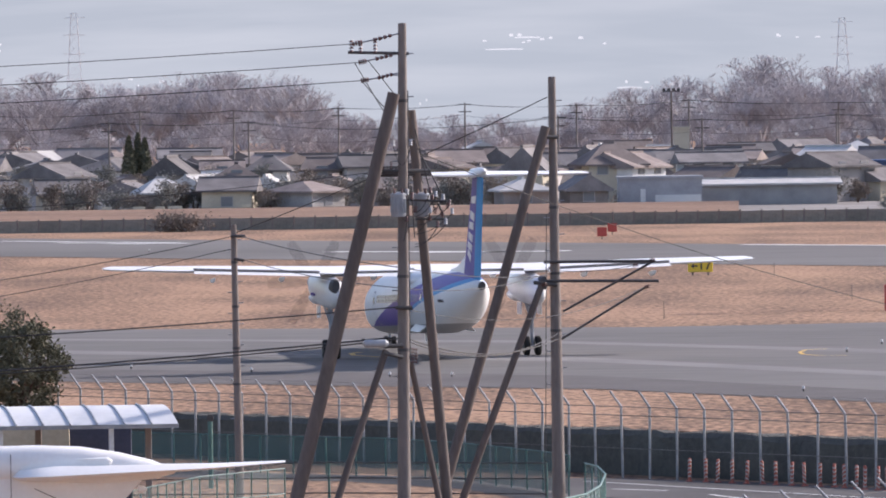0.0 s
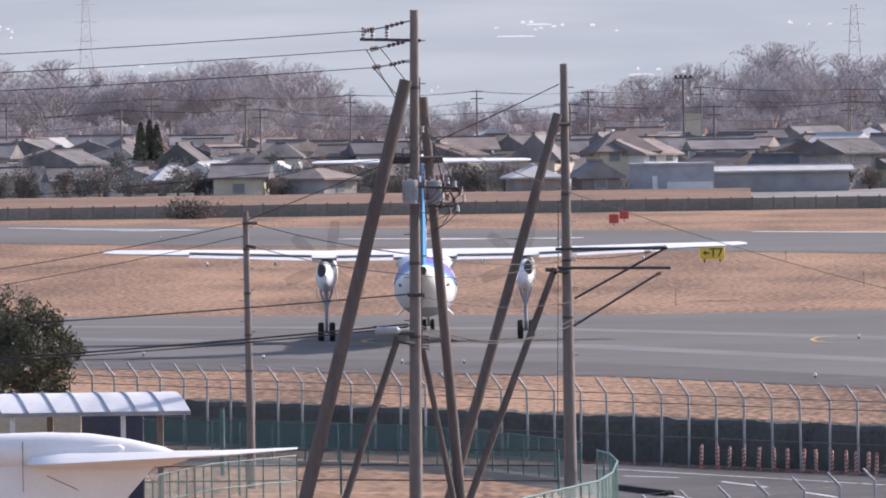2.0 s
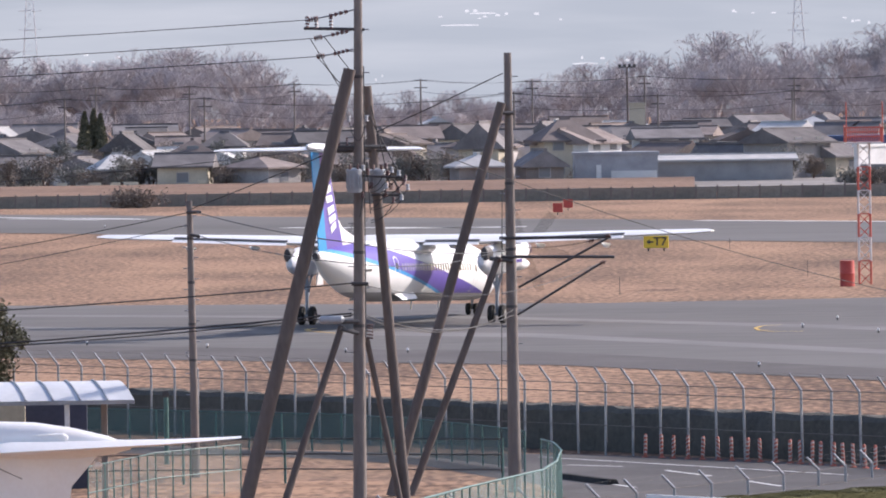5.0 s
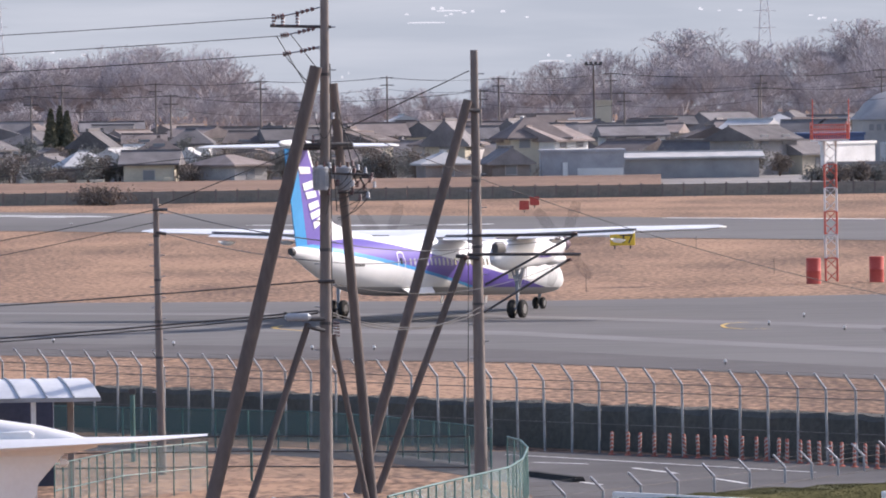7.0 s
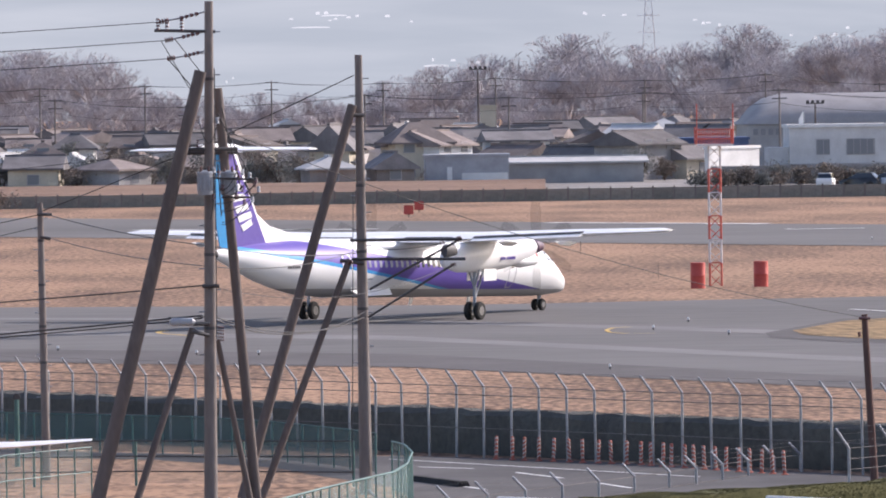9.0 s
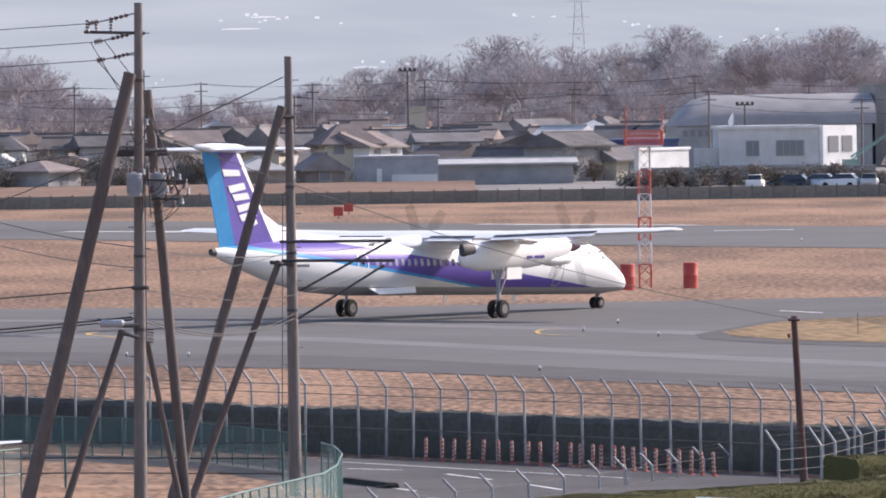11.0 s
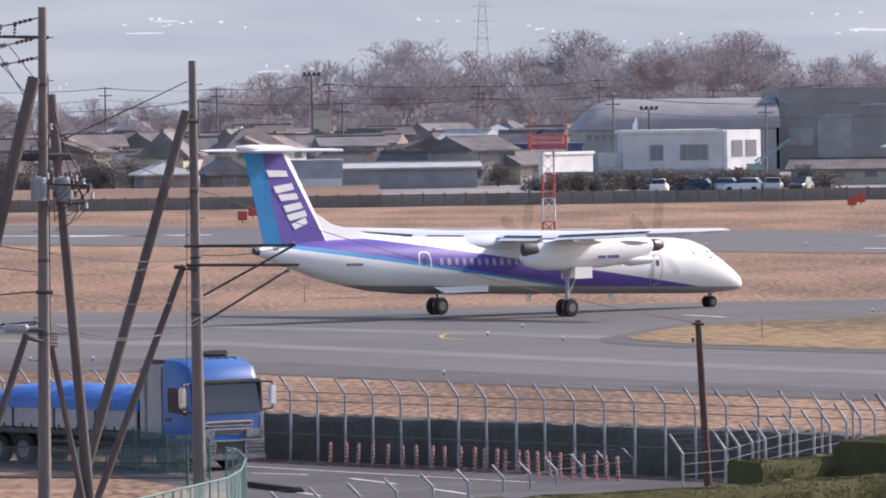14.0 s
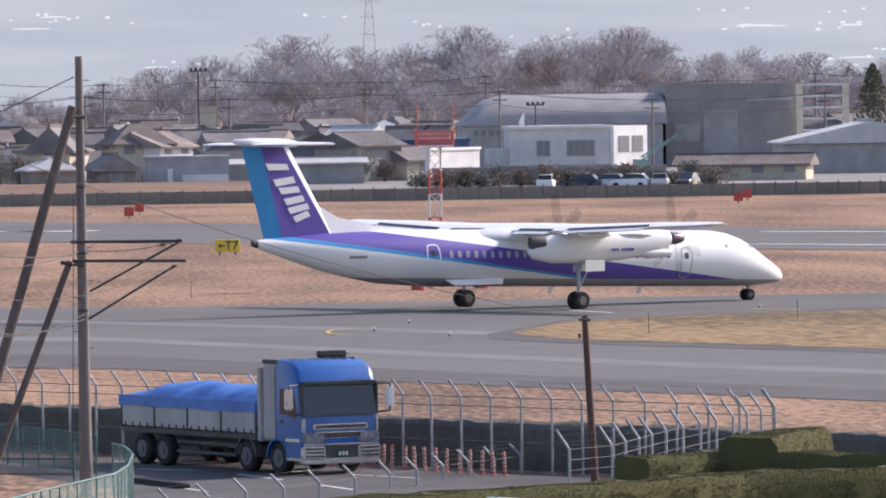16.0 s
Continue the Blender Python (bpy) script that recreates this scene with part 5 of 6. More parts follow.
rng = random.Random(11)
LABELS = {0: "dark tiled", 1: "brown tiled", 2: "pale metal roofed"}
WL = {0: "cream walls", 1: "grey walls", 2: "brown boarded walls", 3: "white walls"}
for d, lo, hi, two_share, wide in ((868, -900, 250, 0.0, 5), (893, -900, 780, 0.15, 6), (925, -900, 840, 0.45, 6.5), (960, -950, 800, 0.6, 7), (1005, -950, 790, 0.7, 7), (1055, -950, 2500, 0.8, 7.5), (1110, -1000, 2500, 0.9, 8), (1170, -1000, 2500, 0.9, 8)):
    u = lo
    while u < hi:
        w = wide * rng.uniform(0.6, 1.25)
        two = rng.random() < two_share
        h = (4.5 if two else 2.6) * rng.uniform(0.9, 1.08)
        rise = rng.uniform(0.9, 1.6)
        ri = rng.choice((0, 0, 0, 0, 0, 1, 1, 2))
        wi = rng.choice((0, 1, 1, 1, 2, 2, 2, 3))
        x = (u + w * 7) * d / 14000
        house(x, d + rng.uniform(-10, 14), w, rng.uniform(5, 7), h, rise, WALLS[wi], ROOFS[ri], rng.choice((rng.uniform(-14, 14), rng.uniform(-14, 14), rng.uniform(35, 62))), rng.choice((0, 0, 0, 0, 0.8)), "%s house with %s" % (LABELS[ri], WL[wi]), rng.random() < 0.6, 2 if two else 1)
        u += w * 14 + rng.uniform(-15, 70) + (60 if d < 880 else 0)


def block(name, x0, x1, y0, y1, z1, wall, label, category, flat=None):
    root = thing(name, pose((x0 + x1) / 2, (y0 + y1) / 2, 0), label, category)
    w, d = x1 - x0, y1 - y0
    bm = bmesh.new()
    box(bm, -w / 2, w / 2, -d / 2, d / 2, -0.1, z1)
    part("wall", bm, wall, root)
    bm = bmesh.new()
    box(bm, -w / 2 - 0.15, w / 2 + 0.15, -d / 2 - 0.15, d / 2 + 0.15, z1 + 0.003, z1 + 0.3)
    part("roof", bm, flat or wall, root)
    return root


# low sheds along the lane
BLUEWALL = mat("blue grey corrugated wall", (0.30, 0.30, 0.32), (0.40, 0.40, 0.42), 0.6, 0.6, 14, 0.1)
GREYWALL = mat("grey corrugated wall", (0.28, 0.275, 0.275), (0.38, 0.37, 0.365), 0.6, 0.6, 14, 0.1)
s1 = block("shed", 19.28, 28.33, 862, 870, 3.29, BLUEWALL, "low blue-grey corrugated shed", "shed")
for a, b, z0, z1 in ((21.61, 22.16, 0.1, 2.21), (23.21, 28.2, 0.1, 1.54)):
    bm = bmesh.new()
    ox, oy = s1.matrix_basis.translation.x, s1.matrix_basis.translation.y
    box(bm, a - ox, b - ox, -4.14, -4.02, z0, z1)
    part("door", bm, WALLS[3], s1, "white roller door")
house((28.3 + 43.69) / 2, 880, 43.69 - 28.3, 10, 2.34, 0.45, GREYWALL, ROOFS[2], 0, 0, "long grey shed with a pale metal roof", True, 1, False)
block("shed", 41.51, 56.94, 900, 910, 4.49, mat("blue metal sheet", (0.05, 0.08, 0.17), (0.08, 0.12, 0.23), 0.5, 0.6, 14, 0.1), "low shed with a blue metal band", "shed")
block("garden_wall", 48.6, 57.6, 868, 868.5, 3.74, WALLS[3], "sunlit white garden wall", "wall").rotation_euler.z = radians(48)
block("stair_tower", 30.57, 32.57, 1040, 1043, 8.31, WALLS[0], "narrow cream stair tower", "tower")
house(18.8, 890, 6.5, 6, 4.98, 2.0, WALLS[0], ROOFS[1], 15, 0.9, "cream house with a brown hipped roof", True, 2)
house(9.58, 888, 4.5, 8, 4.49, 2.2, WALLS[0], ROOFS[0], -8, 0, "cream house with a steep front gable", False, 2)
house(46.59, 905, 6, 6, 3.84, 1.4, mat("dark red boards", (0.10, 0.045, 0.04), (0.16, 0.075, 0.065), 0.85, 0.5, 12, 0.1), ROOFS[0], 5, 0, "dark red boarded house with a low gable", False, 1)


# arched hall
ARCHROOF = mat("grey standing seam roof", (0.27, 0.255, 0.25), (0.34, 0.32, 0.315), 0.7, 0.4, 10, 0.05)
def arched_hall():
    x0, x1, d0, d1 = 62.61, 88.47, 1000, 1022
    z0, z1 = 5.66, 9.51
    root = thing("sports_hall", pose((x0 + x1) / 2, (d0 + d1) / 2, 0), "grey hall with an arched metal roof", "hall")
    w, d = x1 - x0, d1 - d0
    bm = bmesh.new()
    box(bm, -w / 2 + 0.5, w / 2 - 0.5, -d / 2 + 0.3, d / 2 - 0.3, -0.1, z0)
    part("wall", bm, GREYWALL, root)
    n = 14
    bm = bmesh.new()
    rings = []
    for sx, k in ((-w / 2, 0.0), (-w / 2 + 1.5, 0.55), (-w / 2 + 3.2, 0.85), (-w / 2 + 5.5, 1.0), (w / 2, 1.0)):
        rings.append([(sx, -d / 2 * math.cos(math.pi * i / n), z0 + 0.05 + (z1 - z0) * k * math.sin(math.pi * i / n)) for i in range(n + 1)])
    ring_loft(bm, rings)
    part("roof", bm, ARCHROOF, root, "grey arched metal roof", True)
    for i in range(9):
        bm = bmesh.new()
        x = -w / 2 + 1.6 + 0.95 * i
        box(bm, x - 0.3, x + 0.3, -d / 2 + 0.2, -d / 2 + 0.34, z0 - 1.3, z0 - 0.5)
        part("window", bm, TOWNGLASS, root)


arched_hall()


def white_building():
    x0, xm, x1 = 58.38, 71.78, 75.89
    zt = 5.83
    root = thing("office_building", pose(x0, 885, 0), "two-storey white office building with a lit end bay", "building")
    # duller white puts the main face's shade into its colour; bay stays brighter
    DULL = mat("shade-dulled white wall", (0.52, 0.51, 0.50), (0.64, 0.63, 0.615), 0.85, 0.5, 12, 0.1)
    bm = bmesh.new()
    box(bm, 2.2, xm - x0, 0, 10, -0.1, zt)
    part("wall", bm, DULL, root)
    bm = bmesh.new()
    box(bm, 0, 2.17, 1, 10, -0.1, zt - 2.2)
    part("annex", bm, DULL, root)
    bm = bmesh.new()
    bw = (x1 - x0) - (xm - x0)
    box(bm, 0.02, bw * 1.42, -0.3, 5, -0.1, zt + 0.25)
    bay = part("end_bay", bm, WALLS[3], root, "end bay in a brighter white for its lit side")
    bay.location, bay.rotation_euler = (xm - x0 + 0.25, -0.1, 0), (0, 0, radians(45))
    bm = bmesh.new()
    box(bm, 2.0, xm - x0 - 0.02, -0.3, 10.2, zt + 0.003, zt + 0.35)
    part("parapet", bm, WALLS[3], root)
    for z in (zt - 4.3, ):
        bm = bmesh.new()
        box(bm, 0, xm - x0, -0.25, -0.02, z, z + 0.25)
        part("ledge", bm, GREYWALL, root)
    for a, b in ((5.2, 6.7), (8.6, 11.8)):
        bm = bmesh.new()
        box(bm, a, b, -0.08, 0.0, zt - 3.1, zt - 1.3)
        f = part("window", bm, GREYWALL, root)
        for k in range(int((b - a) / 0.75)):
            bm = bmesh.new()
            box(bm, a + 0.1 + 0.75 * k, a + 0.75 + 0.75 * k, -0.11, -0.03, zt - 3.0, zt - 1.4)
            part("pane", bm, TOWNGLASS, f)
    for a in (0.9, 3.3):
        bm = bmesh.new()
        box(bm, a, a + 1.7, -0.38, -0.28, zt - 2.7, zt - 0.9)
        part("window", bm, TOWNGLASS, bay)
    bm = bmesh.new()
    tube(bm, (4.0, 2, zt), (4.0, 2, zt + 2.0), 0.05)
    part("flagpole", bm, STEEL, root)
    bm = bmesh.new()
    ring_loft(bm, [[(x, 2 - 0.01, z0), (x, 2 + 0.01, z0), (x, 2 + 0.01, z1), (x, 2 - 0.01, z1)] for x, z0, z1 in ((3.95, zt + 0.5, zt + 1.9), (3.6, zt + 0.1, zt + 1.3), (3.4, zt + 0.0, zt + 0.9))])
    part("flag", bm, WALLS[3], root, "pale hanging flag")


white_building()
# cladding colour lifted as if seen through haze
DARKWALL = mat("haze-lifted dark grey cladding", (0.23, 0.215, 0.21), (0.30, 0.285, 0.28), 0.6, 0.3, 10, 0.05)
big = block("factory", 88.76, 105.42, 1005, 1030, 10.35, DARKWALL, "large dark grey clad factory block", "building")
for a, b, z0, z1, m in ((-3.5, 0.9, 1.5, 7.3, GREYWALL), (-7.2, -4, 3.4, 5.6, GREYWALL), (2, 8, 8.4, 8.9, BLUEWALL)):
    bm = bmesh.new()
    box(bm, a, b, -12.62, -12.5, z0, z1)
    part("cladding_panel", bm, m, big)
frame_root = thing("steel_frame", pose(105.21, 1003, 0), "pale steel frame structure beside the factory", "frame")
wz = 10.48
wx = 111.65 - 105.21
for x in (0.5, wx):
    bm = bmesh.new()
    box(bm, x - 0.4, x + 0.4, 0, 0.6, -0.1, wz)
    part("column", bm, WALLS[0], frame_root)
for k in range(6):
    bm = bmesh.new()
    box(bm, 0.92, wx - 0.42, 0.1, 0.5, wz - 0.25 - 1.45 * k, wz - 1.45 * k)
    part("beam", bm, WALLS[3], frame_root)
house((93.44 + 113.48) / 2, 910, 113.48 - 93.44, 14, 3.71, 2.2, GREYWALL, ROOFS[2], 0, 0, "grey warehouse with a low front gable", False, 1, False)
house((76.5 + 91.38) / 2, 853, 90.77 - 76.81, 6, 1.86, 0.9, WALLS[0], ROOFS[1], -14, 0, "long low building with a tan metal roof", True, 1, True)
block("fence_wall", 49.15, 74, 838, 838.4, 1.8, DARKWALL, "dark yard wall behind parked cars", "wall")


# parked cars
def car(body):
    root = thing("parked_car", Matrix(), "", "car", "parked cars")
    bm = bmesh.new()
    ring_loft(bm, [[(x, -w, z0), (x, -w, z1 - 0.1), (x, -w * 0.9, z1), (x, w * 0.9, z1), (x, w, z1 - 0.1), (x, w, z0)] for x, w, z0, z1 in ((-2.1, 0.7, 0.4, 0.8), (-2.0, 0.82, 0.28, 0.98), (-0.9, 0.85, 0.25, 1.0), (0.9, 0.85, 0.25, 0.95), (1.8, 0.82, 0.28, 0.8), (2.1, 0.68, 0.4, 0.65))])
    part("body", bm, body, root, smooth=True)
    bm = bmesh.new()
    ring_loft(bm, [[(x, -w, 0.93), (x, -w * 0.85, z1), (x, w * 0.85, z1), (x, w, 0.93)] for x, w, z1 in ((-1.85, 0.76, 0.98), (-1.4, 0.78, 1.44), (0.2, 0.78, 1.46), (1.1, 0.76, 0.96))])
    cab = part("cabin", bm, PANEGLASS, root)
    bm = bmesh.new()
    box(bm, -1.38, 0.2, -0.66, 0.66, 1.44, 1.49)
    part("roof", bm, body, cab)
    for x in (-1.3, 1.3):
        for s in (-1, 1):
            bm = bmesh.new()
            tube(bm, (x, s * 0.68, 0.31), (x, s * 0.87, 0.31), 0.31, None, 16)
            part("wheel", bm, RUBBER, root)
    return root


SILVER = mat("silver car paint", (0.45, 0.46, 0.48), (0.55, 0.56, 0.58), 0.25, 1, 8, 0, metal=0.4)
BLACKCAR = mat("black car paint", (0.02, 0.02, 0.025), (0.035, 0.035, 0.04), 0.2, 1, 8, 0)
for x, m, c in ((59.11, WHITEPAINT, "white"), (62.44, BLACKCAR, "black"), (65.21, SILVER, "silver"), (67.51, WHITEPAINT, "white"), (70.62, SILVER, "silver"), (73.5, BLACKCAR, "dark")):
    o = car(m)
    o["label"] = c + " car parked behind the boundary fence"
    o.matrix_basis = pose(x, 808 + rng.uniform(-3, 3), 0.05, 0, 0, rng.choice((70, 80, 250, 160)))
# small mobile crane
GREENCRANE = mat("pale green crane paint", (0.20, 0.32, 0.27), (0.28, 0.42, 0.36), 0.5, 1, 8, 0.05)
root = thing("mobile_crane", pose(72.56, 848, 0), "pale green mobile crane with a raised boom", "crane")
bm = bmesh.new()
box(bm, -2.2, 2.2, -1.1, 1.1, 0.6, 1.3)
box(bm, -1.2, 0.4, -1.0, 1.0, 1.3, 2.6)
part("carrier", bm, GREENCRANE, root)
bm = bmesh.new()
b0, b1 = Vector((-0.4, 0, 2.4)), Vector((76.01 - 72.56, 0, 4.94))
for o in (Vector((0, -0.2, 0)), Vector((0, 0.2, 0)), Vector((0, 0, 0.45))):
    tube(bm, b0 + o, b1 + o * 0.6, 0.09, 0.06, 6)
for k in range(10):
    p = b0.lerp(b1, k / 10)
    tube(bm, p + Vector((0, -0.2, 0)), b0.lerp(b1, (k + 1) / 10) + Vector((0, 0, 0.35)), 0.05, None, 4)
part("boom", bm, GREENCRANE, root)
for x in (-1.5, 1.5):
    for s in (-1, 1):
        bm = bmesh.new()
        tube(bm, (x, s * 0.8, 0.5), (x, s * 1.15, 0.5), 0.5, None, 14)
        part("wheel", bm, RUBBER, root)


# masts, power poles and pylons
def mast(p, h, label, heads=4):
    root = thing("floodlight_mast", Matrix.Translation((*p, 0)), label, "mast", "masts")
    bm = bmesh.new()
    tube(bm, (0, 0, -0.1), (0, 0, h), 0.17, 0.10, 8)
    part("shaft", bm, STRUTWOOD, root)
    bm = bmesh.new()
    box(bm, -1.1, 1.1, -0.06, 0.06, h - 0.15, h)
    arm = part("arm", bm, DARK, root)
    for k in range(heads):
        bm = bmesh.new()
        x = -0.95 + 1.9 * k / (heads - 1)
        box(bm, x - 0.18, x + 0.18, -0.2, 0.1, h, h + 0.3)
        part("lamp_head", bm, DARK, arm)


mast((30.0, 1030), 13.35, "tall dark floodlight mast")
mast((70.34, 980), 8.4, "dark lamp mast above a hall")


def power_pole(p, h):
    root = thing("power_pole", Matrix.Translation((*p, 0)), "thin grey concrete power pole", "utility pole", "town power poles")
    bm = bmesh.new()
    tube(bm, (0, 0, -0.1), (0, 0, h), 0.16, 0.1, 6)
    part("shaft", bm, CONCRETE, root)
    for z in (h - 0.3, h - 1.3):
        bm = bmesh.new()
        box(bm, -0.9, 0.9, -0.06, 0.06, z, z + 0.12)
        part("cross_arm", bm, DARK, root)


for d, lo, step, h in ((960, -850, 260, 10.0), (1090, -780, 210, 11.5)):
    row = []
    for k in range(14):
        u = lo + step * k + rng.uniform(-40, 40)
        p = (u * d / 14000, d + rng.uniform(-20, 20))
        hh = h + rng.uniform(-1, 1)
        power_pole(p, hh)
        row.append(Vector((*p, hh - 0.2)))
    for a, b in zip(row, row[1:]):
        for o in (-0.7, 0.0, 0.7):
            wire(a + Vector((o, 0, 0)), b + Vector((o, 0, 0)), 0.35, 0.02, "dark power line across the town")
        wire(a - Vector((0, 0, 1.6)), b - Vector((0, 0, 1.4)), 0.5, 0.028, "dark power line across the town")
# haze on the far pylons is put into this pale steel colour
PYLON = mat("haze-paled galvanised steel", (0.52, 0.53, 0.56), (0.62, 0.63, 0.66), 0.8, 0.3, 8, 0)
for p, h in (((-106.31, 2300), 41.91), ((116.93, 2300), 37.35)):
    py = lattice_tower(p, h, 6.5, "pylon", "tall hazy grey steel pylon", 7, (PYLON,), False, 0.07, 0.25)
    for z in (h * 0.72, h * 0.85, h * 0.97):
        bm = bmesh.new()
        tube(bm, (-3.2, 0, z), (3.2, 0, z), 0.07, None, 5)
        part("cross_arm", bm, PYLON, py)


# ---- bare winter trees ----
# twig colour made pale in place of the haze over the woods
BARK = mat("haze-paled grey brown twigs", (0.37, 0.345, 0.36), (0.49, 0.46, 0.475), 0.9, 0.3, 10, 0)


def bare_tree_mesh(seed, height, spread):
    rng = random.Random(seed)
    trunk_v, trunk_f, v, f = [], [], [], []

    def limb(a, b, ra, rb, vs, fs, n):
        q = (b - a).to_track_quat("Z", "Y")
        i = len(vs)
        for c, r in ((a, ra), (b, rb)):
            for k in range(n):
                vs.append(tuple(c + q @ Vector((r * math.cos(k * math.tau / n), r * math.sin(k * math.tau / n), 0))))
        for k in range(n):
            j = (k + 1) % n
            fs.append((i + k, i + j, i + n + j, i + n + k))

    def twig(a, b, r):
        """A thin pointed shoot."""
        q = (b - a).to_track_quat("Z", "Y")
        i = len(v)
        for k in range(3):
            v.append(tuple(a + q @ Vector((r * math.cos(k * math.tau / 3), r * math.sin(k * math.tau / 3), 0))))
        v.append(tuple(b))
        for k in range(3):
            f.append((i + k, i + (k + 1) % 3, i + 3))

    def grow(p, d, length, r, depth):
        b = p + d * length
        if depth < 2:
            limb(p, b, r, r * 0.7, trunk_v, trunk_f, 6)
        elif depth < 5:
            limb(p, b, max(r, 0.03), max(r * 0.6, 0.024), v, f, 3)
        else:
            twig(p, b, 0.028 if depth < 7 else 0.024)
        if depth >= 7:
            return
        for k in range(4 if depth in (0, 3) else 2 if depth == 6 else 3):
            t = rng.uniform(0.45, 1.0) if k else 1.0
            turn = Vector((rng.gauss(0, 1), rng.gauss(0, 1), rng.gauss(0, 0.6))) * spread
            nd = (d + turn + Vector((0, 0, 0.10))).normalized()
            grow(p + d * length * t, nd, length * rng.uniform(0.62, 0.85), r * 0.6, depth + 1)

    grow(Vector((0, 0, -0.1)), Vector((rng.uniform(-0.05, 0.05), 0, 1)).normalized(), height * 0.24, height * 0.018, 0)
    top = 0.93 * max(p[2] for p in v)
    mid, rad = Vector((0, 0, 0.6 * top)), 0.40 * top
    for vs in (v, trunk_v):
        for i, p in enumerate(vs):
            o = Vector(p) - mid
            r = o.length / rad
            if r > 1 and o.z > -0.3 * top:
                vs[i] = tuple(mid + o * ((1 + 0.12 * (r - 1)) / r))
    out = []
    for name, vv, ff in (("trunk", trunk_v, trunk_f), ("crown", v, f)):
        me = bpy.data.meshes.new(name)
        me.from_pydata(vv, [], ff)
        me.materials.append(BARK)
        out.append(me)
    return out, max(p[2] for p in v)


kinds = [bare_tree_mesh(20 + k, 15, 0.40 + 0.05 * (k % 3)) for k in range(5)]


def bare_tree(x, y, h, k):
    (tm, cm), top = kinds[k % 5]
    root = thing("bare_tree", pose(x, y, 0, 0, 0, rng.uniform(0, 360)), "bare winter tree behind the houses, grey-brown paled for haze", "tree", "bare trees")
    s = h / top
    for nm, me in (("trunk", tm), ("crown", cm)):
        o = new(nm, me)
        o.parent = root
        o.scale = (s * 1.32, s * 1.32, s)


# heights follow the uneven skyline of the woods
SKY = [(-920, 16.5), (-700, 16.8), (-560, 15.4), (-490, 17.2), (-400, 18.2), (-290, 17.6), (-225, 15.5), (-190, 11.5), (-120, 9.2), (60, 9.5), (220, 10), (280, 13.6), (350, 13.8), (400, 13), (440, 15.4), (520, 15), (570, 16.6), (660, 17.2), (750, 16.4), (790, 14.5), (820, 18), (900, 18.6), (940, 15.5), (985, 17.5), (1060, 18.2), (1150, 18.8), (1200, 17.5), (1240, 14.8), (1450, 14.3), (1620, 13.5), (1800, 13.5)]
us, hs = zip(*SKY)
k = 0
for d, step, low in ((1255, 60, 0.55), (1300, 100, 0.92), (1370, 70, 1.02), (1440, 42, 0.74)):
    u = -920
    while u < 1760:
        h = float(np.interp(u, us, hs)) * 1.17 * low * rng.uniform(0.82, 1.03)
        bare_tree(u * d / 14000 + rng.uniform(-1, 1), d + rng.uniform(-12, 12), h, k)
        k += 1
        u += step * rng.uniform(0.6, 1.3)


def conifer(x, y, h, r, seed):
    rg = random.Random(seed)
    root = thing("conifer", pose(x, y, 0), "dark green conifer among the houses", "tree", "town conifers")
    bm = bmesh.new()
    tube(bm, (0, 0, -0.1), (0, 0, h * 0.9), 0.15, 0.04, 6)
    part("trunk", bm, BROWNPOLE, root)
    pts = []
    for _ in range(1500):
        z = rg.random() ** 0.8
        a = rg.uniform(0, math.tau)
        q = r * (1 - z) ** 0.6 * rg.uniform(0.5, 1.1)
        pts.append((Vector((q * math.cos(a), q * math.sin(a), h * (0.12 + 0.88 * z))), Vector((math.cos(a), math.sin(a), 0.5))))
    v, f = leaf_cloud(pts, 0.28, rg)
    raw_part("crown", v, f, LEAF, root)


# leaf colours lightened and greyed in place of haze
BUSHES = [mat("haze-paled grey green shrub leaves", (0.19, 0.185, 0.17), (0.28, 0.27, 0.245), 0.95, 1, 6, 0), mat("rusty winter shrub leaves", (0.20, 0.165, 0.14), (0.30, 0.25, 0.21), 0.95, 1, 6, 0)]


def bush(x, y, h, r, seed):
    """A loose rounded shrub on several stems."""
    rg = random.Random(seed)
    root = thing("shrub", pose(x, y, 0), "loose rounded shrub in a town garden", "shrub", "town shrubs")
    bm = bmesh.new()
    for k in range(4):
        tube(bm, (0, 0, -0.1), (rg.uniform(-0.5, 0.5) * r, rg.uniform(-0.5, 0.5) * r, h * 0.7), 0.08, 0.03, 5)
    part("stem", bm, BROWNPOLE, root)
    pts = []
    for _ in range(26):
        c = Vector((rg.gauss(0, 0.42) * r, rg.gauss(0, 0.42) * r, h * rg.uniform(0.3, 0.9)))
        for _ in range(36):
            o = Vector((rg.gauss(0, 1), rg.gauss(0, 1), rg.gauss(0, 1))) * 0.24 * r
            pts.append((c + o, o))
    v, f = leaf_cloud(pts, 0.16, rg)
    raw_part("crown", v, f, BUSHES[seed % 2], root)


for i, (x, d, h, r) in enumerate(((-37.56, 950, 8.6, 1.2), (-36.54, 952, 8.9, 1.1), (-35.66, 951, 8.3, 1.2), (121.69, 1060, 13, 3.5))):
    conifer(x, d, h, r, 60 + i)
i = 0
for d, lo, hi, step in ((862, -900, 120, 34), (884, -900, 800, 75), (915, -900, 820, 75), (950, -900, 820, 80), (1000, -900, 800, 80), (1060, -900, 1500, 90)):
    u = lo
    while u < hi:
        bush(u * d / 14000, d + rng.uniform(-5, 5), rng.uniform(2.0, 4.2) * (1.35 if d > 900 else 1), rng.uniform(1.0, 2.1), i)
        i += 1
        u += step * rng.uniform(0.5, 1.6)
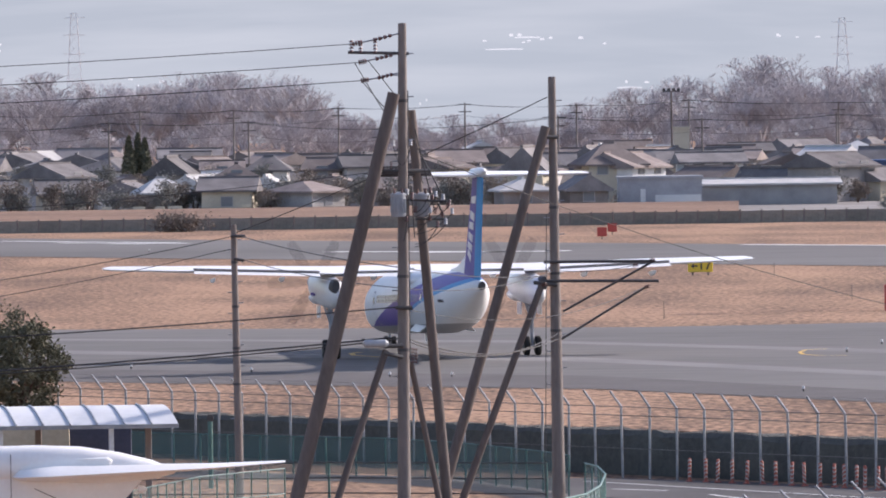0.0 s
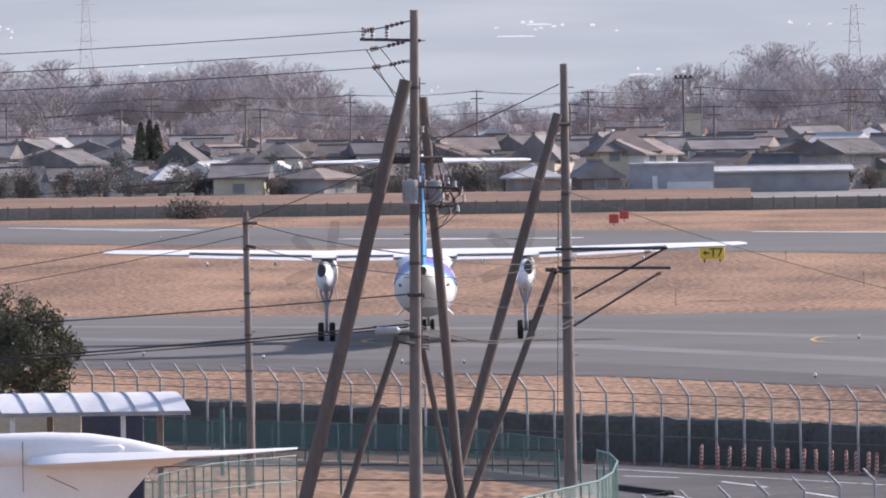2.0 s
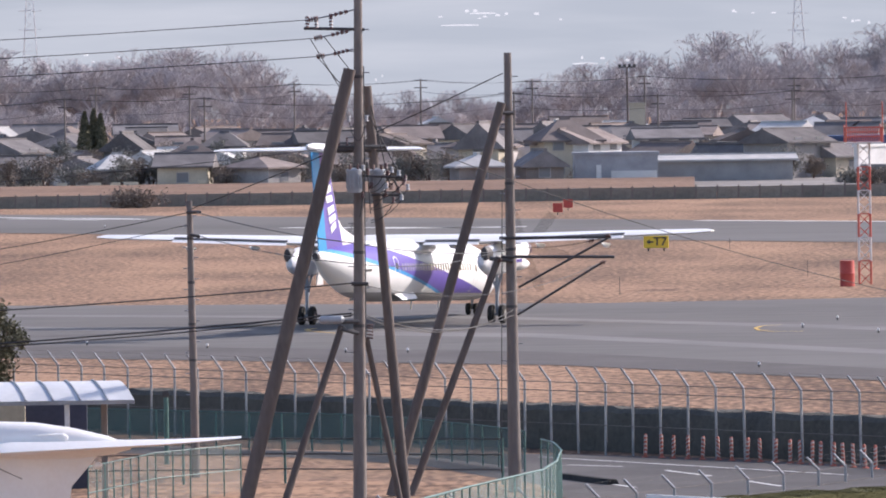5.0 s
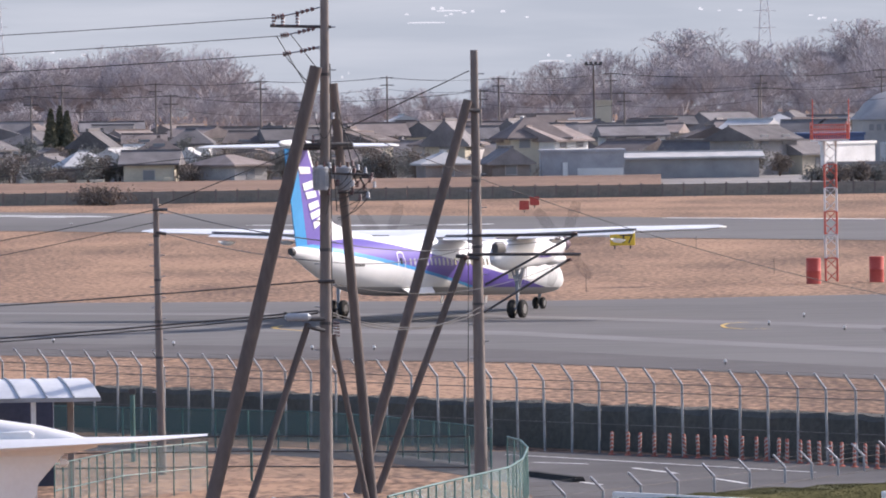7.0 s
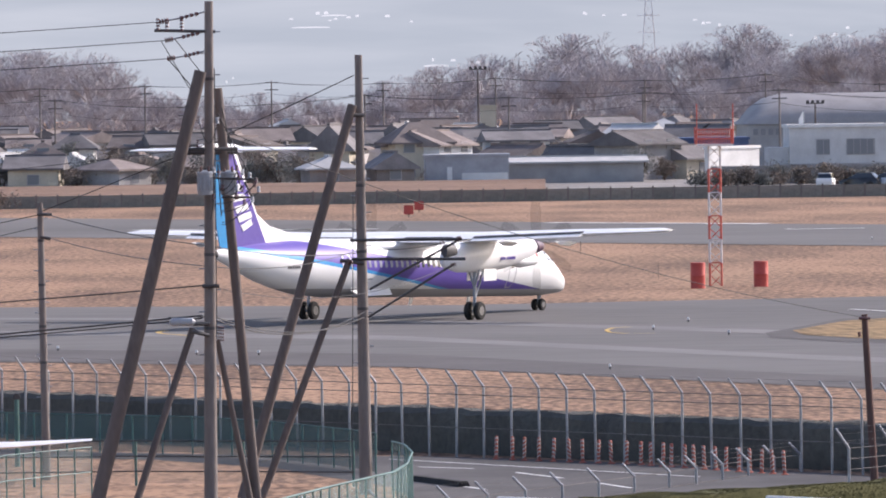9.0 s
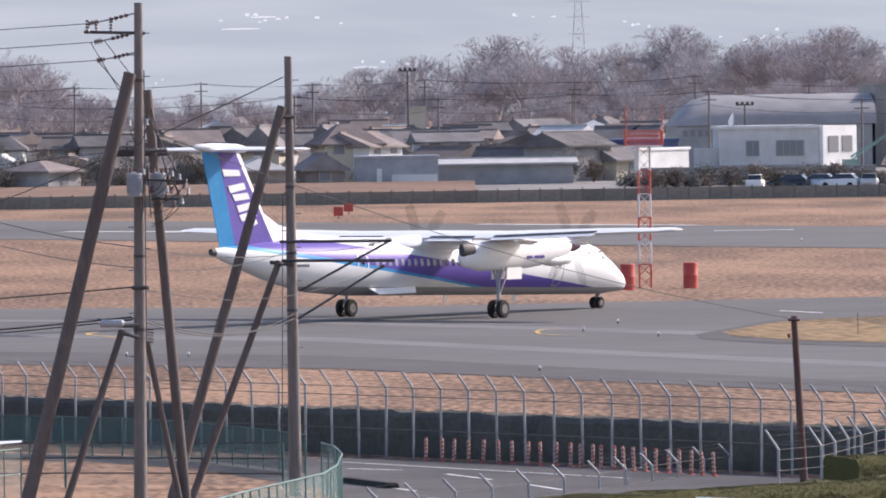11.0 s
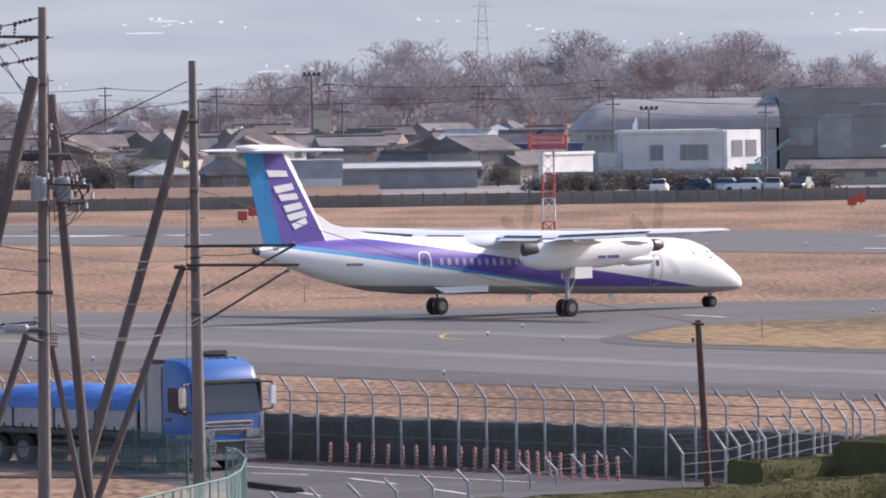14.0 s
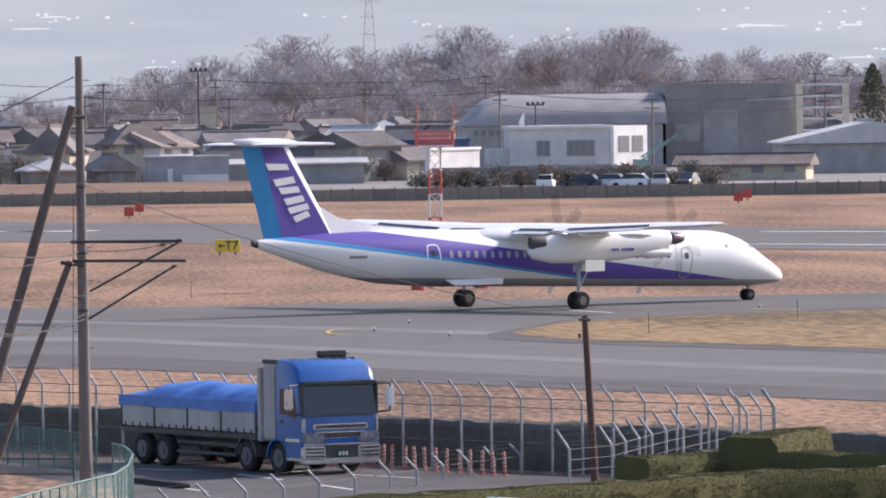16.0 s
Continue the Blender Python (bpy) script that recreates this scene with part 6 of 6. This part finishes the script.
for k in range(22):
    bush(48 + 1.4 * k + rng.uniform(-0.4, 0.4), 830 + rng.uniform(-6, 6), rng.uniform(0.9, 2.3), rng.uniform(0.8, 1.5), 400 + k)
bush(-25.38, 739, 1.3, 1.6, 3)
bush(-24.23, 738, 1.1, 1.6, 5)
for i in range(9):
    x, d = -36.25 + i * 1.9 + rng.uniform(-0.5, 0.5), 856 + rng.uniform(0, 3)
    w = rng.uniform(0.3, 1.5)
    block("garden_wall", x - w / 2, x + w / 2, d, d + 0.3, rng.uniform(0.5, 1.2), WALLS[0], "low cream garden wall", "wall")


# ---- distant hillside, its haze painted as a pale glowing colour ----
def hillside():
    m, n, l, b = nodes_of("glowing hillside with painted haze")
    co = n.new("ShaderNodeTexCoord")
    mp = n.new("ShaderNodeMapping")
    mp.inputs["Scale"].default_value = (0.004, 0.004, 0.03)
    l.new(co.outputs["Object"], mp.inputs[0])
    t = n.new("ShaderNodeTexNoise")
    t.inputs["Scale"].default_value, t.inputs["Detail"].default_value = 1.5, 7
    l.new(mp.outputs[0], t.inputs["Vector"])
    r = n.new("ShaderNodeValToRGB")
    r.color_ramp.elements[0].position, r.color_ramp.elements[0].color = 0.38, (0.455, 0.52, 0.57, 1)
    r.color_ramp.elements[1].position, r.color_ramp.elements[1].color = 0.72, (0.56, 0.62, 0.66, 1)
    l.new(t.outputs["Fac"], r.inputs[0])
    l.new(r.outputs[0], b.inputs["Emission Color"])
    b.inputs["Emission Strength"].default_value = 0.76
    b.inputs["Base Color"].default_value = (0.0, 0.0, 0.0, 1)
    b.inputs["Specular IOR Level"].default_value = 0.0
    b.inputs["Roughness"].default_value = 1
    bm = bmesh.new()
    rows = []
    for i in range(25):
        x = -900 + 75 * i
        rows.append([bm.verts.new((x, y + 60 * math.sin(x * 0.006 + y), z + 10 * noise.noise(Vector((x * 0.004, z * 0.02, 0))))) for y, z in ((3300, -5), (3600, 20), (3900, 60), (4250, 140), (4600, 260), (4800, 420))])
    for a, c in zip(rows, rows[1:]):
        for k in range(5):
            bm.faces.new((a[k], c[k], c[k + 1], a[k + 1]))
    tagged(part("backdrop", bm, m, smooth=True), "glowing hillside backdrop beyond the town, haze painted in pale blue", "hillside", "", "structure")
    # pale far buildings on the slope, made to glow as painted glints
    w, nn, ll, bb = nodes_of("glowing painted town glints")
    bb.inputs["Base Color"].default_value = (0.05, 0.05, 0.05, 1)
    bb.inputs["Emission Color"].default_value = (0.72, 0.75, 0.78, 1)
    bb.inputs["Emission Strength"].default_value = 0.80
    rg = random.Random(5)
    bm = bmesh.new()
    for k in range(46):
        y = rg.uniform(3320, 3780)
        x = rg.uniform(-0.062, 0.13) * y
        for _ in range(rg.randint(1, 6)):
            xx, yy = x + rg.gauss(0, 8), y + rg.gauss(0, 12)
            z = float(np.interp(yy, (3300, 3600, 3900, 4250), (-5, 20, 60, 140))) + 3
            w2, h = (rg.uniform(4, 9), rg.uniform(0.5, 1.0)) if rg.random() < 0.08 else (rg.uniform(0.3, 1.1), rg.uniform(0.5, 1.3))
            ring_loft(bm, [[(xx - w2 * c, yy - 70, z + q), (xx + w2 * c, yy - 70, z + q), (xx + w2 * c, yy - 64, z + q), (xx - w2 * c, yy - 64, z + q)] for q, c in ((0, 1), (h * 0.6, 1), (h, rg.uniform(0.2, 0.8)))])
    tagged(part("far_town", bm, w), "pale glowing boxes as glints of distant town roofs on the hillside", "town", "", "stuff")


hillside()


# ---- lorry ----
def lorry():
    root = thing("lorry", pose(-55, 332, ROAD_Z, 0, 0, -53), "blue tipper lorry with a chrome bumper and blue tarpaulin", "truck")
    BLUE = mat("blue lorry paint", (0.02, 0.10, 0.33), (0.03, 0.13, 0.40), 0.25, 0.8, 10, 0.02)
    CHROME = mat("chrome", (0.74, 0.74, 0.76), (0.84, 0.84, 0.86), 0.18, 1.5, 8, 0.04, metal=0.85)
    GREYSIDE = mat("dusty aluminium side boards", (0.30, 0.29, 0.285), (0.44, 0.425, 0.415), 0.55, 1.0, 10, 0.08, stretch=(1, 1, 0.4))
    TARP = mat("blue tarpaulin", (0.02, 0.12, 0.42), (0.05, 0.20, 0.58), 0.45, 1.2, 8, 0.4)
    LAMP = mat("clear headlamp", (0.13, 0.135, 0.15), (0.34, 0.35, 0.37), 0.1, 5, 6, 0.05)
    W = 1.245

    def slab(name, x0, x1, y0, y1, z0, z1, m, parent=root, label="", bev=0.03):
        bm = bmesh.new()
        box(bm, x0, x1, y0, y1, z0, z1)
        if bev:
            bmesh.ops.bevel(bm, geom=bm.edges[:], offset=bev, segments=2, affect="EDGES")
        return part(name, bm, m, parent, label, True)

    # cab shell: front face raked, roof rising into a deflector
    prof = [(1.42, 0.55), (1.46, 1.1), (1.44, 1.72), (1.30, 2.75), (1.10, 3.30), (0.72, 3.55), (0.3, 3.60), (0.0, 3.60), (-0.04, 1.05), (0.45, 1.05), (0.62, 0.55)]
    bm = bmesh.new()
    rings = []
    for y, k in ((-W, 0.93), (-W + 0.06, 0.985), (-W + 0.16, 1.0), (W - 0.16, 1.0), (W - 0.06, 0.985), (W, 0.93)):
        rings.append([(x if x < 0.5 else 0.5 + (x - 0.5) * k, y, z if z < 3.2 else 3.2 + (z - 3.2) * (k - 0.9) * 10) for x, z in prof])
    ring_loft(bm, rings)
    cab = part("cab", bm, BLUE, root, smooth=True)
    bm = bmesh.new()
    q = [(1.47, -1.17, 1.84), (1.47, 1.17, 1.84), (1.335, 1.15, 2.80), (1.335, -1.15, 2.80)]
    ring_loft(bm, [[(x - 0.12, y, z) for x, y, z in q], [(x, y, z) for x, y, z in q]])
    part("windscreen", bm, PANEGLASS, root, "dark tinted windscreen")
    for s in (-1, 1):
        bm = bmesh.new()
        q = [(0.22, 1.9), (1.15, 1.78), (1.12, 2.1), (1.0, 2.65), (0.22, 2.68)]
        ring_loft(bm, [[(x, s * (W - 0.02), z) for x, z in q], [(x, s * (W + 0.012), z) for x, z in q]])
        part("side_window", bm, PANEGLASS, cab)
        bm = bmesh.new()
        tube(bm, (1.25, s * 1.2, 2.82), (1.42, s * 1.62, 2.80), 0.03, None, 8)
        tube(bm, (1.42, s * 1.62, 2.80), (1.42, s * 1.62, 1.95), 0.025, None, 8)
        tube(bm, (1.42, s * 1.62, 1.95), (1.3, s * 1.2, 1.9), 0.03, None, 8)
        arm = part("mirror_arm", bm, DARK, root)
        bm = bmesh.new()
        box(bm, 1.33, 1.47, s * 1.62 - 0.13, s * 1.62 + 0.13, 2.05, 2.72)
        bmesh.ops.bevel(bm, geom=bm.edges[:], offset=0.05, segments=2, affect="EDGES")
        part("mirror", bm, WHITEPAINT if s > 0 else CHROME, arm, "pale door mirror", True)
        slab("headlamp", 1.30, 1.53, s * 0.88 - 0.34, s * 0.88 + 0.34, 1.0, 1.34, LAMP, root, "clear wide headlamp", 0.05)
        slab("corner_trim", 1.2, 1.47, s * 1.16 - 0.06, s * 1.16 + 0.06, 1.28, 1.78, CHROME, root, "", 0.04)
        slab("front_step", 0.5, 1.3, s * 1.18 - 0.06, s * 1.18 + 0.08, 0.45, 1.0, CHROME, root, "chrome step panel", 0.03)
    for z0, z1, y in ((1.42, 1.60, 0.88), (1.12, 1.36, 0.80)):
        slab("grille_frame", 1.40, 1.485, -y, y, z0, z1, CHROME, root, "chrome grille surround", 0.03)
        g = slab("grille", 1.45, 1.50, -y + 0.07, y - 0.07, z0 + 0.045, z1 - 0.045, DARK, root, "dark grille", 0.01)
    slab("bumper", 1.25, 1.60, -1.24, 1.24, 0.36, 0.50, CHROME, root, "chrome bumper", 0.04)
    slab("bumper", 1.25, 1.56, -1.24, -0.52, 0.52, 0.92, CHROME, root, "chrome bumper", 0.04)
    slab("bumper", 1.25, 1.56, 0.52, 1.24, 0.52, 0.92, CHROME, root, "chrome bumper", 0.04)
    slab("bumper_centre", 1.20, 1.52, -0.50, 0.50, 0.52, 0.98, DARK, root, "dark lower grille", 0.03)
    slab("bumper_strip", 1.3, 1.57, -1.2, 1.2, 0.94, 0.985, CHROME, root, "", 0.015)
    for s in (-1, 1):
        for k in range(3):
            slab("bumper_slot", 1.54, 1.572, s * 0.88 - 0.30, s * 0.88 + 0.30, 0.57 + 0.115 * k, 0.625 + 0.115 * k, DARK, root, "", 0.01)
        slab("pillar_trim", 1.30, 1.45, s * 1.19 - 0.035, s * 1.19 + 0.035, 1.85, 2.85, DARK, root, "", 0.02)
        slab("door_handle", 0.12, 0.36, s * (W + 0.01) - 0.02, s * (W + 0.01) + 0.02, 1.62, 1.70, DARK, cab, "", 0.01)
        slab("wheel_arch_trim", 0.5, 1.35, s * 1.235 - 0.02, s * 1.235 + 0.02, 1.02, 1.16, CHROME, root, "", 0.02)
    slab("sun_visor", 1.25, 1.46, -1.18, 1.18, 2.80, 2.92, DARK, root, "", 0.03)
    slab("bumper_guard", 1.5, 1.62, -0.62, 0.62, 0.46, 0.54, CHROME, root, "", 0.03)
    plate = slab("number_plate", 1.525, 1.545, -0.23, 0.23, 0.56, 0.80, mat("dark green plate", (0.01, 0.05, 0.035), (0.02, 0.07, 0.05), 0.5, 3, 6, 0), root, "green plate with plain pale bars", 0.01)
    for k in range(3):
        slab("plate_bar", 1.546, 1.552, -0.12 + 0.11 * k, -0.05 + 0.11 * k, 0.61, 0.73, TOWERWHITE, plate, "", 0)
    for k in range(3):
        slab("wiper", 1.46, 1.485, -0.9 + 0.65 * k, -0.35 + 0.65 * k, 1.86, 1.89, DARK, root, "", 0)
    # thin pale steel ribs stand in for highlights along the cab roof
    for k in range(8):
        slab("roof_highlight_rib", 0.06, 0.66, -0.95 + 0.27 * k - 0.02, -0.95 + 0.27 * k + 0.02, 3.54, 3.612, STEEL, cab, "", 0.005)
    slab("roof_roll", 0.04, 0.40, -0.1, 0.95, 3.602, 3.82, SLOPE, root, "rolled dark sheet on the roof", 0.1)
    slab("headboard", -1.15, -0.9, -W, W, 1.0, 3.30, GREYSIDE, root, "grey headboard behind the cab")
    slab("cab_side_fairing", -0.88, -0.10, -W + 0.04, W - 0.04, 1.05, 3.42, GREYSIDE, root, "dusty grey equipment housing behind the cab", 0.06)
    slab("roof_gear", -1.1, -0.15, -1.1, 0.9, 3.425, 3.56, DARK, root)
    # chassis and body
    slab("chassis", -9.2, 0.9, -0.45, 0.45, 0.62, 0.98, DARK, root)
    slab("bed_floor", -9.4, -1.2, -W, W, 1.02, 1.22, DARK, root)
    for s in (-1, 1):
        for k in range(4):
            a = -1.25 - 2.03 * k
            slab("side_board", a - 1.95, a, s * W - 0.03, s * W + 0.03, 1.24, 2.12, GREYSIDE, root, "", 0.02)
            slab("side_post", a - 2.02, a - 1.96, s * W - 0.05, s * W + 0.05, 1.2, 2.2, DARK, root, "", 0.01)
        for k in range(18):
            slab("latch", -9.1 + 0.45 * k, -9.05 + 0.45 * k, s * W + s * 0.035 - 0.02, s * W + s * 0.035 + 0.02, 1.18, 1.36, DARK, root, "", 0)
        slab("side_guard", -6.2, -2.6, s * 1.1 - 0.03, s * 1.1 + 0.03, 0.45, 0.55, DARK, root, "", 0.01)
        slab("side_guard", -6.2, -2.6, s * 1.1 - 0.03, s * 1.1 + 0.03, 0.75, 0.85, DARK, root, "", 0.01)
    slab("tailgate", -9.42, -9.36, -W, W, 1.24, 2.2, GREYSIDE, root)
    slab("fuel_tank", -2.5, -1.3, -1.2, -0.55, 0.45, 0.95, DARK, root, "dark fuel tank", 0.08)
    bm = bmesh.new()
    rows = []
    nx, ny = 34, 14
    for i in range(nx + 1):
        x = -9.45 + 8.3 * i / nx
        row = []
        for j in range(ny + 1):
            v = -1 + 2 * j / ny
            y = v * (W + 0.05)
            crown = 0.42 * (1 - abs(v) ** 2.5) * min(1, i / 8) if abs(v) < 0.93 else 0
            z = 2.22 + crown + 0.12 * noise.noise(Vector((x * 1.9, y * 0.9, 3))) * (1 if abs(v) < 0.93 else 0.2)
            row.append(bm.verts.new((x, y, z)))
        lo = 0.34 + 0.03 * noise.noise(Vector((x * 0.9, 7, 0)))
        row.insert(0, bm.verts.new((x, -W - 0.06, 2.22 - lo)))
        row.append(bm.verts.new((x, W + 0.06, 2.22 - lo)))
        rows.append(row)
    for a, b in zip(rows, rows[1:]):
        for j in range(len(a) - 1):
            bm.faces.new((a[j], b[j], b[j + 1], a[j + 1]))
    bm.faces.new(rows[-1])
    bm.faces.new(rows[0][::-1])
    part("tarpaulin", bm, TARP, root, "crumpled blue tarpaulin over the load", True)
    # wheels
    for x in (0, -1.85, -6.9, -8.2):
        for s in (-1, 1):
            r, n = 0.50, 22
            bm = bmesh.new()
            y0 = s * 1.06
            ring_loft(bm, [[(x + q * math.cos(k * math.tau / n), y0 + p, r + q * math.sin(k * math.tau / n)) for k in range(n)] for p, q in ((-0.15, 0.3), (-0.15, 0.45), (-0.1, 0.5), (0.1, 0.5), (0.15, 0.45), (0.15, 0.3))])
            w = part("wheel", bm, RUBBER, root, smooth=True)
            bm = bmesh.new()
            tube(bm, (x, y0 - 0.155, r), (x, y0 + 0.155, r), 0.29, None, 18)
            tube(bm, (x, y0 - 0.19, r), (x, y0 + 0.19, r), 0.12, None, 12)
            part("rim", bm, HUBGREY, w)
            if x > -3:
                bm = bmesh.new()
                arc = [math.pi * k / 8 for k in range(9)]
                ring_loft(bm, [[(x + q * math.cos(a), s * W - s * 0.3 * j, 0.5 + q * math.sin(a)) for q, j in ((0.58, 0), (0.64, 0), (0.64, 1), (0.58, 1))] for a in arc])
                part("mudguard", bm, BLUE if x == 0 else DARK, root)
    return root


lorry_ob = lorry()
lorry_ob.scale = (1.15, 1.10, 1.0)


# ---- everything that moves ----
def motions():
    walk(airliner, [
        (0, pose(-0.54, 343.0, 0, 0, 0, 97.9)),
        (1.5, pose(-1.32, 347.8, 0, 0, 0, 91.9)),
        (3.5, pose(-1.04, 352.6, 0, 0, 0, 83.2)),
        (7, pose(2.77, 359.8, 0, 0, 0, 67.3)),
        (9, pose(6.44, 363.0, 0, 0, 0, 58.9)),
        (12.5, pose(15.27, 369.6, 0, 0, 0, 46.1)),
        (14.5, pose(21.17, 372.8, 0, 0, 0, 39.2)),
        (16, pose(26.04, 374.3, 0, 0, 0, 34.0)),
    ])
    for hub, s in propellers:
        walk(hub, [(0.5 * k, pose(5.85, s * 4.4, 3.22, 55 * k, 0, 0)) for k in range(33)])
    walk(lorry_ob, [
        (0, pose(-55, 333, ROAD_Z, 0, 0, -53)),
        (7, pose(-30.5, 300, ROAD_Z, 0, 0, -53)),
        (11.5, pose(-8.2, 268.5, ROAD_Z, 0, 0, -52)),
        (12, pose(-5.8, 265.6, ROAD_Z, 0, 0, -51.5)),
        (12.5, pose(-3.6, 263, ROAD_Z, 0, 0, -51)),
        (13, pose(-1.0, 259.8, ROAD_Z, 0, 0, -51)),
        (13.5, pose(1.3, 257.2, ROAD_Z, 0, 0, -52.5)),
        (14, pose(3.6, 255.0, ROAD_Z, 0, 0, -54.5)),
        (14.5, pose(5.65, 253.2, ROAD_Z, 0, 0, -57)),
        (15, pose(7.6, 251.4, ROAD_Z, 0, 0, -59.5)),
        (15.5, pose(9.25, 249.4, ROAD_Z, 0, 0, -62.5)),
        (16, pose(10.7, 247.2, ROAD_Z, 0, 0, -64.5)),
    ])


motions()
